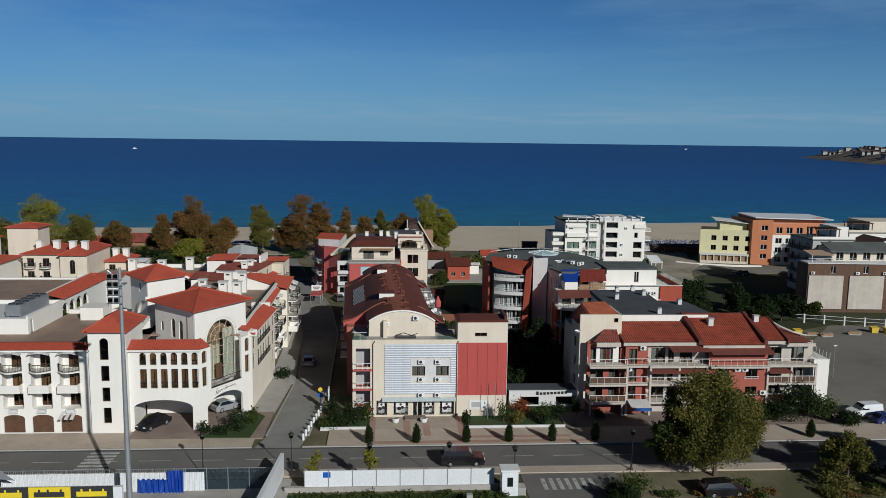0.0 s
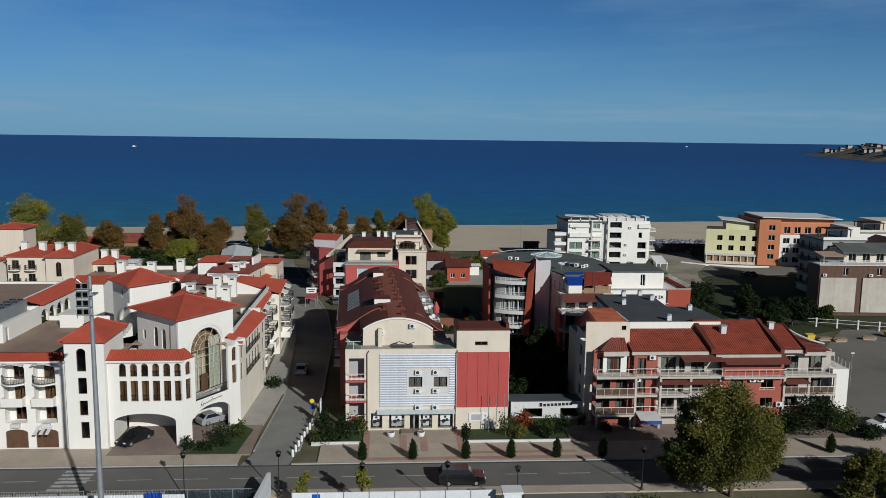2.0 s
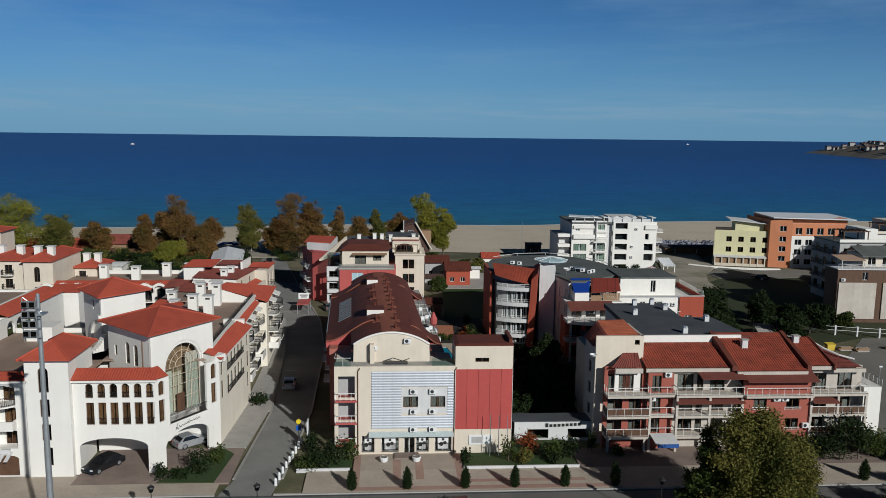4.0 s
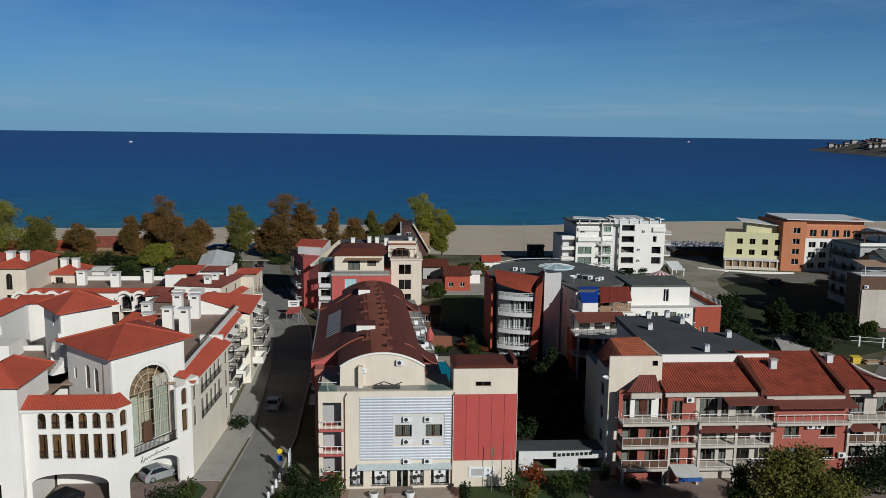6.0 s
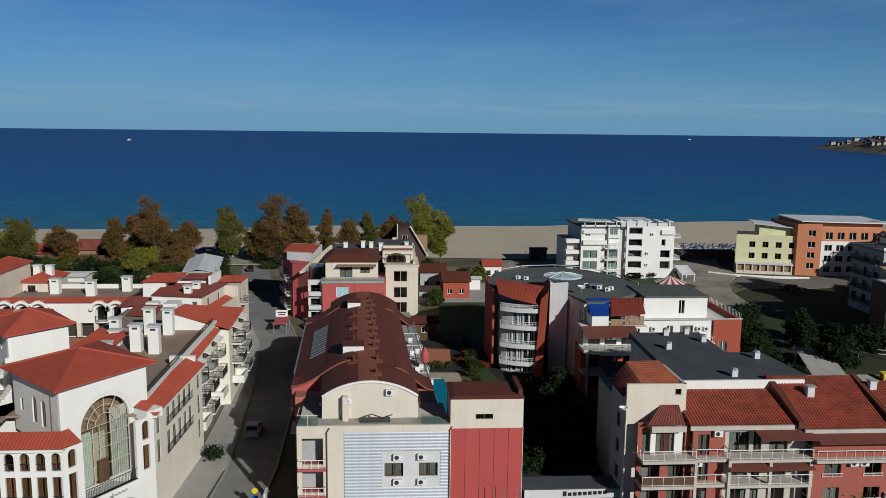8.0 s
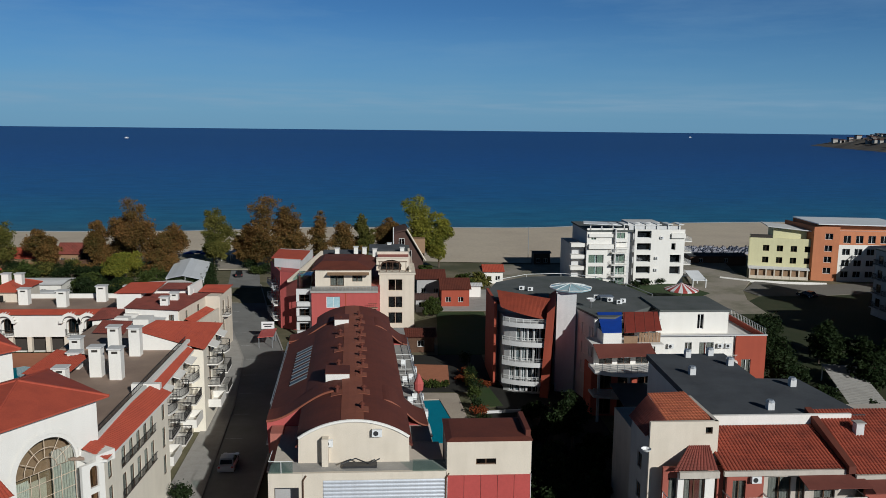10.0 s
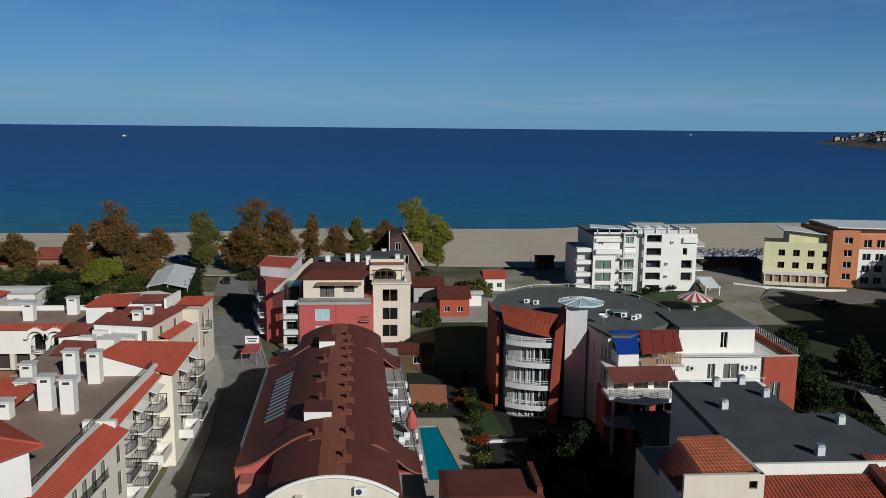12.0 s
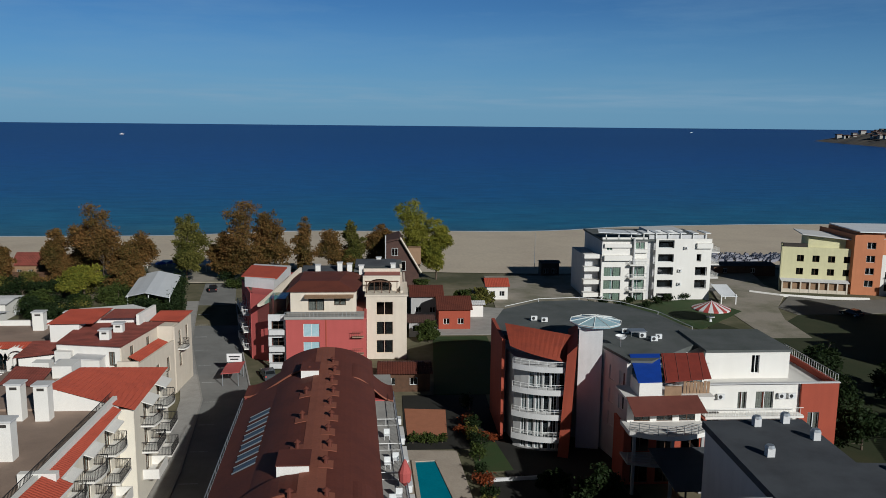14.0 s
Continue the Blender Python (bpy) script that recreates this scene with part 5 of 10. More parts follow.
# last wing beside the street
part("wall", HS(Shape().prism([(-20.4, 143.4), (-24.4, 153.6), (-36, 153.6), (-36, 143.4)], 0, 7.0)), "white", hotel)
part("flat_roof", HS(Shape().prism([(-20.6, 143.6), (-24.6, 153.4), (-36, 153.4), (-36, 143.6)], 7.0, 7.15)), "terrace", hotel)
part("tile_roof", HS(tile_slope((-36, 143.8, 7.3), (-29.5, 143.8, 7.3), (-29.5, 149.0, 8.2), (-36, 149.0, 8.2), 0.3, 0.5)), "tile_worn", hotel, "dull red tile roof slope")
fw = facade(hotel, H(-37.0, 157.2), H(-28.7, 155.5), 0, 9.35, "white", [(0.7, 1.5, 6.6, 8.2, 0), (7.0, 7.8, 6.9, 8.7, 0)])
part("flat_box", HS(Shape().prism([(-36.9, 156.2), (-34.8, 155.9), (-34.8, 157.0), (-36.9, 157.4)], 0, 8.7)), "white", hotel)
part("flat_box", HS(Shape().prism([(-34.2, 154.4), (-30.6, 153.8), (-30.6, 155.8), (-34.2, 156.6)], 0, 8.2)), "white", hotel)
part("box_coping", HS(Shape().prism([(-34.3, 154.3), (-30.5, 153.7), (-30.5, 155.8), (-34.3, 156.6)], 8.2, 8.32)), "palegrey", hotel)
part("wall", HS(Shape().prism([(-36.9, 157.6), (-28.9, 155.9), (-26.8, 167.2), (-36.9, 166.2)], 0, 9.3)), "white", hotel)
part("tile_roof", HS(tile_slope((-37.2, 156.9, 9.4), (-28.4, 155.1, 9.4), (-26.3, 167.6, 9.55), (-37.2, 166.2, 9.7), 0.3, 0.5)), "tile_worn", hotel, "dull red tile roof slope")
fe = facade(hotel, H(-28.5, 155.6), H(-26.5, 167.2), 6.8, 9.35, "cream", [(2.2, 3.1, 6.9, 8.8, 0), (6.6, 7.5, 6.9, 8.8, 0)], frame="frame_brown")
# stepped street side: a low wing with a tile strip, then a full-height bay
fs = facade(hotel, H(-26.0, 154.2), H(-24.6, 165.0), 0, 7.6, "cream", [(1.5, 2.5, 3.8, 5.8, 0), (5.0, 6.0, 3.8, 5.8, 0), (8.4, 9.4, 3.8, 5.8, 0), (1.5, 2.5, 0.9, 2.9, 0), (5.0, 6.0, 0.9, 2.9, 0)])
balcony(hotel, fs, 4.4, 6.6, 3.6, 0.9, 0.3)
balcony(hotel, fs, 0.9, 3.1, 3.6, 0.9, 0.3)
part("wall", HS(Shape().prism([(-28.8, 154.3), (-26.3, 154.3), (-24.9, 165.0), (-26.8, 165.0)], 0, 6.7)), "cream", hotel)
part("tile_strip", HS(tile_slope((-26.3, 155.8, 7.3), (-25.0, 164.6, 7.3), (-26.6, 164.8, 7.9), (-27.9, 156.2, 7.9), 0.3, 0.5)), "tile", hotel)
part("parapet", HS(Shape().prism([(-28.6, 154.0), (-26.0, 154.0), (-26.0, 154.3), (-28.6, 154.3)], 6.7, 7.9)), "cream", hotel)
fb = facade(hotel, H(-24.5, 165.2), H(-24.0, 172.4), 0, 9.4, "cream", [(1.6, 2.7, 6.2, 8.4, 0), (4.6, 5.6, 6.2, 8.4, 0), (1.6, 2.7, 3.2, 5.2, 0)])
balcony(hotel, fb, 1.0, 3.3, 6.0, 0.9, 0.3)
part("wall", HS(Shape().prism([(-28.4, 165.3), (-24.8, 165.3), (-24.3, 172.3), (-28.4, 172.3)], 0, 9.45)), "cream", hotel)
part("tile_strip", HS(tile_slope((-28.6, 167.7, 9.6), (-24.2, 166.9, 9.6), (-23.7, 172.6, 9.9), (-28.4, 172.6, 9.9), 0.3, 0.5)), "tile", hotel)
# the higher roof behind
part("wall", HS(Shape().prism([(-40.2, 163.2), (-36.4, 163.2), (-36.4, 166.4), (-29.0, 166.9), (-28.6, 171.2), (-33, 175), (-39.8, 172.5)], 0, 10.3)), "white", hotel)
part("tile_roof", HS(tile_slope((-40.6, 162.8, 10.4), (-34.6, 163.0, 10.4), (-34.2, 170.2, 10.9), (-39.9, 169.6, 10.9), 0.3, 0.5)), "tile", hotel, "red tile roof slope")
part("tile_roof", HS(tile_slope((-34.5, 165.6, 10.45), (-29.6, 165.8, 10.45), (-29.2, 171.0, 10.55), (-34.1, 170.4, 10.7), 0.3, 0.5)), "tile_worn", hotel, "dull red tile roof slope")
part("parapet", HS(Shape().prism([(-29.6, 165.4), (-29.2, 165.4), (-28.6, 171.3), (-29.0, 171.3)], 9.4, 11.1)), "white", hotel)
part("low_roof", HS(tile_slope((-43.0, 158.0, 7.2), (-37.4, 160.4, 7.2), (-37.4, 164.0, 8.0), (-42.6, 163.6, 8.0), 0.3, 0.5)), "tile_worn", hotel)
part("wall", HS(Shape().prism([(-42.6, 159.0), (-37.2, 161.2), (-37.2, 166.0), (-42.6, 166.0)], 0, 7.0)), "white", hotel)
for x, y, z in ((-31.5, 158.9, 9.4), (-30.9, 162.3, 9.4), (-42.0, 174.5, 8.0), (-37.0, 176.5, 8.0), (-34.2, 177.0, 8.0)):
    hotel_chimney(x, y, z, 1.3, 1.2, 1.0)
part("wall", HS(Shape().box(-43.5, -32.8, 173.4, 178.0, 0, 8.0)), "white", hotel)
hotel_chimney(-33.2, 150.2, 7.6, 1.6, 1.6, 1.2)
hotel_chimney(-33.0, 146.5, 7.6, 1.6, 1.6, 1.2)

# ---- the apartment hotel with the striped cladding ----
SO = (0.0, 95.0)
block = thing("apartment_hotel", "cream apartment hotel with striped cladding, red panels and vaulted roof", "building", pose(*SO, 0))


def skew(x, y):
    """The long body leans a little west as it runs back."""
    return x - 0.047 * max(0.0, y - 97.4)


def S(x, y):
    return (skew(x, y) - SO[0], y - SO[1])


def SS(s):
    s.v = [(skew(x, y) - SO[0], y - SO[1], z) for x, y, z in s.v]
    return s


front = [(5.25, 6.95, 5.75, 7.05, 0), (8.4, 10.1, 5.75, 7.05, 0)]
ground_w = [(0.45, 1.95, 0.35, 2.35, 0), (2.75, 4.75, 0.35, 2.35, 0), (5.35, 6.6, 0.1, 2.4, 0), (6.75, 8.25, 0.35, 2.35, 0), (8.95, 10.9, 0.35, 2.35, 0)]
sm = facade(block, S(-3.66, 95), S(7.55, 95), 0, 10.65, "cream", front + ground_w, glazed=False)
windows(block, sm, front, "frame_brown", "glass", 1, 0.12, 1.0)
for h in front:
    part("blind", Shape().box(h[0], h[1], 0.36, 0.38, h[2], h[3]), "wood_pale", block, m=sm)
windows(block, sm, ground_w, "frame_white", "glass", 1, 0.25, 0.0)
for i, h in enumerate(ground_w):
    if i != 2:
        part("window_grille", railing_mesh(h[1] - h[0], 1.0, 0.12, "iron"), None, block, m=sm @ Matrix.Translation((h[0], 0.02, 0.35)))
        part("poster", Shape().box(h[0] + 0.35, h[1] - 0.35, 0.20, 0.22, 0.6, 2.2), "plastic_white", block, "white printed picture in the window", sm)
        for u in range(3):
            part("picture_mark", Shape().cone(0, 0, 0, 0.02, 0.26 - 0.05 * u, 0.26 - 0.05 * u, 9), "dark", block, m=sm @ Matrix.Translation(((h[0] + h[1]) / 2 + (-0.2, 0.22, 0.0)[u], 0.19, (1.2, 1.35, 1.75)[u])) @ Matrix.Rotation(radians(90), 4, "X"))
# corrugated cladding: rounded ribs of steel, one part a sheet course
clad_z0, clad_z1, rib = 3.2, 10.05, 0.3114
rows_n = int(round((clad_z1 - clad_z0) / rib))


def rib_mesh(x0, x1):
    k = ("rib", round(x1 - x0, 2))
    if k not in MESHES:
        s = Shape()
        n = 8
        w = x1 - x0
        pr = [(-0.02 - 0.07 * math.sin(math.pi * i / n) ** 0.7, rib * i / n) for i in range(n + 1)]
        s.v = [(0, y, z) for y, z in pr] + [(w, y, z) for y, z in pr]
        s.f = [(i, n + 1 + i, n + 2 + i, i + 1) for i in range(n)]
        s.f += [tuple(range(n + 1)), tuple(reversed(range(n + 1, 2 * n + 2)))]
        MESHES[k] = s.mesh("cladding_sheet", M["metal"])
    return MESHES[k]


for i in range(rows_n):
    z = clad_z0 + i * rib
    spans = [(1.62, 11.2)] if (z + rib < 5.05 or z > 7.95) else [(1.62, 5.0), (10.36, 11.2)]
    for x0, x1 in spans:
        part("cladding_sheet", rib_mesh(x0, x1), None, block, m=sm @ Matrix.Translation((x0, 0, z)))
part("window_surround", Shape().box(5.02, 5.24, -0.05, -0.003, 5.0, 8.1).box(6.96, 8.39, -0.05, -0.003, 5.0, 8.1).box(10.11, 10.33, -0.05, -0.003, 5.0, 8.1)
     .box(5.24, 6.96, -0.05, -0.003, 5.0, 5.74).box(5.24, 6.96, -0.05, -0.003, 7.06, 8.1).box(8.39, 10.11, -0.05, -0.003, 5.0, 5.74).box(8.39, 10.11, -0.05, -0.003, 7.06, 8.1), "palegrey", block, m=sm)


def ac_mesh():
    if "ac" not in MESHES:
        b = Shape().box(0, 0.8, -0.42, -0.1, 0, 0.56)
        b.box(0.1, 0.16, -0.3, 0, -0.06, 0.0).box(0.64, 0.7, -0.3, 0, -0.06, 0.0)
        f = Shape()
        f.add([(0.3 + 0.21 * math.cos(2 * math.pi * i / 16), -0.425, 0.28 + 0.21 * math.sin(2 * math.pi * i / 16)) for i in range(16)], [tuple(range(16))])
        MESHES["ac"] = (b.mesh("air_conditioner", M["plastic_white"]), f.mesh("fan_grille", M["plastic_dark"]))
    return MESHES["ac"]


def air_con(parent, m, s, z):
    a = part("air_conditioner", ac_mesh()[0], None, parent, "white outdoor air-conditioning unit", m @ Matrix.Translation((s, 0, z)))
    part("fan_grille", ac_mesh()[1], None, a)


for s_, z_ in ((6.05, 7.45), (8.25, 7.45), (6.05, 5.05), (8.25, 5.05), (6.05, 2.9), (8.25, 2.9)):
    air_con(block, sm, s_, z_)
part("canopy", Shape().slab([(1.3, -0.9, 2.55), (11.1, -0.9, 2.55), (11.1, 0, 2.85), (1.3, 0, 2.85)], 0.06), "canopy_glass", block, "greenish glass canopy", sm)
part("drainpipe", Shape().tube([(0.05, -0.1, 0.2), (0.05, -0.1, 10.1), (0.3, -0.1, 10.5)], 0.06), "wood", block, m=sm)
part("drainpipe", Shape().tube([(11.15, -0.1, 0.2), (11.15, -0.1, 10.1), (11.4, -0.1, 10.5)], 0.06), "wood", block, m=sm)
# column of recessed balconies
bal_holes = [(0.45, 2.35, 1.5, 3.75, 0), (0.45, 2.35, 4.25, 6.35, 0), (0.45, 2.35, 6.95, 9.5, 0)]
wm = facade(block, S(-6.3, 95), S(-3.66, 95), 0, 10.65, "cream", bal_holes, glazed=False)
part("recess_wall", Shape().box(0.3, 2.5, 1.6, 1.8, 0, 10.5), "grey", block, m=wm)
for z in (1.4, 4.1, 6.75):
    part("balcony", Shape().box(0.1, 2.6, -0.5, 1.6, z - 0.2, z), "red", block, "red-edged balcony slab", wm)
    part("railing", railing_mesh(2.4, 0.85, 0.6, "rail", 0.45), None, block, m=wm @ Matrix.Translation((0.15, 0, z)))
# the red-panelled block
RB0, RB1 = (7.6, 95.3), (14.3, 95.3)
rm = facade(block, S(*RB0), S(*RB1), 0, 12.9, "cream", [(2.3, 3.9, 11.0, 11.5, 0)], bars=1, pane="glass_dark", curtains=0)
for i in range(5):
    part("red_panel", Shape().box(0.05 + i * 1.33, 1.345 + i * 1.33, -0.09, -0.01, 2.95, 10.15), "redpanel", block, m=rm)
for x in (0.0, 6.66):
    part("panel_edge", Shape().box(x, x + 0.04, -0.12, 0, 2.9, 10.25), "rail", block, m=rm)
part("notice_board", Shape().box(1.7, 4.4, -0.1, 0, 1.05, 2.2), "plastic_white", block, "white board with a grey picture", rm)
part("notice_picture", Shape().box(2.0, 3.2, -0.11, -0.1, 1.25, 2.0), "grey", block, m=rm)
facade(block, (14.3, 0.3), (14.3, 5.2), 0, 12.9, "palegrey", [(2.0, 3.1, z, z + 1.4, 0) for z in (4.0, 6.8)])
facade(block, (14.3, 5.2), (7.6, 5.2), 0, 12.9, "cream")
facade(block, (7.6, 5.2), (7.6, 0.3), 9, 12.9, "cream")
rf = Shape()
rf.add([(7.5, 95.2, 12.95), (14.4, 95.2, 12.95), (14.4, 100.3, 12.95), (7.5, 100.3, 12.95), (8.0, 95.7, 13.12), (13.9, 95.7, 13.12), (13.9, 99.8, 13.12), (8.0, 99.8, 13.12)],
       [(0, 1, 5, 4), (1, 2, 6, 5), (2, 3, 7, 6), (3, 0, 4, 7), (4, 5, 6, 7), (3, 2, 1, 0)])
rf.v = [(x, y - 95.0, z) for x, y, z in rf.v]
part("roof", rf, "brownroof", block, "low flat brown metal roof")
part("upstand", Shape().box(13.9, 14.3, 0.9, 5.0, 12.95, 13.6), "brownroof", block)
# body under the vault
part("wall", SS(Shape().box(-6.2, 7.5, 97.1, 101.5, 0, 10.4)), "cream", block)
part("wall", SS(Shape().box(-6.2, 6.8, 101.5, 140.2, 0, 10.0)), "cream", block)
part("attic_wall", SS(Shape().box(-4.15, 4.6, 97.4, 140.3, 10.0, 11.95)), "brownroof", block, "dark clad attic wall under the vault")
part("terrace_floor", SS(Shape().box(-6.3, 7.6, 95.3, 97.2, 10.4, 10.62)), "concrete", block)
for x0, x1 in ((-6.25, -4.4), (4.9, 7.5)):
    part("balustrade", SS(Shape().box(x0, x1, 95.1, 95.13, 10.65, 11.6)), "clear_glass", block, "greenish glass balustrade")
part("balustrade_rail", SS(Shape().bar((-6.25, 95.1, 11.62), (-4.4, 95.1, 11.62), 0.03).bar((-6.25, 95.1, 11.62), (-6.25, 97.2, 11.62), 0.03).bar((-5.3, 95.1, 10.6), (-5.3, 95.1, 11.62), 0.03)), "rail", block)
# end wall of the vault
VX, VW, VR, VZ = 0.25, 4.45, 7.55, 5.8       # middle, half width, radius and centre height of the vault
VA = math.asin(VW / VR)
arcv = [(VX + 4.4 * math.sin(0.62 - 1.24 * i / 18) / math.sin(0.62), 14.1 - 7.57 * (1 - math.cos(0.62 - 1.24 * i / 18))) for i in range(19)]
ev = Shape()
pts = [(VX + VW, 10.4)] + arcv + [(VX - VW, 10.4)]
k = len(pts)
ev.add([(x, 97.0, z) for x, z in pts] + [(x, 97.3, z) for x, z in pts], [tuple(reversed(range(k))), tuple(range(k, 2 * k))] + [(i, (i + 1) % k, k + (i + 1) % k, k + i) for i in range(k)])
part("gable_wall", SS(ev), "cream", block)
part("chimney", SS(Shape().box(-2.25, -1.75, 96.2, 97.0, 10.6, 12.9)), "cream", block)
part("roof_plant", SS(Shape().box(-0.6, 2.1, 95.7, 96.6, 10.7, 10.85).tube([(-0.7, 95.6, 11.1), (0.4, 96.2, 11.3), (1.5, 95.6, 11.1), (2.3, 96.3, 11.2)], 0.05)), "plastic_dark", block, "dark pipes and frames on the terrace")
air_con(block, along(S(-3.5, 97), S(4, 97)), 1.3, 12.1)
air_con(block, along(S(-3.5, 97), S(4, 97)), 5.2, 12.9)


def vault(a0, a1, y0, y1, lift=0.0, n=10, thick=0.16, z=VZ):
    """Part of the vaulted roof between two angles from the ridge (east positive), as a sheet of metal."""
    s = Shape()
    for i in range(n + 1):
        a = a0 + (a1 - a0) * i / n
        for rr in (0.0, thick):
            for y in (y0, y1):
                s.v.append((VX - (VR + rr + lift) * math.sin(a), y, z + (VR + rr + lift) * math.cos(a)))
    for i in range(n):
        k = 4 * i
        s.f += [(k + 2, k + 3, k + 7, k + 6), (k + 1, k, k + 4, k + 5), (k, k + 2, k + 6, k + 4), (k + 3, k + 1, k + 5, k + 7)]
    s.f += [(0, 1, 3, 2), (4 * n + 2, 4 * n + 3, 4 * n + 1, 4 * n)]
    return s


part("roof", SS(vault(-VA - 0.03, VA + 0.03, 97.3, 140.5, n=20)), "brownroof", block, "dark brown vaulted metal roof")
part("ridge_strip", SS(vault(-0.105, 0.14, 97.35, 140.4, 0.14, n=3, thick=0.05)), "brownridge", block, "lighter brown strip along the ridge")
part("verge", SS(Shape().tube([(x, 96.98, z + 0.02) for x, z in arcv], 0.13, 6)), "white", block, "pale coping of the curved gable")
for i, y in enumerate((101.5, 106, 111, 114, 117, 120, 123, 126, 129, 132, 135)):
    for x in ((1.15, -1.25) if i % 2 else (0.95,)):
        part("roof_vent", SS(Shape().cone(x, y, 13.1, 13.95, 0.22, 0.12, 8).cone(x, y, 13.9, 14.1, 0.3, 0.05, 8)), "brownroof", block, "small brown roof vent")
        av = math.asin((VX - x) / VR)
        part("vent_flashing", SS(vault(av - 0.07, av + 0.07, y - 0.75, y + 0.55, 0.15, n=3, thick=0.06)), "brownridge", block)
for y, x0, x1 in ((109.6, -2.4, -0.15), (131.0, -2.0, -0.3)):
    c = part("dormer", SS(Shape().box(x0, x1, y, y + 0.25, 12.5, 13.95)), "white", block, "pale dormer end wall")
    part("dormer_roof", SS(Shape().slab([(x0 - 0.06, y - 0.05, 14.03), (x1 + 0.06, y - 0.05, 14.03), (x1 + 0.06, y + 3.0, 13.9), (x0 - 0.06, y + 3.0, 13.9)], 0.08)), "brownroof", c)
    part("dormer_cheek", SS(Shape().box(x0, x0 + 0.12, y + 0.25, y + 2.9, 12.4, 13.84)), "brownridge", c)
# lower western slope with skylights, and the curved cross wings
ws = Shape().slab([(-7.75, 109.2, 10.3), (-4.0, 109.2, 12.15), (-4.0, 133.2, 12.15), (-7.75, 133.2, 10.3)], 0.15)
part("lower_roof", SS(ws), "brownroof", block, "dark brown lower roof slope")
for i in range(6):
    y = 114.6 + i * 2.1
    sk = part("skylight", SS(Shape().slab([(-6.2, y, 11.15), (-4.5, y, 12.0), (-4.5, y + 1.1, 12.0), (-6.2, y + 1.1, 11.15)], 0.06)), "skylight_glass", block, "dark blue-grey skylight")
    part("skylight_frame", SS(Shape().bar((-6.25, y, 11.15), (-4.45, y, 12.05), 0.05).bar((-6.25, y + 1.1, 11.15), (-4.45, y + 1.1, 12.05), 0.05)), "galv", sk)


def swoop(x0, z0, x1, z1, y0, y1, turn):
    """A roof sheet that glides from its low eave at x0 up on to the vault at x1, thick enough to show its verge."""
    n, cw = 14, Shape()
    prof = [(x0 + (x1 - x0) * i / n, z0 + (z1 - z0) * (1 - math.cos(math.pi * i / n)) / 2) for i in range(n + 1)]
    for x, z in prof:
        cw.v += [(x, y0, z), (x, y1, z), (x, y0, z - 0.22), (x, y1, z - 0.22)]
    for i in range(n):
        k = 4 * i
        quads = [(k, k + 4, k + 5, k + 1), (k + 2, k + 3, k + 7, k + 6), (k, k + 2, k + 6, k + 4), (k + 1, k + 5, k + 7, k + 3)]
        cw.f += [q if turn else q[::-1] for q in quads]
    cw.f.append((0, 1, 3, 2) if turn else (2, 3, 1, 0))
    part("cross_roof", SS(cw), "brownroof", block, "brown curved cross roof")
    part("cross_verge", SS(Shape().tube([(x, y0 - 0.03, z - 0.1) for x, z in prof], 0.09, 5)), "brownridge", block)
    return prof


for y0, y1 in ((106.4, 109.3), (133.2, 136.4)):
    prof = swoop(-7.7, 10.7, -1.2, 13.5, y0, y1, True)
    wl_ = Shape()
    pts = [(-4.2, 7.4)] + [(x, z - 0.2) for x, z in reversed(prof) if x < -4.1] + [(-7.55, 7.4)]
    k = len(pts)
    wl_.add([(x, y0 + 0.2, z) for x, z in pts] + [(x, y1 - 0.2, z) for x, z in pts], [tuple(reversed(range(k))), tuple(range(k, 2 * k))] + [(i, (i + 1) % k, k + (i + 1) % k, k + i) for i in range(k)])
    part("cross_wing", SS(wl_), "red", block, "red stucco cross wing")
    swoop(6.95, 10.6, 2.9, 13.05, y0 - 1.4, y1 - 0.2, False)
    part("cross_wing", SS(Shape().box(4.6, 6.85, y0 - 1.2, y1 - 0.4, 9.0, 10.55)), "red", block)
part("wall", SS(Shape().box(-7.2, -6.0, 104.6, 136, 0, 10.1)), "pink", block)
# eastern terrace with white rails
part("terrace_floor", SS(Shape().box(4.62, 6.95, 101.5, 140.2, 10.0, 10.46)), "concrete", block, "pale grey roof terrace")
part("terrace_kerb", SS(Shape().box(4.62, 4.8, 101.5, 140.0, 10.46, 10.8)), "palegrey", block)
for y0 in (109, 114.5, 120, 125.5):
    part("railing", railing_mesh(2.1, 0.7, 1.0, "rail"), None, block, m=along(S(4.8, y0), S(6.9, y0)) @ Matrix.Translation((0, 0, 10.4)))
part("railing", railing_mesh(24, 0.95, 0.9, "galv"), None, block, m=along(S(6.85, 108.2), S(6.85, 130.5)) @ Matrix.Translation((0, 0, 10.4)))
for i, (x, y) in enumerate(((5.7, 110.2), (6.2, 111.1), (5.6, 116.6), (6.3, 117.4), (5.8, 122.4))):
    ch_ = part("plastic_chair", SS(Shape().box(x - 0.25, x + 0.25, y - 0.25, y + 0.25, 10.86, 10.92).box(x - 0.25, x + 0.25, y + 0.2, y + 0.26, 10.92, 11.35)), "plastic_white", block, "white plastic terrace chair")
    part("chair_legs", SS(Shape().bar((x - 0.2, y - 0.2, 10.46), (x - 0.2, y - 0.2, 10.88), 0.025).bar((x + 0.2, y - 0.2, 10.46), (x + 0.2, y - 0.2, 10.88), 0.025).bar((x, y + 0.22, 10.46), (x, y + 0.22, 10.88), 0.03)), "plastic_white", ch_)
part("parasol", SS(Shape().lathe(6.7, 112.6, [(0.06, 10.9), (0.45, 11.3), (0.5, 12.0), (0.1, 12.9), (0.01, 13.0)], 10)), "red", block, "folded red parasol on the terrace")
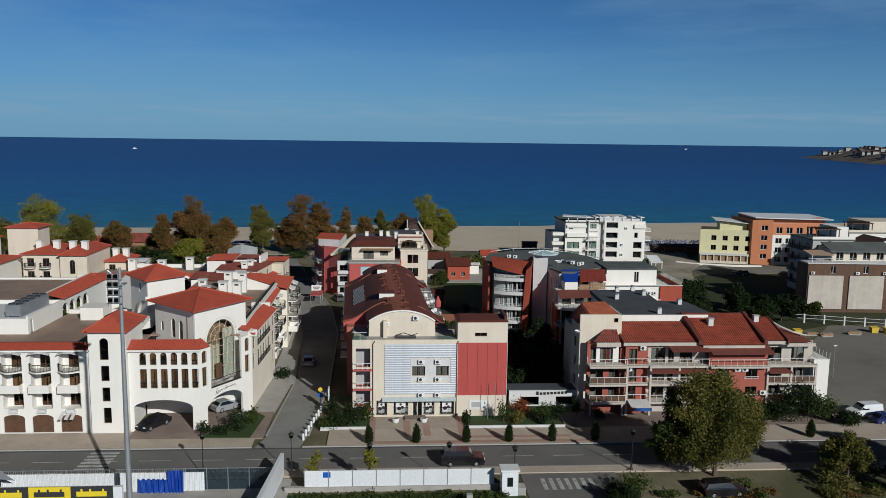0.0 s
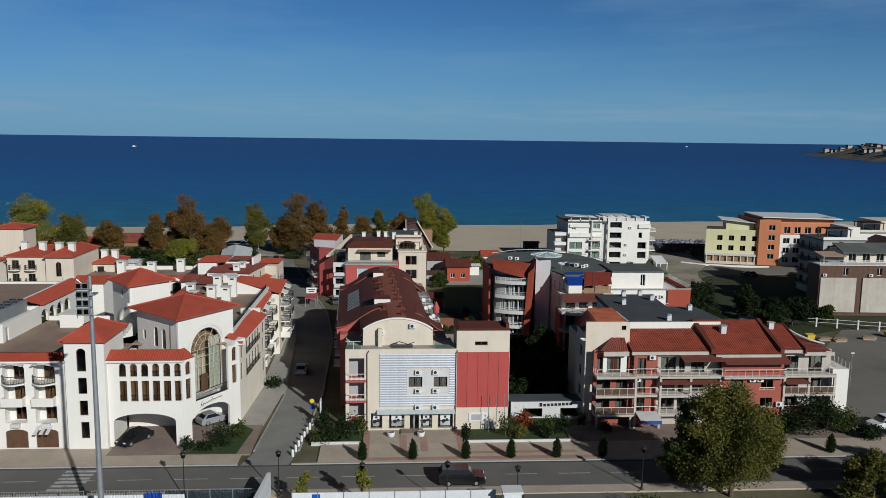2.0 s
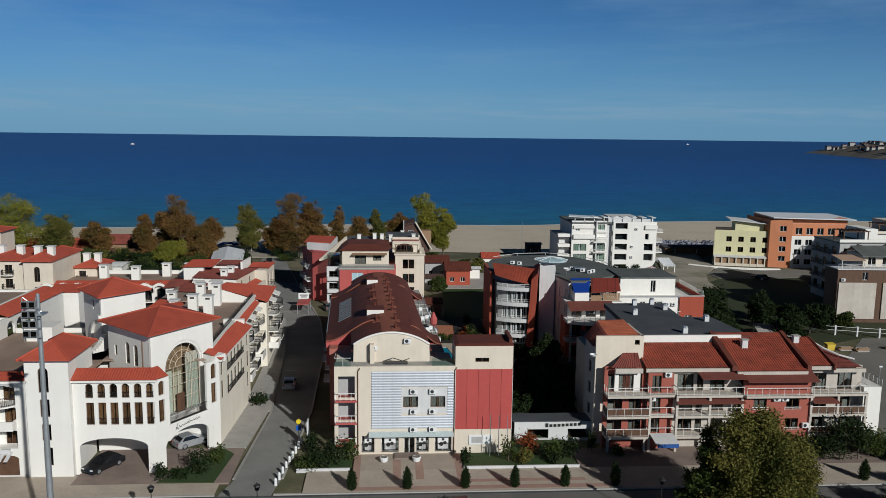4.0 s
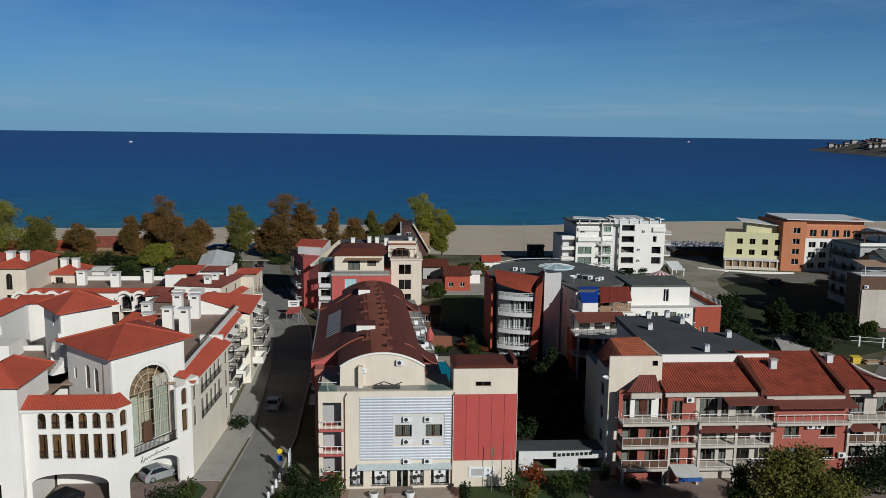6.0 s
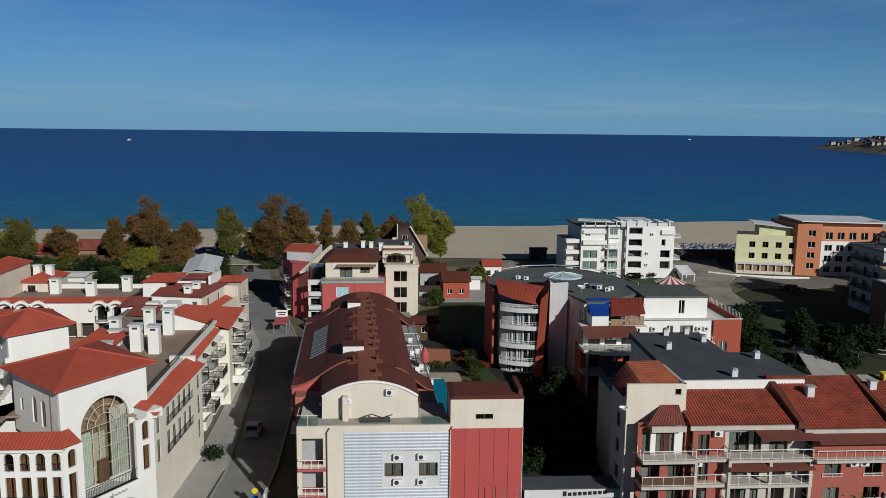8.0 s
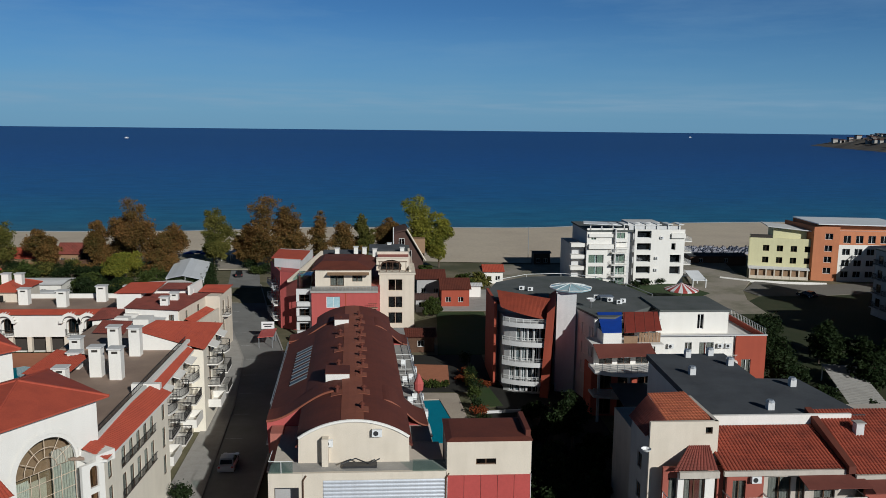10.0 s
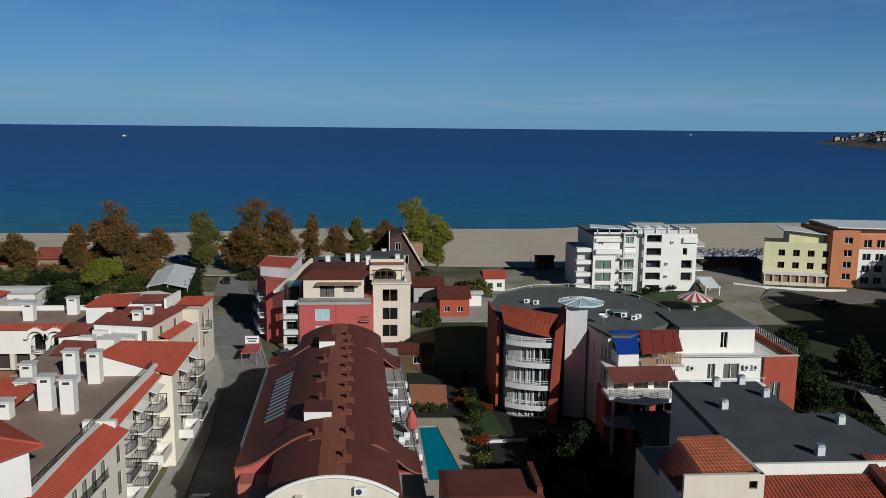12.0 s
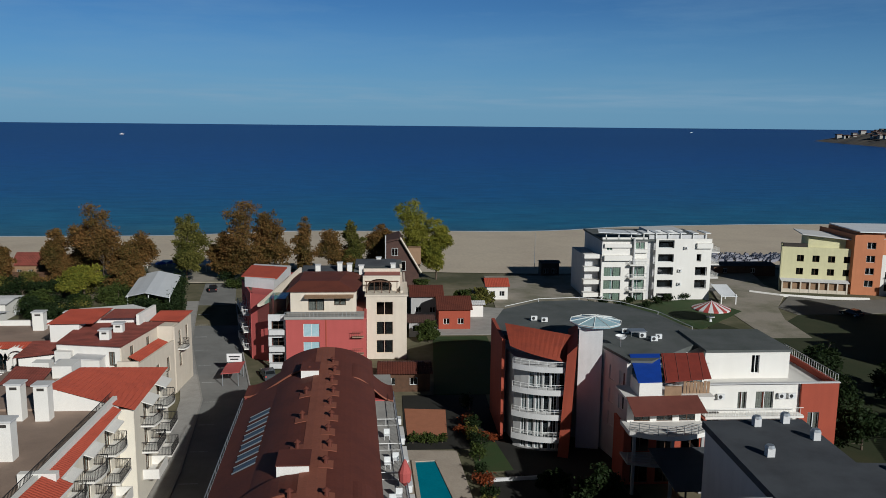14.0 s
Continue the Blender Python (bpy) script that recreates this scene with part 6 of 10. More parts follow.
for i in range(5):
    for z in (2.0, 4.7, 7.4):
        y = 110.2 + i * 4.9
        b_ = part("balcony", SS(Shape().box(6.8, 7.9, y, y + 3.2, z - 0.15, z)), "palegrey", block)
for i in range(5):
    y = 109.5 + 4.6 * i
    air_con(block, along(S(6.98, y), S(6.98, y + 2)), 0.2, 9.5)
for i in range(4):
    part("balcony", SS(Shape().box(-8.2, -7.2, 110 + i * 5.6, 113.4 + i * 5.6, 6.8, 6.95)), "palegrey", block)
    part("balcony", SS(Shape().box(-8.2, -7.2, 110 + i * 5.6, 113.4 + i * 5.6, 4.0, 4.15)), "palegrey", block)
part("railing", railing_mesh(22, 0.6, 1.2, "galv"), None, block, m=along(S(-7.7, 132), S(-7.7, 109.6)) @ Matrix.Translation((0, 0, 10.3)))
for i in range(4):
    air_con(block, along(S(-7.25, 131 - i * 5), S(-7.25, 129 - i * 5)), 0.2, 9.3)

# ---- the salmon apartment house with tiled roofs ----
EO = (41.0, 95.0)
house = thing("apartment_house", "salmon and cream apartment house with balconies and tile roofs", "building", pose(*EO, 0))


def E(x, y):
    return (x - EO[0], y - EO[1])


def ES(s):
    s.v = [(x - EO[0], y - EO[1], z) for x, y, z in s.v]
    return s


def bay(x0, x1, y, floors, mat, windows_at, rail="rail", depth=1.5, slab="cream_dull", back=None, tan=False):
    """A bay of balconies: back wall with glazed doors, slabs, rails."""
    hs = [(s0, s1, z + 0.05, z + 2.1, 0) for z in floors for s0, s1 in windows_at]
    m = facade(house, E(x0, y), E(x1, y), 0, 10.0, mat, hs, bars=1, inset=0.15, curtains=0.7)
    for z in floors:
        b = part("balcony", Shape().box(0, x1 - x0, -depth, 0, z - 0.28, z), slab, house, m=m)
        part("railing", railing_mesh(x1 - x0 - 0.1, 0.95, 0.9, rail, depth - 0.06), None, b, m=Matrix.Translation((0.05, 0, z)))
        if tan and z < 6:
            part("balcony_screen", Shape().box(0.1, x1 - x0 - 0.1, 0.07 - depth, 0.1 - depth, z + 0.04, z + 0.86), "wood", b, "dark brown balcony screen")
            part("balcony_screen", Shape().box(0.07, 0.1, 0.1 - depth, -0.02, z + 0.04, z + 0.86), "wood", b, "dark brown balcony screen")
    return m


FL = (2.0, 4.5, 7.0)
b1 = bay(25.4, 30.5, 96.3, FL, "salmon", [(0.5, 2.3), (3.1, 4.6)], depth=1.9, tan=True)
b2 = bay(30.5, 33.6, 95.6, FL, "salmon", [(0.5, 1.6)], depth=0.9)
b3 = bay(33.6, 41.8, 96.1, FL, "cream_dull", [(0.6, 2.6), (3.0, 3.8), (4.6, 6.4)], depth=1.7)
pm = facade(house, E(41.8, 94.8), E(50.0, 94.8), 0, 9.2, "salmon",
            [(1.3, 2.9, z + 0.6, z + 1.95, 0) for z in (2.0, 4.5)] + [(5.3, 6.9, z + 0.6, z + 1.95, 0) for z in (2.0, 4.5)] + [(1.3, 2.9, 0.4, 1.5, 0)], bars=1, curtains=0.9)
b5 = bay(50.0, 57.0, 96.2, FL, "cream_dull", [(0.6, 2.6), (4.0, 5.8)], depth=1.7, tan=True)
part("balcony", Shape().box(0, 8.2, -0.9, 1.3, 6.75, 7.0), "cream_dull", house, m=pm)
part("railing", railing_mesh(8.1, 0.95, 0.9, "rail", 0.85), None, house, m=pm @ Matrix.Translation((0.05, 0, 7.0)))
for h in [(1.3, 2.9), (5.3, 6.9)]:
    for z in (2.0, 4.5):
        part("window_rail", railing_mesh(2.0, 0.35, 0.7, "rail"), None, house, m=pm @ Matrix.Translation((h[0] - 0.2, -0.08, z + 0.5)))
for s_, z_ in ((3.6, 6.2), (4.6, 6.2)):
    air_con(house, pm, s_, z_)
air_con(house, pm, 7.3, 2.9)
air_con(house, b2, 0.1, 6.1)
air_con(house, b2, 1.9, 9.0)
air_con(house, b3, 4.0, 8.9)
air_con(house, b5, 1.5, 0.9)
# pillars between the balconies, awnings, dividing walls
for x, y in ((33.75, 94.6), (37.7, 94.6), (41.6, 94.6), (30.6, 94.8), (53.4, 94.7), (56.85, 94.7), (50.1, 94.7)):
    part("pillar", ES(Shape().box(x - 0.14, x + 0.14, y - 0.14, y + 0.14, 0, 7.0)), "cream_dull", house)
for x0, x1, z in ((33.6, 41.8, 6.7), (50.1, 53.3, 6.6)):
    part("awning", ES(Shape().slab([(x0, 93.9, z - 0.55), (x1, 93.9, z - 0.55), (x1, 95.9, z), (x0, 95.9, z)], 0.05)), "awning", house, "dark red balcony awning")
part("awning", ES(Shape().slab([(36.3, 93.6, 9.2), (41.6, 93.6, 9.2), (41.6, 96.0, 9.75), (36.3, 96.0, 9.75)], 0.05)), "awning", house, "dark red balcony awning")
part("awning", ES(Shape().slab([(41.7, 93.3, 8.9), (50.3, 93.3, 8.9), (50.3, 96.4, 9.9), (41.7, 96.4, 9.9)], 0.06)), "awning", house, "long dark red awning")
tr_ = facade(house, E(41.8, 97.2), E(50.0, 97.2), 7.0, 10, "cream_dull", [(0.8, 2.8, 7.05, 9.2, 0), (3.6, 5.2, 7.05, 9.2, 0), (5.9, 7.6, 7.05, 9.2, 0)], curtains=0.8)
part("blind", Shape().box(3.0, 5.6, -0.5, -0.45, 7.1, 8.9), "wood_pale", house, "brown roller blind", tr_)
part("blind", Shape().box(5.8, 7.9, -1.2, -1.15, 7.1, 8.6), "awning_tan", house, "tan balcony blind", tr_)
part("shop_awning", ES(Shape().slab([(30.7, 92.4, 1.9), (33.5, 92.4, 1.9), (33.5, 94.8, 2.3), (30.7, 94.8, 2.3)], 0.05)), "palegrey", house, "faded striped shop awning")
part("shop_sign", ES(Shape().box(30.9, 33.4, 92.35, 92.4, 1.45, 1.9)), "blue_paint", house)
part("porch_post", ES(Shape().box(25.5, 25.75, 94.5, 94.75, 0, 1.75)), "cream_dull", house)
part("porch_post", ES(Shape().box(29.9, 30.15, 94.5, 94.75, 0, 1.75)), "cream_dull", house)
part("wall", ES(Shape().box(25.5, 56.8, 98.8, 111, 0, 9.8)), "cream_dull", house)
part("side_wall", ES(Shape().box(56.8, 59.0, 95.2, 104, 0, 7.6)), "white", house, "white side wing with a roof terrace")
part("side_rail", railing_mesh(9, 0.9, 0.9, "rail"), None, house, m=along(E(59.0, 95.2), E(59.0, 104)) @ Matrix.Translation((0, 0, 7.6)))
# roofs
def tile_roof(x0, x1, y0, z0, y1, z1, mat):
    part("tile_roof", ES(tile_slope((x0, y0, z0), (x1, y0, z0), (x1, y1, z1), (x0, y1, z1), 0.3, 0.4, 0.085)), mat, house, "slope of weathered orange roll tiles")
    part("fascia", ES(Shape().box(x0, x1, y0 - 0.05, y0 + 0.2, z0 - 0.45, z0 - 0.03)), "cream_dull", house)


tile_roof(30.1, 40.3, 95.3, 10.05, 101.1, 11.6, "tile_rb")
tile_roof(40.9, 49.5, 94.8, 9.75, 102.4, 12.5, "tile_rb")
tile_roof(49.9, 52.8, 95.3, 10.2, 101.6, 12.1, "tile_rb")
part("tile_roof", ES(tile_slope((52.9, 95.3, 9.95), (56.6, 95.3, 9.95), (55.2, 100.4, 10.7), (52.9, 100.4, 10.9), 0.3, 0.4, 0.05)), "tile_worn", house, "low dark tiled roof end")
part("fascia", ES(Shape().box(52.8, 56.8, 95.1, 95.35, 9.45, 9.9)), "cream_dull", house)
part("parapet", ES(Shape().tube([(52.9, 101.4, 11.8), (53.8, 99.6, 11.2), (55.0, 98.0, 10.75), (56.4, 97.0, 10.5)], 0.14, 6)), "white", house, "curved white parapet coping")
for x0, x1, y1, z1 in ((40.3, 40.9, 102.4, 12.75), (49.45, 49.95, 102.4, 12.75), (52.75, 52.95, 101.6, 12.3)):
    part("party_wall", ES(Shape().add([(x0, 94.9, 9.8), (x1, 94.9, 9.8), (x1, y1, 9.8), (x0, y1, 9.8), (x0, 94.9, 10.45), (x1, 94.9, 10.45), (x1, y1, z1), (x0, y1, z1)],
         [(3, 2, 1, 0), (4, 5, 6, 7), (0, 1, 5, 4), (1, 2, 6, 5), (2, 3, 7, 6), (3, 0, 4, 7)])), "brownroof", house)
part("tile_roof", ES(tile_slope((25.9, 95.4, 10.1), (29.6, 95.4, 10.1), (29.8, 98.6, 11.8), (28.8, 98.6, 11.8), 0.3, 0.4, 0.06)), "tile_worn", house)
part("fascia", ES(Shape().box(26.4, 29.7, 95.2, 95.5, 9.5, 10.05)), "cream_dull", house)
facade(house, E(26.6, 96.1), E(29.7, 96.1), 7.0, 9.6, "white", [(0.5, 2.3, 7.1, 9.1, 0)], curtains=1.0)
for x, y, z in ((43.6, 99.4, 11.4), (50.6, 100.4, 11.6)):
    c = part("chimney", ES(Shape().box(x - 0.35, x + 0.35, y - 0.3, y + 0.3, z - 0.6, z + 1.0)), "palegrey", house)
    part("cap", ES(Shape().box(x - 0.45, x + 0.45, y - 0.4, y + 0.4, z + 1.0, z + 1.1)), "concrete", c)
part("parapet", ES(Shape().box(30.4, 44, 101.2, 101.5, 9.8, 12.5)), "white", house)
part("flat_roof", ES(Shape().prism([(31.2, 101.5), (45.5, 101.5), (44.5, 111.6), (40.3, 112), (40.7, 120.9), (31.8, 120.9)], 11.7, 12.3)), "bitumen", house, "dark grey bitumen flat roof")
part("wall", ES(Shape().prism([(31.4, 101.6), (45.2, 101.6), (44.2, 111.4), (40.2, 111.8), (40.5, 120.6), (32.0, 120.6)], 0, 11.7)), "palegrey", house)
for x, y in ((37.5, 103.2), (39.5, 116.5), (34.2, 113.5), (36, 119.6), (42.8, 109.5), (38.8, 120.2)):
    c = part("chimney", ES(Shape().box(x - 0.3, x + 0.3, y - 0.3, y + 0.3, 12.2, 13.0)), "palegrey", house, "small grey roof chimney")
    part("cap", ES(Shape().cone(x, y, 13.0, 13.2, 0.42, 0.3, 8)), "galv", c)
# white stair block with its own little tile roof
facade(house, E(24.6, 97.6), E(30.4, 97.6), 0, 13.4, "cream", [(4.7, 5.3, 12.3, 12.9, 0)], pane="glass_dark", bars=0, curtains=0)
facade(house, E(30.4, 97.6), E(30.4, 104), 9, 13.4, "cream_dull")
part("tile_roof", ES(tile_slope((24.4, 102.8, 12.0), (24.4, 98.0, 12.0), (26.2, 98.2, 13.25), (26.0, 102.8, 13.95), 0.3, 0.42, 0.06)), "tile_worn", house)
# west wall darkened to grey because this side lies in shade
facade(house, E(24.6, 102.6), E(24.6, 97.95), 0, 12.0, "grey", [(2 + 2.6 * i, 3.2 + 2.6 * i, z, z + 1.4, 0) for i in range(1) for z in (3, 5.7, 8.4)])
part("tile_roof", ES(tile_slope((26.2, 98.4, 13.15), (30.2, 98.4, 13.2), (29.4, 103.0, 14.1), (26.0, 103.0, 14.0), 0.3, 0.42, 0.06)), "tile_orange", house, "bright orange roll tiles")
part("wall", ES(Shape().box(27.5, 31.3, 102.4, 107, 0, 12.2)), "grey", house)
part("wall", ES(Shape().box(26.2, 30.2, 98.0, 102.4, 0, 13.0)), "grey", house)
part("wall", ES(Shape().box(24.95, 26.2, 98.0, 102.4, 0, 12.0)), "grey", house)
part("satellite_dish", ES(Shape().lathe(24.2, 97.2, [(0.02, 11.0), (0.3, 11.1), (0.42, 11.3)], 10)), "plastic_white", house, "white satellite dish")

# ---- buildings further back ----
def building(name, label, x, y):
    ob = thing(name, label, "building", pose(x, y, 0))

    def at(px, py):
        return (px - x, py - y)

    def mv(s):
        s.v = [(a - x, b - y, c) for a, b, c in s.v]
        return s
    return ob, at, mv


def rows_of(x0, n, step, w, floors, h, rise=0.0):
    return [(x0 + step * i, x0 + step * i + w, z, z + h, rise) for i in range(n) for z in floors]


# the round-fronted house with the glass lantern
rh, R, RS = building("round_house", "brick-red and white house with a rounded balcony front and glass lantern", 30, 145)
# curved front: a fan of wall faces with glazing, slabs and white parapets, greyed for shade
fc, fr = Vector((24.3, 150.4)), 7.2
angs = [radians(226 + 49 * i / 14) for i in range(15)]


def front_arc(r, a0=0, a1=14):
    return [fc + Vector((math.cos(t), math.sin(t))) * r for t in angs[a0:a1 + 1]]


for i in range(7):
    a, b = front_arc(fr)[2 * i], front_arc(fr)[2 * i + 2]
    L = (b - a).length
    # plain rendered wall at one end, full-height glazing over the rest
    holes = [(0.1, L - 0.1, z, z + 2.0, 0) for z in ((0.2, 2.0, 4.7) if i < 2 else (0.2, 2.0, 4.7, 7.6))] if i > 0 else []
    # grey wall and pale grey parapets carry this front's shade in their colour
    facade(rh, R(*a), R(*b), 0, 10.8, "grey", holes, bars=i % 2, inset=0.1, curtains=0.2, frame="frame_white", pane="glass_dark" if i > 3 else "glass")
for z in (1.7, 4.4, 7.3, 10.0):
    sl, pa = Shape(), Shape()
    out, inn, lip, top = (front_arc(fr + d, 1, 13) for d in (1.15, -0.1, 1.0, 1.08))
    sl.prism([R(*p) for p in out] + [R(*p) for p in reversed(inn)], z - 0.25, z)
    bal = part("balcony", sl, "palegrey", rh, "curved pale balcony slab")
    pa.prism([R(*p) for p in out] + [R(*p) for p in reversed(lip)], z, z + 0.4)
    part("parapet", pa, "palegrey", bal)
    part("handrail", Shape().tube([(*R(*p), z + 0.98) for p in top], 0.035), "rail", bal)
    part("rail", Shape().tube([(*R(*p), z + 0.7) for p in top], 0.02), "rail", bal)
    for p in top[::2]:
        part("rail_post", Shape().bar((*R(*p), z + 0.38), (*R(*p), z + 0.98), 0.03), "rail", bal)
# red slab wall and tiled mansard at the top of the curve
part("fin_wall", RS(Shape().add([(23.9, 141.7, 0), (25.0, 141.2, 0), (26.6, 147, 0), (25.5, 147.5, 0), (24.6, 141.6, 12.0), (25.6, 141.1, 13.2), (27.0, 147, 14.2), (26, 147.5, 13.4)],
     [(3, 2, 1, 0), (4, 5, 6, 7), (0, 1, 5, 4), (1, 2, 6, 5), (2, 3, 7, 6), (3, 0, 4, 7)])), "brick_red", rh, "tall brick-red fin wall")
part("side_wall", RS(Shape().box(18.05, 18.45, 147.0, 157, 0, 12.4)), "brick_red", rh, "brick-red side wall")
mans = Shape()
for i, t in enumerate(angs):
    u_ = i / (len(angs) - 1)
    o = fc + Vector((math.cos(t), math.sin(t))) * (fr + 1.0)
    n_ = Vector((18.7, 149.4)).lerp(Vector((26.4, 145.2)), u_)
    mans.v += [(*R(*o), 12.3 - 1.4 * u_), (*R(*n_), 13.7 - 0.5 * u_)]
mans.f = [(2 * i, 2 * i + 2, 2 * i + 3, 2 * i + 1) for i in range(len(angs) - 1)]
part("mansard", mans, "mansard_tile", rh, "red tiled curved roof slope")
part("roof_wall", RS(Shape().prism([tuple(fc + Vector((math.cos(t), math.sin(t))) * (fr - 0.2)) for t in angs] + [(26.2, 150), (18.6, 152)], 0.2, 10.6)), "palegrey", rh)
# body, roof disc and stair tower under the lantern
disc = [(18.4, 155.5), (18.6, 149.6), (20.8, 147.8), (24.0, 146.8), (26.6, 147.5), (29.0, 145.9), (30.8, 138.6), (33.0, 138.4), (42.2, 146.5), (42.2, 150.5), (40.6, 158.5), (37.2, 164.5), (32, 167.3), (26, 166.5), (20.5, 162)]
part("body", RS(Shape().prism(disc, 0, 11.7)), "palegrey", rh)
part("flat_roof", RS(Shape().prism([(30 + (x - 30) * 1.02, 153 + (y - 153) * 1.02) for x, y in disc], 11.7, 12.3)), "greyroof", rh, "mossy dark grey flat roof")
rimp = Shape()
for (x0, y0), (x1, y1) in zip(disc[9:], disc[10:]):
    rimp.bar((*R(x0, y0), 12.75), (*R(x1, y1), 12.75), 0.05)
    rimp.bar((*R(x0, y0), 12.3), (*R(x0, y0), 12.75), 0.04)
part("roof_rail", rimp, "rail", rh)
part("stair_tower", RS(Shape().prism([(26.5, 144.2), (29.1, 143.6), (29.8, 146.4), (27.2, 147.0)], 0, 14.4).prism([(26.3, 144.0), (29.3, 143.4), (30.0, 146.6), (27.0, 147.2)], 14.4, 14.65)), "palegrey", rh, "pale square stair tower")
lan = RS(Shape().lathe(28.7, 145.6, [(3.0, 14.7), (3.0, 14.85), (0.15, 15.4)], 10))
ln = part("lantern", lan, "dome_glass", rh, "pale octagonal glass lantern roof")
for i in range(10):
    lb = Shape()
    a = 2 * math.pi * i / 10
    lb.bar((*R(28.7 + 3.02 * math.cos(a), 145.6 + 3.02 * math.sin(a)), 14.88), (*R(28.7, 145.6), 15.45), 0.05)
    b = 2 * math.pi * (i + 1) / 10
    lb.bar((*R(28.7 + 3.02 * math.cos(a), 145.6 + 3.02 * math.sin(a)), 14.87), (*R(28.7 + 3.02 * math.cos(b), 145.6 + 3.02 * math.sin(b)), 14.87), 0.06)
    part("glazing_bar", lb, "rail", ln)
part("satellite_dish", RS(Shape().lathe(31.2, 143.6, [(0.05, 13.2), (0.45, 13.3), (0.65, 13.65)], 12)), "plastic_white", rh, "white satellite dish")
part("dish_mast", RS(Shape().bar((31.2, 143.6, 12.3), (31.2, 143.6, 13.3), 0.05)), "galv", rh)
for x, y in ((23.0, 156), (34.5, 147.5), (36.2, 146.8), (35.4, 145.9), (24.2, 155.2), (33.0, 149.5)):
    air_con(rh, along(R(x, y), R(x + 1, y)), 0, 12.4)
part("roof_frame", RS(Shape().box(33.6, 35.6, 147.6, 149.2, 12.9, 12.98).bar((33.7, 147.7, 12.3), (33.7, 147.7, 12.9), 0.05).bar((35.5, 149.1, 12.3), (35.5, 149.1, 12.9), 0.05)), "galv", rh)
# grey flank between curve and terraces
facade(rh, R(29.0, 145.6), R(30.7, 138.3), 0, 12.0, "palegrey", [(s0, s0 + 1.2, z, z + 1.6, 0) for s0 in (3.2, 5.4) for z in (3.6, 6.3, 9.0)], frame="frame_white", pane="glass_dark")
# terraced front: bowed balcony, awnings, penthouse boxes
# wall under the bowed balcony, its shade put into the near-black colour
part("body", RS(Shape().prism([(30.6, 138.0), (30.8, 137.4), (40.5, 137.4), (40.5, 138.0)], 0, 6.7)), "dark", rh)
for x, y in ((29.6, 132.2), (33.1, 130.9), (36.7, 132.2)):
    part("pillar", RS(Shape().box(x - 0.15, x + 0.15, y - 0.15, y + 0.15, 0, 6.55)), "grey", rh)
bow = [(28.9, 131.6)] + [(28.9 + 8.4 * i / 10, 131.6 - 1.5 * math.sin(math.pi * i / 10)) for i in range(1, 10)] + [(37.3, 131.6), (37.3, 135), (28.9, 135)]
part("balcony", RS(Shape().prism(bow, 6.55, 7.0)), "white", rh, "bowed white balcony")
bw = Shape()
for (x0, y0), (x1, y1) in zip(bow[:11], bow[1:11]):
    for z in (7.3, 7.55, 7.8, 8.05):
        bw.bar((*R(x0, y0), z), (*R(x1, y1), z), 0.03)
    bw.bar((*R(x0, y0), 7.0), (*R(x0, y0), 8.1), 0.035)
part("railing", bw, "galv", rh, "curved steel balcony rails")
# lower storeys in the shade of the bowed balcony
low = [(28.9, 131.9), (31.0, 131.2), (33.1, 130.95), (35.2, 131.2), (37.3, 131.9), (37.3, 134.6), (28.9, 134.6)]
part("balcony", RS(Shape().prism(low, 3.35, 3.6)), "grey", rh, "shaded lower balcony")
lr = Shape()
for (x0, y0), (x1, y1) in zip(low[:4], low[1:5]):
    for z in (3.95, 4.25, 4.55):
        lr.bar((*R(x0, y0), z), (*R(x1, y1), z), 0.03)
    lr.bar((*R(x0, y0), 3.6), (*R(x0, y0), 4.6), 0.035)
part("railing", lr, "galv", rh)
facade(rh, R(29.2, 134.4), R(38.4, 134.4), 0, 6.5, "brick_red", rows_of(0.8, 3, 2.7, 1.9, (0.2, 3.65), 2.1), frame="frame_brown", pane="glass_dark", curtains=0.1)
for x, y in ((29.2, 138.2), (38.2, 137.5)):
    part("flank_wall", RS(Shape().box(x, x + 0.25, 134.6, y, 0, 6.5)), "brick_red", rh)
part("terrace_canopy", RS(Shape().slab([(30.8, 123.4, 4.6), (39.2, 123.4, 4.6), (38.6, 130.8, 5.6), (30.6, 130.8, 5.6)], 0.1)), "bitumen", rh, "black felted canopy over the terrace")
for x in (31.8, 35.1, 38.4):
    part("canopy_post", RS(Shape().box(x - 0.07, x + 0.07, 123.5, 123.64, 0, 4.58)), "plastic_dark", rh)
facade(rh, R(29.4, 134.2), R(37.2, 134.2), 7.0, 9.4, "white", rows_of(0.7, 3, 2.4, 1.7, (7.05,), 2.0), frame="frame_brown")
part("awning", RS(Shape().slab([(29.2, 131.2, 8.75), (36.8, 131.6, 8.9), (36.8, 134.4, 9.75), (29.2, 134.2, 9.75)], 0.06)), "awning", rh, "dark red awning over the bowed balcony")
part("terrace_floor", RS(Shape().prism([(29.2, 134.2), (38.6, 134.2), (38.6, 138.2), (29.2, 138.2)], 9.35, 9.6)), "white", rh)
facade(rh, R(30.4, 138.3), R(39.5, 138.3), 9.6, 11.9, "white", rows_of(0.6, 3, 2.9, 2.0, (9.7,), 1.8), frame="frame_brown")
part("tarpaulin", RS(Shape().slab([(30.4, 134.3, 11.2), (33.0, 134.5, 11.2), (34.6, 140.2, 12.5), (31.2, 140.2, 12.5)], 0.06)), "blue", rh, "bright blue tarpaulin roof")
part("white_box", RS(Shape().box(30.6, 33.0, 134.4, 137.5, 9.6, 11.1)), "white", rh)
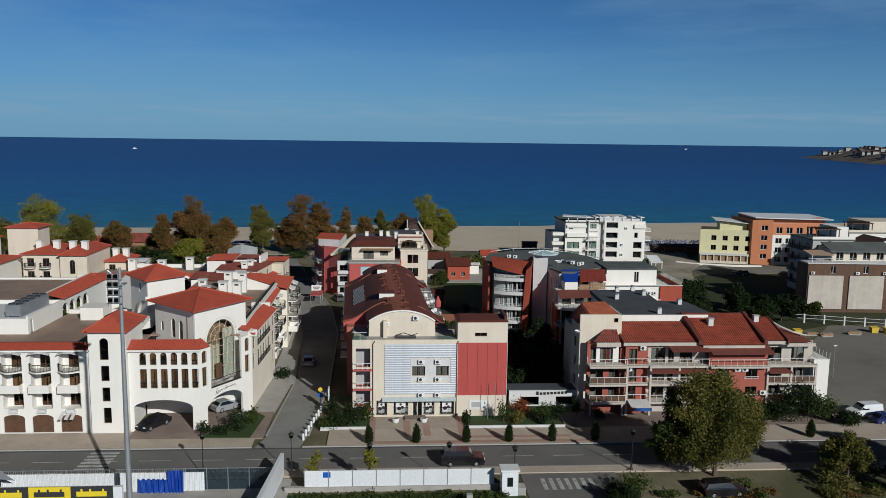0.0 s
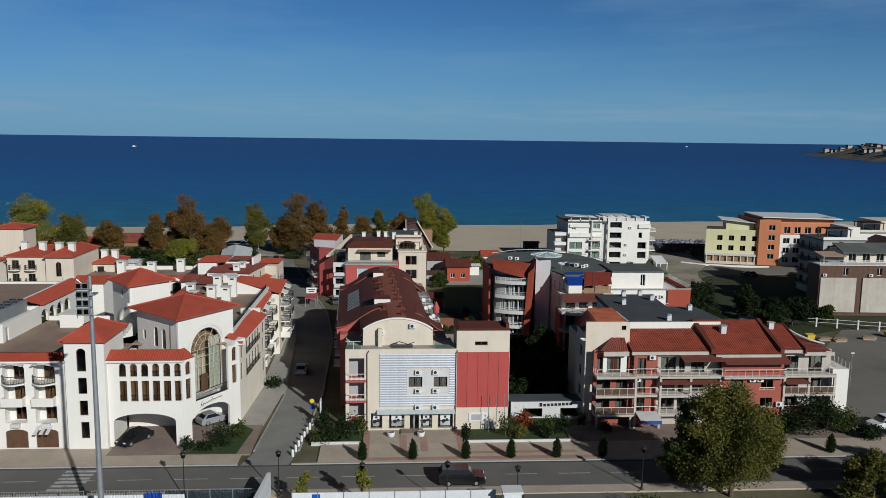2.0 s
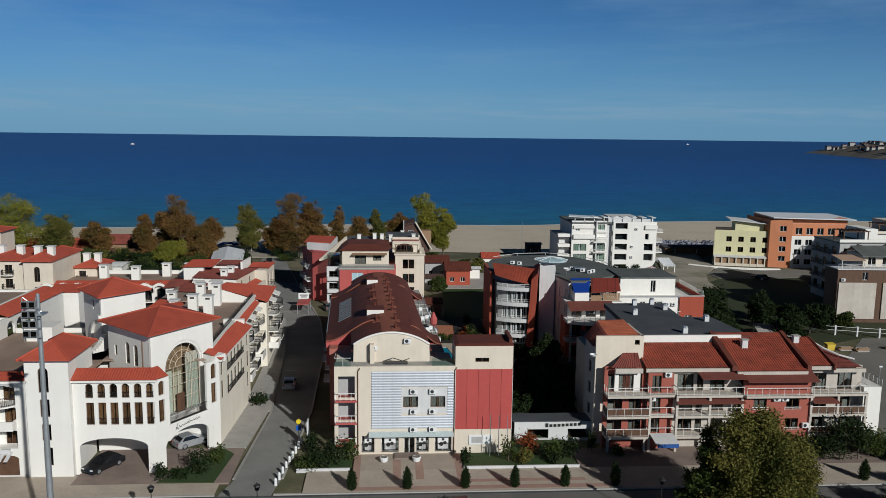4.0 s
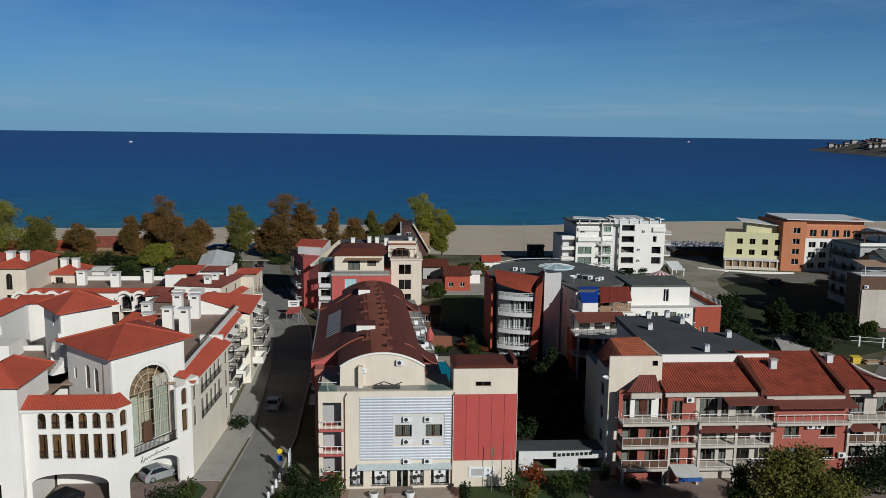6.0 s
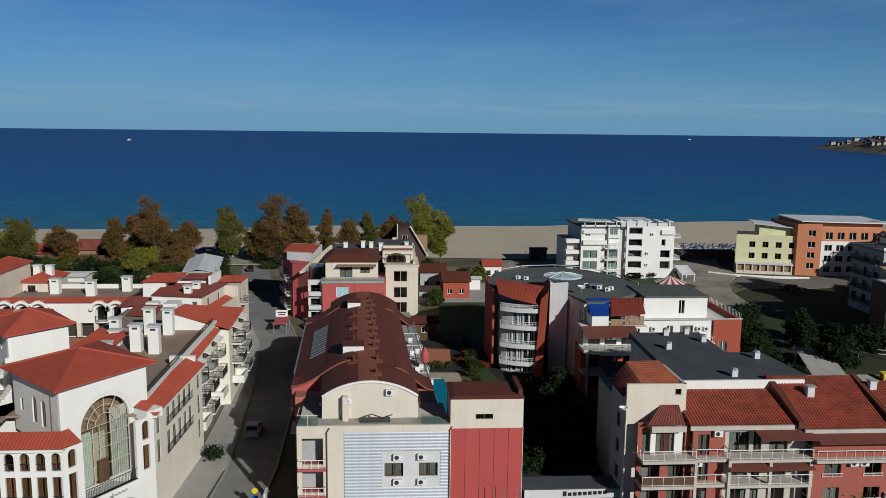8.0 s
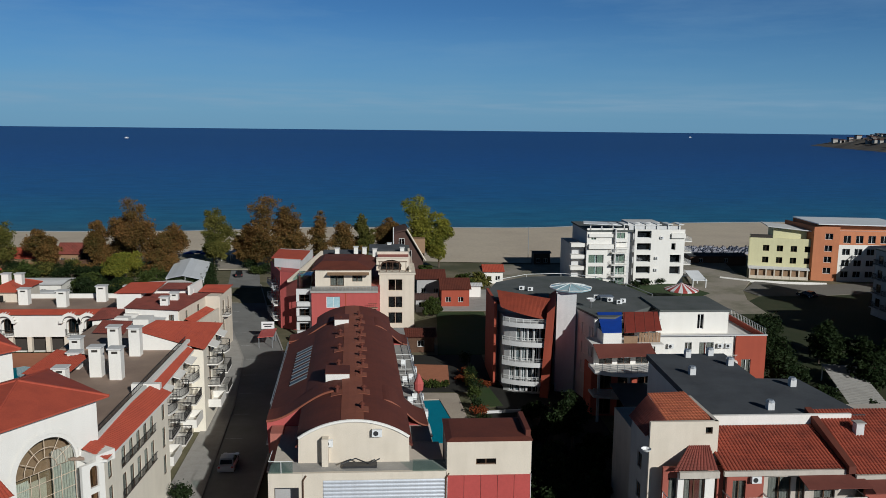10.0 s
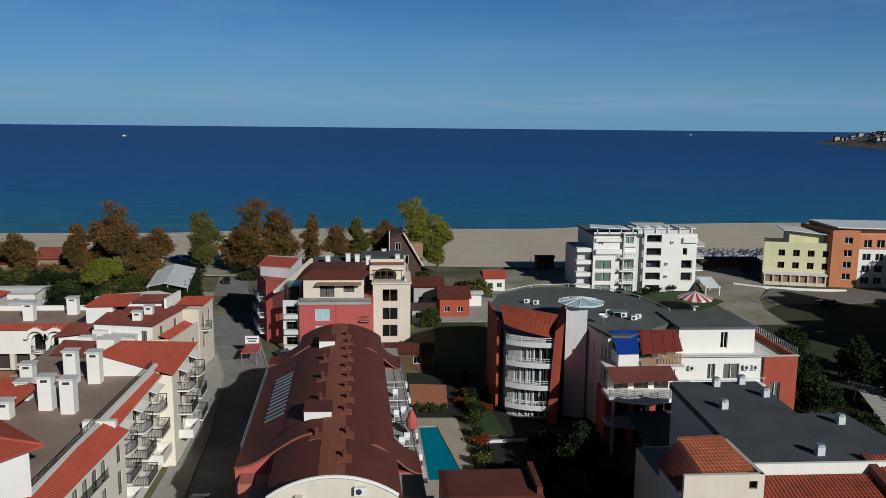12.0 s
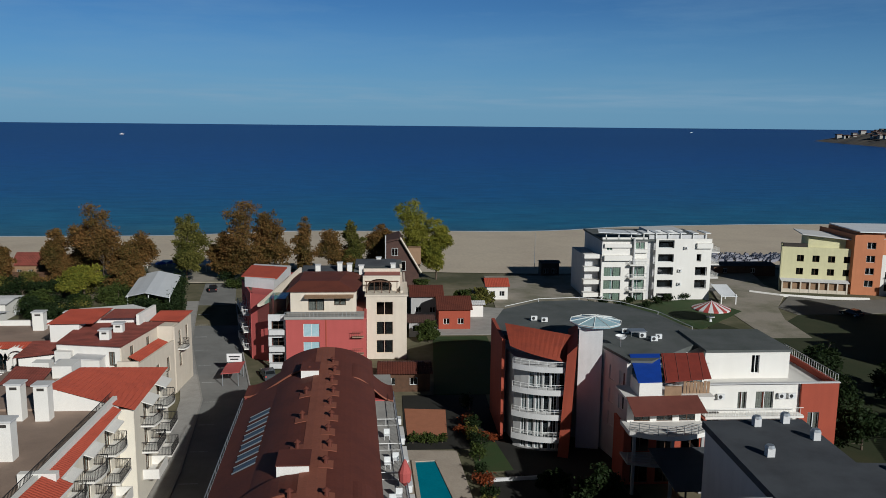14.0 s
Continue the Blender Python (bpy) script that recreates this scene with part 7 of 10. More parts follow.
part("awning", RS(Shape().slab([(33.4, 134.6, 11.1), (38.6, 135.4, 11.2), (39.6, 140.4, 12.5), (34.8, 140.3, 12.5)], 0.06)), "awning_red", rh, "wine-red sloping terrace roof")
part("screen", RS(Shape().box(33.4, 35.2, 134.7, 134.8, 9.6, 10.6)), "wood_pale", rh, "pale reed screen")
for k in range(8):
    part("screen_board", RS(Shape().box(35.6 + 0.36 * k, 35.9 + 0.36 * k, 135.3, 135.36, 9.6, 10.95 - 0.06 * (k % 3))), "wood_pale", rh, "weathered board of the terrace screen")
for k in range(4):
    part("roof_purlin", RS(Shape().bar((33.6 + 1.35 * k, 134.75 + 0.15 * k, 11.13), (35.0 + 1.35 * k, 140.3, 12.47), 0.07)), "awning", rh)
bx = facade(rh, R(40.2, 141.2), R(50.0, 141.2), 6.6, 12.3, "white", [(5.4, 6.3, 9.8, 11.9, 0)], frame="frame_white", pane="glass_dark", curtains=0)
facade(rh, R(50.0, 141.2), R(50.0, 150), 6.6, 12.3, "white")
part("box_roof", RS(Shape().box(40.2, 50.2, 141.0, 150, 12.3, 12.55)), "greyroof", rh)
pw = facade(rh, R(38.6, 137.6), R(49.5, 137.6), 0, 9.9, "white", [(4.0, 5.0, 6.9, 8.9, 0), (6.0, 8.0, 6.9, 8.9, 0)], frame="frame_white", pane="glass", curtains=1.0)
for s_ in (1.6, 8.4, 9.5):
    air_con(rh, pw, s_, 8.2)
part("terrace_floor", RS(Shape().box(38.6, 53.6, 137.9, 150, 9.0, 9.2)), "white", rh)
part("balcony", RS(Shape().box(38.6, 49.5, 136.3, 137.6, 6.3, 6.55)), "white", rh)
part("railing", railing_mesh(10.8, 0.9, 0.3, "rail"), None, rh, m=along(R(38.6, 136.35), R(49.5, 136.35)) @ Matrix.Translation((0, 0, 6.55)))
part("lower_wall", RS(Shape().box(38.6, 49.5, 138.0, 149, 0, 9.0)), "brick_red", rh)
cu = facade(rh, R(49.5, 137.2), R(53.7, 137.2), 0, 9.9, "brick_red", [(0.9, 2.2, 4.4, 6.6, 0)], frame="frame_white")
facade(rh, R(53.7, 137.2), R(53.7, 150), 0, 9.9, "brick_red", rows_of(2.5, 3, 3.3, 1.4, (2.0, 4.8), 1.5))
part("coping", RS(Shape().box(38.6, 53.8, 137.1, 137.5, 9.9, 10.0)), "palegrey", rh)
part("railing", railing_mesh(12, 0.9, 0.5, "rail"), None, rh, m=along(R(53.6, 137.4), R(53.6, 149.5)) @ Matrix.Translation((0, 0, 9.9)))

# the white beach hotel
wb, W, WS = building("beach_hotel", "white five-storey hotel with balconies on the beach", 61, 230)
wb.location = (61.1, 222.5, 0)
m1 = facade(wb, W(49.8, 229), W(59.6, 229), -2, 13.4, "white", rows_of(0.5, 1, 1, 3.7, (-0.6, 2.2, 5.0), 2.0) + rows_of(6.2, 1, 1, 3.2, (-0.6, 2.2, 5.0), 2.0) + [(7.2, 9.2, 10.9, 12.4, 0), (1.0, 2.2, 10.6, 11.3, 0)], pane="glass_green", frame="frame_white")
m2 = facade(wb, W(61.2, 228.4), W(73.4, 228.4), -2, 13.2, "white", rows_of(0.6, 1, 1, 3.4, (-0.3, 2.6, 5.4, 8.2, 11.2), 1.7) + rows_of(8.8, 1, 1, 2.6, (2.4, 5.2), 1.9) + [(9.0, 10.0, 8.3, 9.9, 0)], pane="glass_dark", frame="frame_white", curtains=0.1, inset=0.6, bars=0)
part("stair_glazing", WS(Shape().box(59.6, 61.2, 230, 230.1, -2, 12)), "glass_dark", wb)
part("body", WS(Shape().box(50.2, 73, 229.8, 246, -2, 12.6)), "palegrey", wb)
part("side_wing", WS(Shape().box(46.8, 49.8, 231.5, 244, -2, 9.0)), "palegrey", wb)
for z in (0.6, 3.4, 6.2, 9.0):
    part("balcony", WS(Shape().box(46.2, 49.8, 229.6, 231.5, z - 0.2, z + 0.7)), "white", wb)
for z in (2.0, 4.8, 7.7):
    b_ = part("balcony", WS(Shape().box(55.6, 59.4, 227.6, 229, z - 0.2, z)), "white", wb)
    part("railing", railing_mesh(3.7, 0.9, 0.3, "rail", 1.3), None, b_, m=Matrix.Translation((*W(55.65, 229), z)))
for z in (2.0, 4.8, 7.7, 10.4):
    b_ = part("balcony", WS(Shape().box(73.4, 75.2, 228.4, 236, z - 0.2, z)), "white", wb)
    part("railing", railing_mesh(7.4, 0.9, 0.3, "rail"), None, b_, m=along(W(75.1, 228.5), W(75.1, 236)) @ Matrix.Translation((0, 0, z)))
lat = Shape()
lrg = random.Random(31)
for i in range(16):
    px, pz = 0.9 + 3.6 * lrg.random(), 0.0
    way = [(px, -0.25, pz)]
    while pz < 5.0 + 3.0 * lrg.random():
        px, pz = min(4.8, max(0.6, px + lrg.uniform(-0.9, 0.9))), pz + lrg.uniform(0.5, 1.3)
        way.append((px, -0.25 - 0.3 * lrg.random(), pz))
    lat.tube(way, 0.05)
part("lattice", lat, "rail", wb, "bare pale climbing stems on the wall")
for x0, x1, y0, z0, z1 in ((50.2, 56.3, 228.3, 8.5, 9.6), (56.7, 59.6, 227.9, 7.6, 8.9), (50.2, 56.0, 228.5, 11.3, 12.1), (56.7, 59.6, 228.4, 10.2, 10.9), (70.0, 73.4, 227.8, 11.2, 12.3)):
    part("parapet", WS(Shape().box(x0, x1, y0, 228.994, z0, z1)), "white", wb)
part("fin", WS(Shape().box(56.36, 56.64, 228.0, 228.994, -2, 13.3)), "palegrey", wb)
for s_, z in ((3.9, 3.2), (3.9, 6.1), (5.0, 11.0)):
    air_con(wb, m2, s_ + 1.1, z)
part("roof_terrace", WS(Shape().box(49.8, 73.4, 228.8, 246, 12.6, 13.0)), "greyroof", wb)
for i in range(9):
    part("pergola_beam", WS(Shape().box(50.4 + i * 2.7, 51.6 + i * 2.7, 228.8, 233.5, 14.2, 14.4)), "rail", wb)
    part("pergola_post", WS(Shape().box(50.5 + i * 2.7, 50.7 + i * 2.7, 229.0, 229.2, 13.0, 14.2)), "rail", wb)
part("canopy", WS(Shape().slab([(48.6, 228.0, 14.7), (58, 228.6, 14.2), (58, 234, 14.2), (50, 234, 14.6)], 0.12)), "sheet", wb, "white slanted roof canopy")
part("terrace_wall", WS(Shape().box(60, 72.6, 229.4, 229.7, 13.0, 13.9)), "palegrey", wb)
part("penthouse", WS(Shape().box(62, 70, 237, 243, 13.0, 13.9)), "palegrey", wb)
part("porch_roof", WS(Shape().slab([(74, 223.5, 1.8), (77.4, 223.2, 1.8), (77.4, 229, 3.2), (74, 229, 3.2)], 0.1)), "sheet", wb, "white tent-like porch roof")
for x, y in ((74.2, 223.8), (77.2, 223.5), (77.2, 228.8)):
    part("porch_post", WS(Shape().box(x - 0.1, x + 0.1, y - 0.1, y + 0.1, -1, 2.2)), "rail", wb)

# yellow and orange houses by the beach
yh, Y, YS = building("yellow_house", "pale yellow four-storey house with a sloping top floor", 100, 232)
ya, yb = (94.2, 231.3), (108.0, 227.5)
ym = facade(yh, Y(*ya), Y(*yb), -1, 9.9, "yellow", rows_of(3.4, 4, 3.3, 1.5, (3.6, 6.6), 1.5), frame="frame_brown", pane="glass_dark", curtains=0.1)
part("ground_screen", Shape().box(0.3, 14, -1.2, -1.1, -0.4, 2.2), "wood_pale", yh, "brown glazed ground-floor veranda", ym)
for i in range(8):
    part("veranda_post", Shape().box(0.2 + i * 1.95, 0.5 + i * 1.95, -1.7, -1.4, -0.4, 2.3), "cream", yh, m=ym)
part("veranda_sill", Shape().box(0.2, 14.2, -1.65, -1.45, -0.4, 0.5), "cream", yh, m=ym)
part("veranda_roof", Shape().slab([(0, -1.8, 2.3), (14.5, -1.8, 2.3), (14.5, 0, 2.7), (0, 0, 2.7)], 0.1), "palegrey", yh, m=ym)
facade(yh, Y(97.4, 238), Y(*ya), -1, 9.9, "yellow")
part("body", YS(Shape().prism([(95.0, 231.7), (107.6, 228.2), (110.4, 236.5), (98.0, 238)], -1, 9.6)), "yellow", yh)
part("top_floor", YS(Shape().prism([(100.3, 231.2), (108, 229.2), (110, 236.5), (102, 237.5)], 9.6, 12.2)), "yellow", yh)
part("roof", YS(Shape().slab([(98.4, 230.5, 12.9), (109.0, 227.4, 12.0), (111, 237, 12.2), (100.6, 239, 13.0)], 0.2)), "palegrey", yh, "thin sloping grey roof")
part("planter", Shape().box(0.4, 5.4, 0.1, 0.9, 9.9, 10.7), "dark", yh, "dark planted roof edge", ym)
oh, O, OS = building("orange_house", "orange and white five-storey house with a flat white roof", 118, 230)
oa, ob_, oc = (108.4, 226.4), (114.0, 224.6), (130.0, 223.0)
facade(oh, O(107.6, 240), O(*oa), -1, 13.4, "orange")
facade(oh, O(*oa), O(*ob_), -1, 13.4, "orange", rows_of(2.6, 1, 1, 1.8, (1.6, 4.4, 7.2, 10.2), 1.5), frame="frame_white", pane="glass_dark", curtains=0.1)
om = facade(oh, O(*ob_), O(*oc), -1, 9.0, "white", rows_of(0.9, 5, 3.0, 1.9, (0.8, 3.6, 6.4), 1.6), frame="frame_white", pane="glass_dark", curtains=0.2)
facade(oh, O(*ob_), O(*oc), 9.0, 12.4, "orange", rows_of(1.0, 5, 3.0, 1.8, (9.4,), 1.9), frame="frame_white", pane="glass_dark", curtains=0.2)
part("body", OS(Shape().prism([(108.6, 226.8), (114.2, 225.0), (130, 223.4), (131, 240), (108.2, 240)], -1, 12.3)), "palegrey", oh)
part("roof", OS(Shape().slab([(108.6, 225.0, 14.2), (131.5, 222.4, 13.9), (132, 238, 14.1), (108.6, 238, 14.5)], 0.22)), "sheet", oh, "thin white flat roof")
part("top_wall", OS(Shape().prism([(109.2, 227.4), (130, 224.4), (130, 238), (109.2, 239)], 12.3, 14.0)), "orange", oh)

# terraced houses on the right, the nearest with two bare white panels
ph, PP, PS = building("terraced_house", "brown house end with two large bare white wall panels", 98, 160)
pa_, pb_ = (89.7, 158.6), (108.6, 157.6)
pmm = facade(ph, PP(*pa_), PP(*pb_), 0.0, 10.8, "wood", [(5.0, 6.1, 8.7, 10.3, 0), (12.2, 13.3, 8.7, 10.3, 0)], frame="frame_white", pane="glass_dark", curtains=0.5)
for s0 in (0.25, 9.2):
    part("wall_panel", Shape().box(s0, s0 + 7.6, -0.25, -0.02, 0.8, 8.2), "cream_dull", ph, "large bare pale wall panel", pmm)
facade(ph, PP(89.8, 163.5), PP(*pa_), 0, 10.8, "wood")
part("body", PS(Shape().prism([(90.1, 159.1), (108.4, 158.1), (109, 168), (97, 168), (97, 163.4), (90.2, 163.4)], 0, 10.6)), "grey", ph)
part("terrace", PS(Shape().prism([(89.5, 158.4), (108.8, 157.3), (109.2, 168.2), (96.8, 168.2), (96.8, 163.7), (89.6, 163.7)], 10.8, 11.0)), "palegrey", ph)
part("railing", railing_mesh(18.6, 0.9, 0.8, "rail"), None, ph, m=pmm @ Matrix.Translation((0.1, 0.2, 11.0)))
pu = facade(ph, PP(96.5, 161.5), PP(109, 160.8), 11.0, 13.4, "cream", rows_of(1.0, 4, 3.0, 1.6, (11.1,), 2.0), frame="frame_white", pane="glass_dark")
part("upper_floor", PS(Shape().prism([(96.8, 162), (109, 161.3), (110, 168), (96.8, 168)], 11.0, 13.3)), "cream", ph)
part("upper_roof", PS(Shape().slab([(95.6, 160.4, 13.3), (110, 159.6, 13.3), (110.5, 165, 14.8), (95.6, 165, 14.8)], 0.25)), "greyroof", ph)
part("awning", PS(Shape().slab([(90.5, 159.0, 12.6), (95.5, 158.8, 12.6), (95.5, 163, 13.2), (90.5, 163, 13.2)], 0.06)), "awning_tan", ph, "faded awning over the roof terrace")
for x in (90.6, 95.3):
    part("post", PS(Shape().box(x, x + 0.1, 159.0, 159.1, 11.0, 12.6)), "rail", ph)
for s_ in (0.6, 10.4, 16.4):
    air_con(ph, pmm, s_, 8.5)
for i in range(8):
    part("fence_post", PS(Shape().box(84 + i * 3.6, 84.3 + i * 3.6, 148.4 - i * 1.2, 148.7 - i * 1.2, 0, 1.9)), "palegrey", ph)
fl = Shape().tube([(80, 149.8, 1.7), (112, 139, 1.7)], 0.04).tube([(80, 149.8, 1.0), (112, 139, 1.0)], 0.04)
part("fence_rail", PS(fl), "rail", ph)


def terrace_house(label, x0, x1, y0, y1, h, ridge, wall, upper):
    """One stepped house of the terrace: windows on its end and its shaded flank, a gabled roof, a roof terrace."""
    b, A, V = building("stepped_house", label, (x0 + x1) / 2, (y0 + y1) / 2)
    n = max(1, int((x1 - x0) / 3.4))
    zs = [z for z in (2.0, 4.9, 7.8, 10.7) if z + 2.2 < h]
    m = facade(b, A(x0, y0), A(x1, y0), 0, h, wall, rows_of(1.0, n, 3.3, 1.7, zs, 1.6), frame="frame_white", pane="glass_dark")
    k = max(1, int((y1 - y0) / 3.6))
    mw = facade(b, A(x0, y1), A(x0, y0), 0, h, wall, rows_of(1.0, k, 3.5, 1.6, zs, 1.7), frame="frame_brown", pane="glass_dark", curtains=0.3)
    part("body", V(Shape().box(x0 + 0.35, x1, y0 + 0.35, y1, 0, h - 0.05)), wall, b)
    for i in range(n):
        for z in zs[1:]:
            balcony(b, m, 0.6 + 3.3 * i, 3.1 + 3.3 * i, z - 0.1, 1.0, 0, rail="", slab="cream", solid_front=True)
    for i in range(k):
        for z in zs:
            balcony(b, mw, 0.6 + 3.5 * i, 3.0 + 3.5 * i, z - 0.1, 0.9, 0, rail="iron", slab="grey")
    if ridge:
        xm = (x0 + x1) / 2
        for sg, xe in ((1, x0 - 0.4), (-1, x1 + 0.4)):
            q = [(xe, y0 - 0.5, h), (xm, y0 - 0.5, ridge), (xm, y1, ridge), (xe, y1, h)]
            part("roof", V(Shape().slab(q if sg > 0 else q[::-1], 0.25)), "shingle", b, "dark brown roof slope")
            part("verge", V(Shape().bar((xe, y0 - 0.55, h - 0.05), (xm, y0 - 0.55, ridge - 0.05), 0.16)), "palegrey", b)
        g = Shape().add([(x0, y0, h), (x1, y0, h), (xm, y0, ridge - 0.3), (x0, y0 + 0.3, h), (x1, y0 + 0.3, h), (xm, y0 + 0.3, ridge - 0.3)], [(0, 1, 2), (5, 4, 3), (1, 4, 5, 2), (0, 2, 5, 3)])
        part("gable", V(g), upper, b)
    else:
        part("flat_roof", V(Shape().box(x0 - 0.2, x1 + 0.2, y0 - 0.2, y1, h, h + 0.25)), "greyroof", b)
        part("parapet", V(Shape().box(x0 - 0.2, x1, y0 - 0.2, y0, h + 0.25, h + 0.9)), upper, b)
        px = x0 + 1.0
        pg = part("pergola", V(Shape().box(px - 0.3, px + 6.2, y0 + 0.5, y0 + 0.7, h + 2.5, h + 2.7)), "wood", b, "dark wooden roof-terrace pergola")
        part("beam", V(Shape().box(px - 0.3, px + 6.2, y0 + 4.5, y0 + 4.7, h + 2.5, h + 2.7)), "wood", pg)
        for i in range(7):
            part("slat", V(Shape().box(px + i * 0.9, px + 0.15 + i * 0.9, y0 + 0.2, y0 + 5.0, h + 2.7, h + 2.85)), "wood", pg)
        for u in (0.0, 5.7):
            for w in (0.5, 4.5):
                part("post", V(Shape().box(px + u, px + u + 0.2, y0 + w, y0 + w + 0.2, h + 0.25, h + 2.5)), "wood", pg)
        part("roof_room", V(Shape().box(x0 + 7.5, x1, y0 + 3, y1, h + 0.25, h + 2.9)), upper, b)
    return b


terrace_house("cream stepped house with a dark gabled roof", 100.0, 109.0, 169, 177, 10.6, 13.4, "cream", "cream")
terrace_house("grey stepped house with a roof-terrace pergola", 101.0, 111.5, 178, 189, 13.4, 0, "grey", "white")
terrace_house("cream stepped house with two roof slopes", 110.0, 119.6, 170, 180, 12.4, 14.8, "cream", "white")
terrace_house("white stepped house with balconies and flat roof", 125.0, 148.0, 203, 217, 12.2, 0, "white", "cream")
terrace_house("cream stepped house with stacked balconies", 120.6, 134.0, 168, 182, 13.0, 16.0, "cream", "cream")

# red and cream hotel behind the vaulted roof
kh, K, KS = building("red_hotel", "red and cream hotel with brown roofs and stacked balconies", -3, 178)
km = facade(kh, K(-10.6, 174), K(0.9, 174), 0, 8.2, "red", [(2.6, 5.0, z, z + 2.0, 0) for z in (0.2, 2.6, 5.4)], frame="frame_white", pane="dome_glass", curtains=0.0)
part("seam", Shape().box(5.9, 6.05, -0.06, 0, 0, 8.2), "brick_red", kh, m=km)
for z in (0.3, 2.9, 5.5):
    part("balcony", Shape().box(9.9, 11.6, -0.9, 0.2, z - 0.1, z), "awning_tan", kh, m=km)
    part("railing", railing_mesh(1.6, 0.8, 0.3, "wood"), None, kh, m=km @ Matrix.Translation((9.9, -0.85, z)))
part("body", KS(Shape().prism([(-10.4, 174.3), (0.9, 174.3), (0.9, 180.4), (7.5, 180.4), (7.5, 200), (-11, 200)], 0, 8.0)), "pink", kh)
part("terrace_edge", KS(Shape().box(-10.8, 1.0, 173.8, 177.2, 8.1, 8.5)), "concrete", kh)
part("railing", railing_mesh(11.6, 0.7, 0.6, "galv"), None, kh, m=along(K(-10.7, 173.9), K(0.9, 173.9)) @ Matrix.Translation((0, 0, 8.5)))
km2 = facade(kh, K(-10.2, 177), K(-0.2, 177), 8.4, 11.7, "cream", [(2.7, 5.1, 8.7, 10.9, 0), (6.6, 8.4, 9.5, 10.9, 0)], frame="frame_brown", curtains=0.9)
part("canopy", Shape().slab([(2.2, -1.3, 10.95), (9.6, -1.3, 10.95), (9.6, 0, 11.2), (2.2, 0, 11.2)], 0.08), "wood_pale", kh, m=km2)
kr = Shape()
kr.add([(-10.8, 176.6, 11.7), (-0.2, 176.6, 11.7), (1.5, 190, 11.7), (-11, 190, 11.7), (-9.2, 180, 12.7), (-3.0, 180, 12.7), (-2, 188, 12.7), (-9.2, 188, 12.7)],
       [(0, 1, 5, 4), (1, 2, 6, 5), (2, 3, 7, 6), (3, 0, 4, 7), (4, 5, 6, 7), (3, 2, 1, 0)])
part("roof", KS(kr), "brownroof", kh, "brown hipped roof")
part("body", KS(Shape().box(-10.0, -0.4, 177.4, 190, 8.0, 11.7)), "cream", kh)
kc = facade(kh, K(1.2, 180), K(7.6, 180), 0, 10.2, "cream", [(1.6, 4.2, z, z + 2.1, 0) for z in (1.0, 4.0, 7.2)], frame="frame_tan", pane="glass_dark", curtains=0.3)
facade(kh, K(7.6, 180), K(7.6, 200), 0, 10.2, "cream", rows_of(3, 4, 4.2, 1.4, (1.5, 4.4, 7.3), 1.5))
part("side", KS(Shape().box(0.9, 1.3, 174.2, 181, 0, 8.2)), "red", kh)
part("terrace_edge", KS(Shape().box(1.0, 7.8, 179.8, 190, 10.2, 10.5)), "cream", kh)
kp = facade(kh, K(0.6, 183), K(6.6, 183), 10.4, 12.7, "cream", [(0.8, 4.6, 10.5, 12.4, 1.0)], frame="frame_brown", pane="glass_dark")
part("pergola", Shape().tube([(0.8 + 1.9 - 1.9 * math.cos(math.pi * i / 8), -0.9, 11.2 + 1.1 * math.sin(math.pi * i / 8)) for i in range(9)], 0.08), "wood", kh, m=kp)
part("body", KS(Shape().box(0.8, 6.6, 183.4, 198, 10.3, 12.7)), "pink", kh)
part("roof", KS(Shape().slab([(-1.0, 188.2, 12.8), (7.0, 188.2, 12.8), (7.0, 198, 12.9), (-1.0, 198, 12.9)], 0.25)), "greyroof", kh)
part("parapet", KS(Shape().box(0.6, 6.7, 182.9, 183.3, 12.7, 12.9)), "cream", kh)
part("parapet", KS(Shape().box(0.6, 6.7, 187.6, 188.0, 12.6, 13.2)), "cream", kh)
for k in range(5):
    part("pergola_post", KS(Shape().box(1.2 + 1.2 * k, 1.32 + 1.2 * k, 181.0, 181.12, 10.5, 12.3)), "wood", kh)
part("pergola_beam", KS(Shape().box(1.0, 6.3, 180.96, 181.14, 12.3, 12.45)), "wood", kh)
part("raking_wall", KS(Shape().add([(6.6, 181, 10.4), (7.0, 181, 10.4), (7.0, 192, 10.4), (6.6, 192, 10.4), (6.6, 181, 10.9), (7.0, 181, 10.9), (7.0, 192, 13.2), (6.6, 192, 13.2)], [(3, 2, 1, 0), (4, 5, 6, 7), (0, 1, 5, 4), (1, 2, 6, 5), (2, 3, 7, 6), (3, 0, 4, 7)])), "cream", kh)
# column of grey balconies, and the red wing to the west
kb = facade(kh, K(-13.4, 175.4), K(-10.6, 175.4), 0, 8.5, "palegrey", [(0.5, 2.3, z, z + 1.7, 0) for z in (0.6, 3.2, 5.8)], pane="glass_dark", inset=0.9)
for z in (0.5, 3.1, 5.7):
    part("balcony", Shape().box(0.2, 2.7, -0.9, 0, z - 0.15, z + 0.6), "palegrey", kh, m=kb)
part("upper_glass", KS(Shape().box(-13.2, -10.7, 175.6, 180, 8.5, 10.9)), "glass_green", kh)
part("raking_wall", KS(Shape().add([(-15.0, 176, 9.6), (-14.6, 176, 9.6), (-9.8, 190, 9.6), (-10.2, 190, 9.6), (-15.0, 176, 10.0), (-14.6, 176, 10.0), (-9.8, 190, 13.0), (-10.2, 190, 13.0)], [(3, 2, 1, 0), (4, 5, 6, 7), (0, 1, 5, 4), (1, 2, 6, 5), (2, 3, 7, 6), (3, 0, 4, 7)])), "cream", kh)
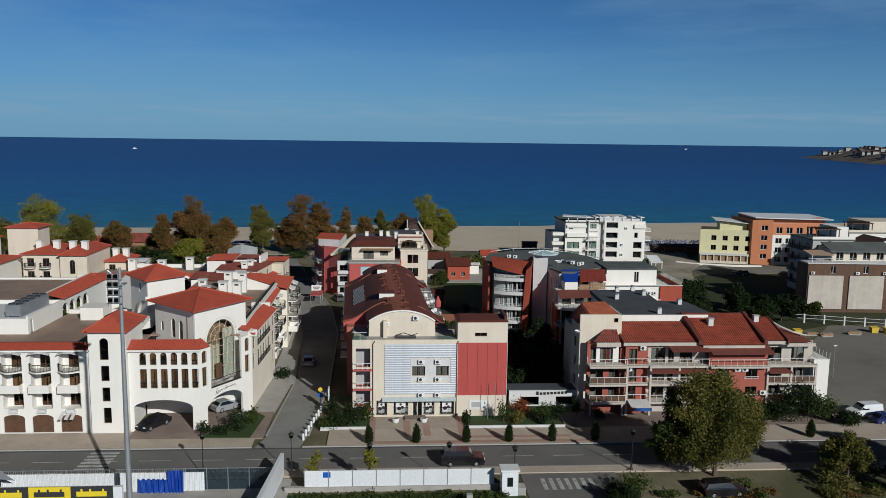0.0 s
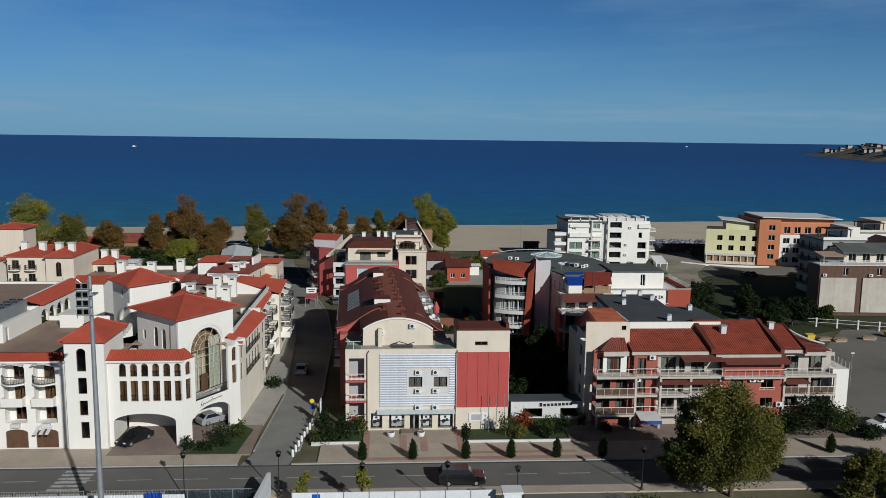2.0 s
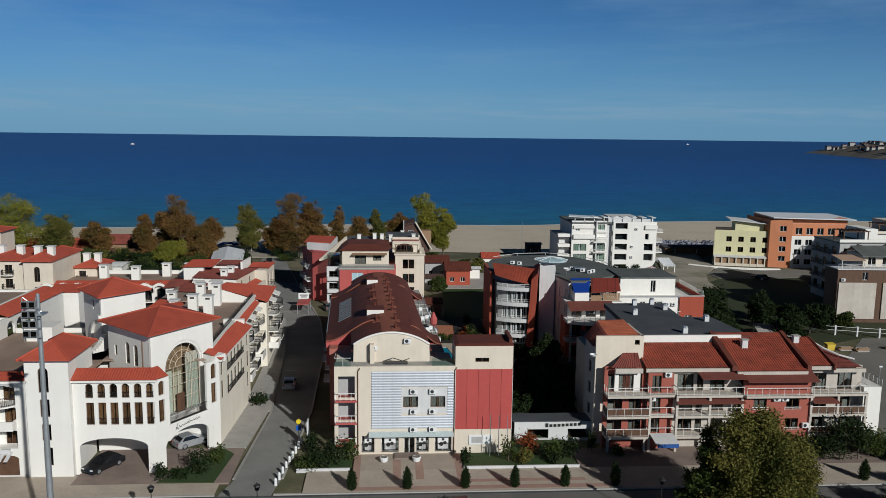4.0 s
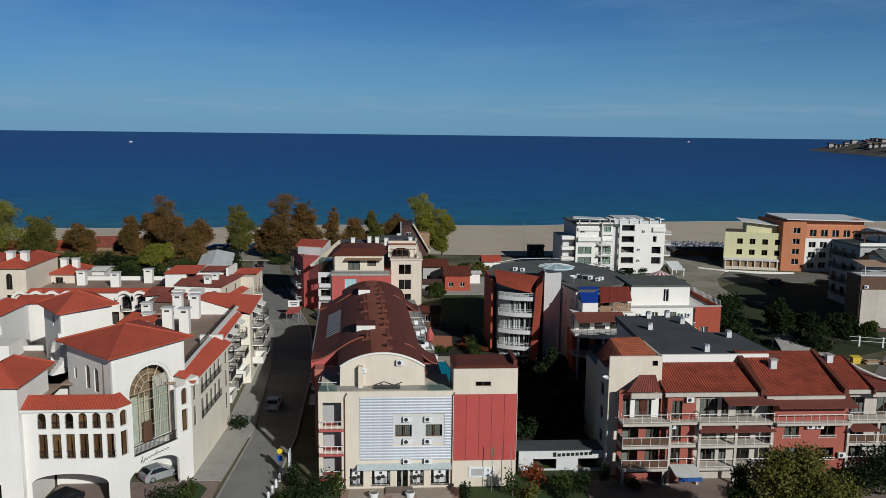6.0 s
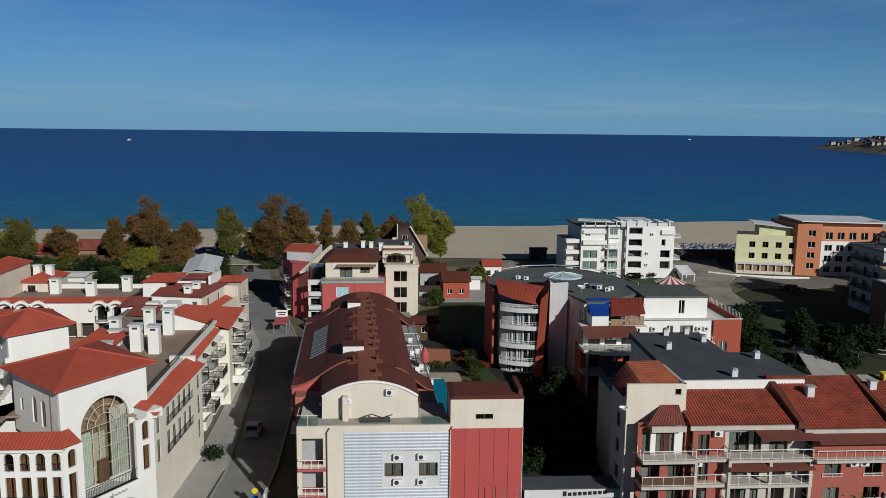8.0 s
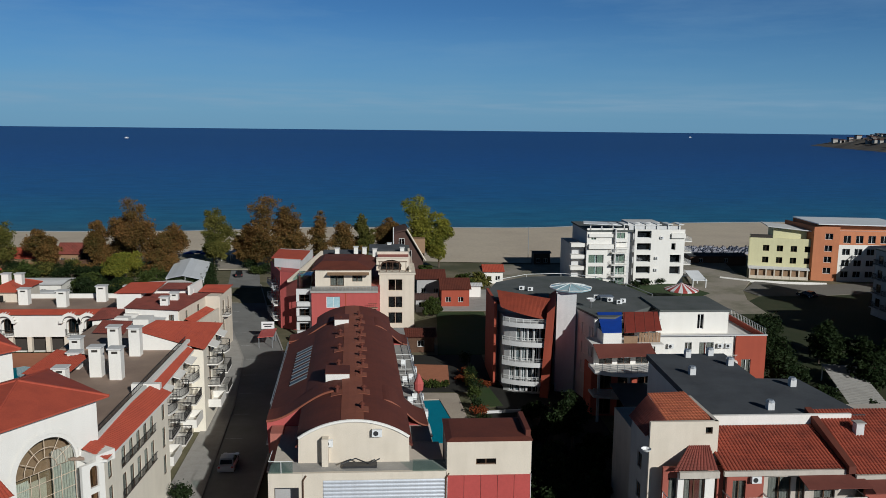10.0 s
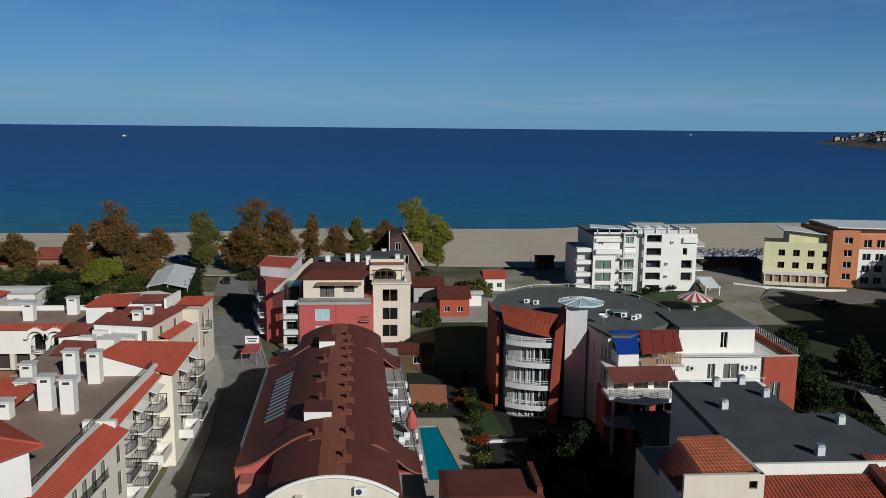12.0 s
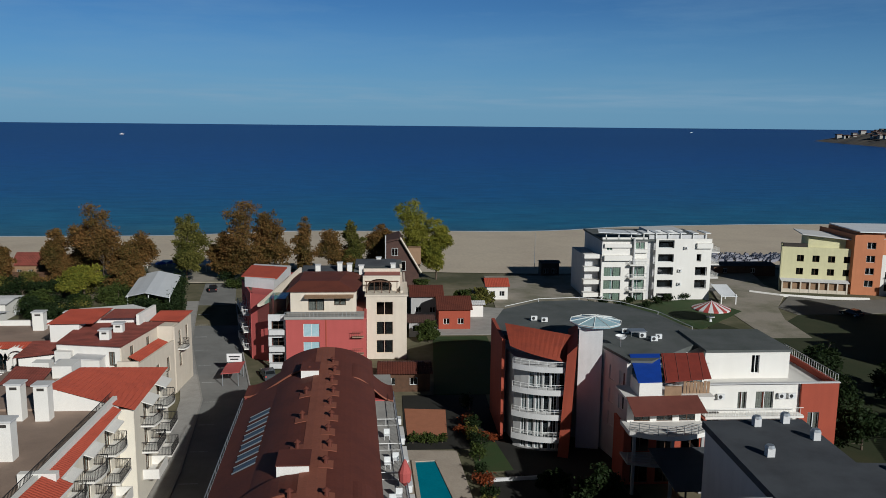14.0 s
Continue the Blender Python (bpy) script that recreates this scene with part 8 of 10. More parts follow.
part("west_wing", KS(Shape().prism([(-16.8, 181), (-13.2, 179), (-12, 198), (-19.0, 200)], 0, 10.6)), "red", kh)
kw = facade(kh, K(-20.2, 192), K(-16.9, 181.0), 0, 10.6, "red", rows_of(1.6, 3, 3.2, 1.6, (1.4, 4.2, 7.0), 1.6), frame="frame_white")
for z in (1.2, 4.0, 6.8):
    for s0 in (1.2, 4.4, 7.6):
        b_ = part("balcony", Shape().box(s0, s0 + 2.4, -1.0, 0, z - 0.15, z), "white", kh, m=kw)
        part("railing", railing_mesh(2.3, 0.85, 0.3, "rail", 0.95), None, b_, m=Matrix.Translation((s0 + 0.05, 0, z)))
part("roof_room", KS(Shape().prism([(-18.6, 186), (-13.6, 183.5), (-12.4, 196), (-19, 198)], 10.6, 12.2)), "palegrey", kh)
part("roof", KS(Shape().slab([(-19.2, 186.5, 12.3), (-13.2, 184.5, 12.3), (-12.4, 191, 12.9), (-18.6, 193, 12.9)], 0.2)), "tile", kh, "red tile roof slope")
part("solar_panel", KS(Shape().slab([(-10, 190, 11.9), (-2.5, 190, 11.9), (-2.5, 194, 12.6), (-10, 194, 12.6)], 0.12)), "bitumen", kh, "row of dark solar panels")
part("solar_panel", KS(Shape().slab([(-1, 192, 12.9), (6, 192, 12.9), (6, 196, 13.4), (-1, 196, 13.4)], 0.12)), "bitumen", kh, "row of dark solar panels")
for x, y in ((-7, 189), (-3.5, 191), (3, 196), (-1.8, 190), (0.2, 188.5), (5.5, 190)):
    c = part("chimney", KS(Shape().box(x - 0.4, x + 0.4, y - 0.4, y + 0.4, 11.5, 13.6)), "white", kh)
    part("cap", KS(Shape().box(x - 0.5, x + 0.5, y - 0.5, y + 0.5, 13.6, 13.72)), "palegrey", c)

# brown gabled house by the shore
bh_, BB, BS = building("gabled_house", "dark brown shingled house with a steep gable", 8, 240)
bh_.location = (8, 240, -1.7)
gf = [(4.2, -0.6), (11.6, -0.6), (11.6, 5.2), (7.4, 12.2), (5.0, 12.4), (4.2, 12.0)]
k = len(gf)
s = Shape()
s.add([(x, 237, z) for x, z in gf] + [(x, 237.3, z) for x, z in gf], [tuple(range(k)), tuple(reversed(range(k, 2 * k)))] + [((i + 1) % k, i, k + i, k + (i + 1) % k) for i in range(k)])
part("gable_wall", BS(s), "shingle", bh_)
gmm = along(BB(4.2, 237), BB(11.6, 237))
windows(bh_, gmm, [(1.2, 2.6, 8.6, 10.4, 0), (1.8, 4.4, 5.2, 7.4, 0)], "frame_white", "glass_dark", 1, -0.1, 0)
part("roof", BS(Shape().slab([(12.0, 236.4, 4.8), (12.0, 248, 4.8), (7.2, 248, 12.8), (7.2, 236.4, 12.8)], 0.3)), "shingle", bh_)
part("bargeboard", BS(Shape().bar((12.1, 236.2, 4.8), (7.3, 236.2, 12.9), 0.22)), "cream", bh_)
part("roof", BS(Shape().slab([(7.2, 236.4, 12.8), (7.2, 248, 12.8), (4.0, 248, 12.0), (4.0, 236.4, 12.0)], 0.3)), "shingle", bh_)
part("body", BS(Shape().box(4.4, 11.4, 237.4, 247, -0.6, 5.5)), "brick_red", bh_)
part("dormer", BS(Shape().box(9.2, 12.2, 240.5, 243.5, 6.0, 9.8)), "wood_pale", bh_)
part("flue", BS(Shape().bar((4.0, 236.2, -0.5), (4.0, 236.2, 13.4), 0.12)), "rail", bh_)

# small red-roofed houses in the gardens
def cottage(label, x0, x1, y0, y1, h, rise, wall_mat, roof_mat, z=0.0, door=True):
    cx_, cy_ = (x0 + x1) / 2, (y0 + y1) / 2
    c = thing("cottage", label, "house", pose(cx_, cy_, z))
    a, b = (x0 - cx_, y0 - cy_), (x1 - cx_, y1 - cy_)
    L = x1 - x0
    facade(c, a, (b[0], a[1]), -0.5, h, wall_mat, [(L * 0.15, L * 0.15 + 1.1, 0.9, 2.0, 0), (L * 0.6, L * 0.6 + 1.1, 0.9, 2.0, 0)] if L > 4 else [], frame="frame_white", pane="glass_dark", curtains=0.2)
    part("body", Shape().box(a[0] + 0.05, b[0] - 0.05, a[1] + 0.35, b[1], -0.5, h), wall_mat, c)
    my = (a[1] + b[1]) / 2
    part("roof", tile_slope((a[0] - 0.4, a[1] - 0.5, h), (b[0] + 0.4, a[1] - 0.5, h), (b[0] + 0.4, my, h + rise), (a[0] - 0.4, my, h + rise), 0.35, 0.6, 0.05), roof_mat, c)
    part("roof", tile_slope((b[0] + 0.4, b[1] + 0.4, h), (a[0] - 0.4, b[1] + 0.4, h), (a[0] - 0.4, my, h + rise), (b[0] + 0.4, my, h + rise), 0.35, 0.6, 0.05), roof_mat, c)
    g = Shape()
    for x in (a[0] + 0.02, b[0] - 0.3):
        g.add([(x, a[1], h), (x, b[1], h), (x, my, h + rise - 0.1), (x + 0.28, a[1], h), (x + 0.28, b[1], h), (x + 0.28, my, h + rise - 0.1)], [(0, 2, 1), (3, 4, 5), (0, 3, 5, 2), (1, 2, 5, 4)])
    part("gables", g, wall_mat, c)
    return c


cottage("small red cottage with a dark red roof", 13.8, 19.6, 198, 207, 3.6, 1.6, "brick_red", "brownroof")
cottage("low grey outbuilding with a brown roof", 9.0, 15.0, 207, 216, 4.0, 1.4, "grey", "brownroof")
cottage("low grey outbuilding beside the red cottage", 8.3, 12.5, 193, 198.5, 2.6, 0.6, "grey", "shingle")
cottage("small white cottage with a bright red roof", 25.5, 30.0, 222, 227, 3.0, 1.4, "white", "tile", -0.2)
cottage("tiny white rendered garden house", 20.4, 23.0, 207, 210, 2.4, 0.5, "white", "palegrey")
cottage("long red-roofed beach restaurant", -108, -84, 243, 252, 3.0, 2.2, "wood_pale", "tile", -0.5)
cottage("red-roofed wooden beach house among trees", -84.5, -78.5, 250, 257, 3.0, 2.6, "wood_pale", "tile_worn", -0.5)
cottage("small gabled beach cafe with a dark red roof", -78.0, -72.5, 252, 258, 2.8, 2.0, "wood", "tile_worn", -0.5)
cottage("white flat-roofed garden pavilion", -77.0, -66.5, 207, 214, 3.0, 0.4, "white", "palegrey")
solid("garden_wall", Shape().box(-96, -69, 244.6, 245.0, -1.2, 1.9), "wood", "long low brown garden wall", "wall", kind="structure")
solid("garden_path", Shape().prism([(-77, 225.0), (-75.6, 224.2), (-64, 238), (-65.2, 239)], -0.3, 0.05), "concrete", "pale path through the gardens", "path", kind="structure")
for x, y, n_, lab in ((-42.6, 254.0, 3, "white framed beach shelter"), (-62.5, 262.0, 2, "low white beach shelter frame")):
    fr_ = thing("beach_shelter", lab, "shelter", pose(x, y, ground_z(y)), "beach shelters")
    for i in range(n_ + 1):
        for dy in (0, 3.0):
            part("post", Shape().box(i * 2.4 - 0.07, i * 2.4 + 0.07, dy - 0.07, dy + 0.07, -0.2, 2.6), "rail", fr_)
    part("roof_sheet", Shape().slab([(-0.3, -0.4, 2.6), (n_ * 2.4 + 0.3, -0.4, 2.6), (n_ * 2.4 + 0.3, 3.4, 2.9), (-0.3, 3.4, 2.9)], 0.1), "sheet", fr_)
for i, (x, y) in enumerate(((-52.6, 259.5), (-50.3, 261.0), (-48.2, 259.2), (-46.0, 260.4), (-44.2, 258.8))):
    bp_ = thing("beach_parasol", "blue canvas beach parasol on the sand", "parasol", pose(x, y, ground_z(y)), "blue parasols")
    part("pole", Shape().cone(0, 0, -0.3, 2.5, 0.04, 0.03, 8), "rail", bp_)
    part("canopy", Shape().lathe(0, 0, [(1.5, 2.0), (1.45, 2.06), (0.7, 2.42), (0.05, 2.6)], 8), "blue", bp_)
cottage("white garden house with a pale roof", -74, -63, 190, 200, 3.2, 0.8, "white", "palegrey")
cottage("low dark beach bar with a flat roof", 86.5, 102.5, 250, 256, 2.6, 0.4, "wood", "bitumen", -0.7)
cottage("small dark wooden beach kiosk", 42.5, 47.0, 250, 254, 3.4, 0.4, "dark", "bitumen", -0.7)
cottage("low brown wooden garden hut", 3.5, 10.5, 164.5, 170, 2.6, 0.8, "wood", "brownroof")

# cream holiday blocks west of the hotel
for lab, x0, x1, y0, y1, h, rise in (("cream apartment block with stacked balconies", -79.3, -71.3, 165.8, 178, 11.3, 1.3), ("cream apartment block with arched stair window", -71.2, -65.6, 164.7, 179, 11.3, 1.4),
                                     ("tall cream stair tower with a red roof", -85.0, -78.5, 172, 178, 16.2, 0.9), ("white terraced block with a red roof", -92, -81.5, 157, 170, 10.2, 1.3),
                                     ("low cream block with a red roof", -65.5, -60.5, 175, 183, 8.3, 1.2), ("white apartment block with balconies", -112, -95, 176, 190, 12.0, 1.6)):
    b_, BA, BV = building("apartment_block", lab, (x0 + x1) / 2, (y0 + y1) / 2)
    L = x1 - x0
    n = max(1, int(L // 3.2))
    tall, stair = "tower" in lab, "arched" in lab
    hh = [] if tall else [(2.0, 3.1, 7.2, 10.2, 0.55), (2.0, 3.1, 4.0, 6.2, 0)] if stair else rows_of(0.9, n, 3.2, 1.4, [z for z in (3.0, 5.8, 8.6) if z + 2.2 < h], 1.8)
    m = facade(b_, BA(x0, y0), BA(x1, y0), 0, h, "cream" if "cream" in lab else "white", hh, pane="glass_dark")
    facade(b_, BA(x1, y0), BA(x1, y1), 0, h, "cream" if "cream" in lab else "white", [])
    part("body", BV(Shape().box(x0, x1 - 0.3, y0 + 0.35, y1, 0, h)), "cream", b_)
    for i in range(n):
        if not tall and not stair:
            for z in (2.9, 5.7, 8.5):
                if z + 2.5 < h:
                    balcony(b_, m, 0.5 + 3.2 * i, 2.7 + 3.2 * i, z, 0.9, 0.3)
    s = Shape()
    hip_roof(s, [BA(x0, y0), BA(x1, y0), BA(x1, y1), BA(x0, y1)], h + 0.05, rise, 0.5)
    part("roof", s, "tile", b_, "red tile hipped roof")
    for i in range(0 if tall else 2):
        cx_ = (x0 + x1) / 2 + (i - 0.5) * L * 0.45
        c = part("chimney", BV(Shape().box(cx_ - 0.6, cx_ + 0.6, y0 + 3, y0 + 4.2, h, h + 2.4)), "white", b_)
        part("cap", BV(Shape().box(cx_ - 0.75, cx_ + 0.75, y0 + 2.85, y0 + 4.35, h + 2.4, h + 2.55)), "palegrey", c)

# ---- shore, headland, gardens ----
hl = Shape()
nx, ny = 40, 14
for i in range(nx + 1):
    for j in range(ny + 1):
        u, v = i / nx, j / ny
        sx, sy = 955 - 140 * u, 1820 - 560 * u
        x, y = sx + 900 * v + 18 * noise.noise((u * 6, v * 3, 1)), sy + 300 * v
        rise = min(1.0, v * 9) ** 0.6 * min(1.0, 0.25 + 3 * u + 1.6 * v)
        hl.v.append((x, y, -3.5 + 26 * rise * (0.8 + 0.35 * noise.noise((u * 5, v * 4, 0.3))) + 2.5 * noise.noise((u * 25, v * 14, 2)) * rise))
for i in range(nx):
    for j in range(ny):
        k = i * (ny + 1) + j
        hl.f.append((k, k + 1, k + ny + 2, k + ny + 1))
solid("headland", hl, "rock", "dark low headland across the bay", "headland", kind="structure")
tw_a, tw_b = Shape(), Shape()
rg = random.Random(9)
for i in range(260):
    u = 0.04 + 0.92 * rg.random()
    v = 0.1 + 0.6 * rg.random()
    i0, j0 = int(u * nx), int(v * ny)
    x, y, z = hl.v[i0 * (ny + 1) + j0]
    x += rg.uniform(-15, 15)
    w, h = rg.uniform(3, 6.5), rg.uniform(2, 5)
    tw_a.box(x - w, x + w, y - 4, y + 4, z - 4, z + h)
    tw_b.box(x - w - 0.6, x + w + 0.6, y - 4.6, y + 4.6, z + h, z + h + 1.8)
solid("far_town_walls", tw_a, "concrete", "tiny pale houses on the headland", "houses", kind="stuff")
solid("far_town_roofs", tw_b, "shingle", "tiny dark roofs on the headland", "houses", kind="stuff")
sp = Shape()
for i in range(13):
    for j in range(7):
        u, v = i / 12, j / 6
        sp.v.append((-330 + 112 * u, 420 + 60 * v, -3.5 + 7.5 * (1 - u) ** 0.6 * math.sin(math.pi * v) ** 0.7 + 1.2 * noise.noise((u * 9, v * 9, 5))))
for i in range(12):
    for j in range(6):
        k = i * 7 + j
        sp.f.append((k, k + 7, k + 8, k + 1))
solid("rock_spit", sp, "rock", "low rocky spit running into the sea", "rocks", kind="structure")


def leaf_cloud(rg, blobs, count, size):
    """Small bent leaf faces scattered in and on lobes (x, y, z, rx, rz)."""
    s = Shape()
    rn = np.random.default_rng(rg.randrange(1 << 30))
    tot = sum(b[3] ** 2 * b[4] for b in blobs)
    for bx_, by_, bz, rx, rz in blobs:
        n = max(6, int(count * rx * rx * rz / tot))
        way = rn.normal(size=(n, 3))
        way /= np.linalg.norm(way, axis=1)[:, None]
        p = way * (rn.uniform(0.0, 1.0, n) ** 0.45 * rn.uniform(0.75, 1.45, n))[:, None]
        q = np.array((bx_, by_, bz)) + p * np.array((rx, rx, rz))
        a = rn.normal(size=(n, 3)) * np.array((1, 1, 0.7))
        a *= (size * rn.uniform(0.6, 1.4, n) / np.linalg.norm(a, axis=1))[:, None]
        nm = rn.normal(size=(n, 3)) + np.array((0, 0, 0.4))
        nm /= np.linalg.norm(nm, axis=1)[:, None]
        b = np.cross(a, nm)
        b *= (np.linalg.norm(a, axis=1) * rn.uniform(0.5, 0.9, n) / np.maximum(1e-6, np.linalg.norm(b, axis=1)))[:, None]
        quad = np.stack((q - a - b * 0.3, q + b, q + a + b * 0.2, q - b + nm * size * 0.35), axis=1).reshape(-1, 3)
        k = len(s.v)
        s.v += [tuple(v) for v in quad.tolist()]
        s.f += [(k + 4 * i, k + 4 * i + 1, k + 4 * i + 2, k + 4 * i + 3) for i in range(n)]
    return s


def tree(x, y, h, w, leaf, label, seed, count=2600, size=0.22, trunk=0.22, low=0.25, z=0.0, group="trees"):
    """Tapered trunk, limbs, and a loose crown of leaf lobes with gaps."""
    rg = random.Random(seed)
    t = thing("tree", label, "tree", pose(x, y, z), group)
    tr = Shape()
    tr.cone(0, 0, -0.4, h * 0.45, trunk, trunk * 0.6, 8)
    blobs = []
    cz, rx, rz = h * (low + 1) / 2, w / 2, h * (1 - low) / 2
    heads = [(rx * rg.uniform(-0.5, 0.5), rx * rg.uniform(-0.5, 0.5), cz + rz * rg.uniform(-0.55, 0.3), rx * rg.uniform(0.4, 0.62), rz * rg.uniform(0.32, 0.55)) for _ in range(4)]
    heads.append((rx * rg.uniform(-0.2, 0.2), rx * rg.uniform(-0.2, 0.2), cz + rz * 0.5, rx * 0.48, rz * 0.48))
    for i in range(26 + int(w * 2.4)):
        hd = heads[i % 5]
        a, u = rg.uniform(0, 2 * math.pi), rg.uniform(-0.9, 0.95)
        rad = math.sqrt(1 - u * u) * rg.uniform(0.6, 1.0)
        ex, ey, ez = hd[0] + hd[3] * rad * math.cos(a), hd[1] + hd[3] * rad * math.sin(a), hd[2] + hd[4] * u
        r = w * rg.uniform(0.05, 0.12)
        blobs.append((ex, ey, ez, r, r * rg.uniform(0.6, 1.0)))
        if i % 2 == 0:
            tr.tube([(0, 0, min(ez * 0.6, h * 0.44)), (ex * 0.5, ey * 0.5, ez * 0.8), (ex, ey, ez)], trunk * 0.24, 5)
    for _ in range(len(blobs)):
        b = rg.choice(blobs)
        a = rg.uniform(0, 6.28)
        blobs.append((b[0] + b[3] * 1.3 * math.cos(a), b[1] + b[3] * 1.3 * math.sin(a), b[2] + rg.uniform(-0.8, 1.0) * b[4], b[3] * rg.uniform(0.3, 0.6), b[4] * rg.uniform(0.3, 0.6)))
    blobs += [(hx, hy, hz, hr * 0.68, hv * 0.68) for hx, hy, hz, hr, hv in heads]
    part("trunk", tr, "bark", t)
    part("crown", leaf_cloud(rg, blobs, count, size), LEAF[leaf], t)
    return t


def bush(x, y, w, h, leaf, label, seed, count=420, size=0.14, z=0.0, name="bush", group=""):
    rg = random.Random(seed)
    t = thing(name, label, name, pose(x, y, z), group)
    blobs = [(rg.uniform(-0.3, 0.3) * w, rg.uniform(-0.3, 0.3) * w, h * rg.uniform(0.35, 0.65), w * rg.uniform(0.24, 0.34), h * rg.uniform(0.3, 0.38)) for _ in range(6)]
    part("stem", Shape().cone(0, 0, -0.2, h * 0.5, 0.08, 0.04, 6), "bark", t)
    part("foliage", leaf_cloud(rg, blobs, count, size), LEAF[leaf], t)
    return t


def cypress(x, y, h, w, label, seed, z=0.1, group="clipped evergreens"):
    """A clipped evergreen: a narrow egg of dense leaves."""
    rg = random.Random(seed)
    t = thing("shrub", label, "shrub", pose(x, y, z), group)
    blobs = [(rg.uniform(-0.06, 0.06), rg.uniform(-0.06, 0.06), h * (0.08 + 0.86 * i / 15), w * 0.46 * (math.sin(math.pi * (0.3 + 0.66 * i / 15)) ** 0.8), h * 0.06) for i in range(16)]
    part("stem", Shape().cone(0, 0, -0.1, h * 0.6, 0.07, 0.03, 6), "bark", t)
    part("foliage", leaf_cloud(rg, blobs, 5200, 0.06), LEAF["dark"], t)
    return t


for i, x in enumerate((-3.9, 1.9, 8.0, 13.3, 18.7, 24.1)):
    cypress(x, 85.8, 2.6 if i < 5 else 2.9, 1.0, "clipped dark evergreen shrub on the pavement", 20 + i)
cypress(52.0, 86.2, 2.4, 1.1, "clipped dark evergreen shrub on the pavement", 31)
tree(35.0, 75.3, 11.2, 13.4, "olive", "broad roadside tree with olive-yellow autumn leaves", 41, 80000, 0.11, 0.3, 0.12)
tree(30.4, 77.6, 9.2, 6.0, "green", "darker green tree beside the broad roadside tree", 42, 22000, 0.11, 0.18, 0.1)
tree(22.4, 68.6, 2.6, 4.0, "dark", "low dark bushy tree by the entry road", 47, 5000, 0.1, 0.1, 0.08)
tree(49.0, 72.8, 5.6, 6.4, "olive", "roadside tree with dull green leaves", 43, 16000, 0.11, 0.16, 0.1)
tree(55.5, 71.5, 7.4, 8.5, "dark", "roadside tree with dark green leaves", 44, 22000, 0.12, 0.2, 0.08)
tree(61.0, 75.5, 7.0, 8.0, "green", "roadside tree with dark green leaves", 49, 18000, 0.12, 0.2, 0.1)
tree(-9.0, 73.6, 4.2, 2.2, "yellow", "thin young tree with yellow autumn leaves", 45, 420, 0.13, 0.06, 0.3, group="young trees")
tree(-3.6, 73.8, 4.6, 2.4, "yellow", "thin young tree with yellow autumn leaves", 46, 520, 0.13, 0.06, 0.3, group="young trees")
# the line of shore trees
SHORE = [(-105, 236, 19.0, 17, "yellow"), (-95, 240, 13, 12, "olive"), (-84.5, 240, 10.5, 8, "rust"), (-71.5, 243, 12.6, 6.5, "rust"),
         (-65.5, 244, 13.4, 8, "rust"), (-60.2, 241, 17.6, 11.5, "rust"), (-53.8, 242, 11.8, 9.5, "rust"), (-58.5, 224, 7.6, 9, "yellow"), (-52.0, 230, 7.0, 7, "rust"),
         (-42.2, 243, 15.8, 9, "olive"), (-35.0, 246, 11.6, 6, "rust"), (-28.2, 243, 19.4, 11, "rust"), (-22.0, 243.5, 16.6, 9.5, "rust"), (-15.3, 244, 15.4, 5.5, "rust"),
         (-8.8, 246, 12.0, 8.5, "rust"), (-3.6, 246, 14.0, 7, "olive"), (2.6, 250, 13.4, 8, "rust"), (10.6, 246, 19.6, 11, "yellow"), (16.2, 247, 14.6, 7.5, "yellow"),
         (-114, 232, 12, 12, "olive"), (-122, 226, 11, 12, "rust")]
for i, (x, y, h, w, lf) in enumerate(SHORE):
    words = {"yellow": "shore tree with yellow-green autumn leaves", "olive": "shore tree with olive leaves", "rust": "shore tree with rust-brown autumn leaves"}[lf]
    w = w * (1.38 if lf == "rust" else 1.2)
    tree(x, y, h, w, lf, words, 60 + i, 8000 if w < 8 else 18000, 0.19, 0.25, 0.1, ground_z(y), "shore trees")
# undergrowth below the shore trees
rgs = random.Random(5)
for i in range(26):
    x = -92 + 2.2 * i + rgs.uniform(-1, 1)
    if x > -44:
        x += 8
    lf = rgs.choice(("rust", "olive", "dark", "green"))
    bush(x, 236 + rgs.uniform(0, 9), rgs.uniform(3.5, 6), rgs.uniform(1.8, 3.8), lf, {"rust": "rust-brown undergrowth below the shore trees", "olive": "olive undergrowth below the shore trees", "dark": "dark undergrowth below the shore trees", "green": "green undergrowth below the shore trees"}[lf], 800 + i, 1300, 0.17, -0.5, "bush", "shore undergrowth")
for i in range(12):
    bush(-63 + 1.7 * i, 206 + rgs.uniform(0, 20), rgs.uniform(3.5, 5.5), rgs.uniform(2.2, 4.2), rgs.choice(("dark", "green")), "dense green bush beside the open shed", 840 + i, 1300, 0.17, 0, "bush", "garden planting")
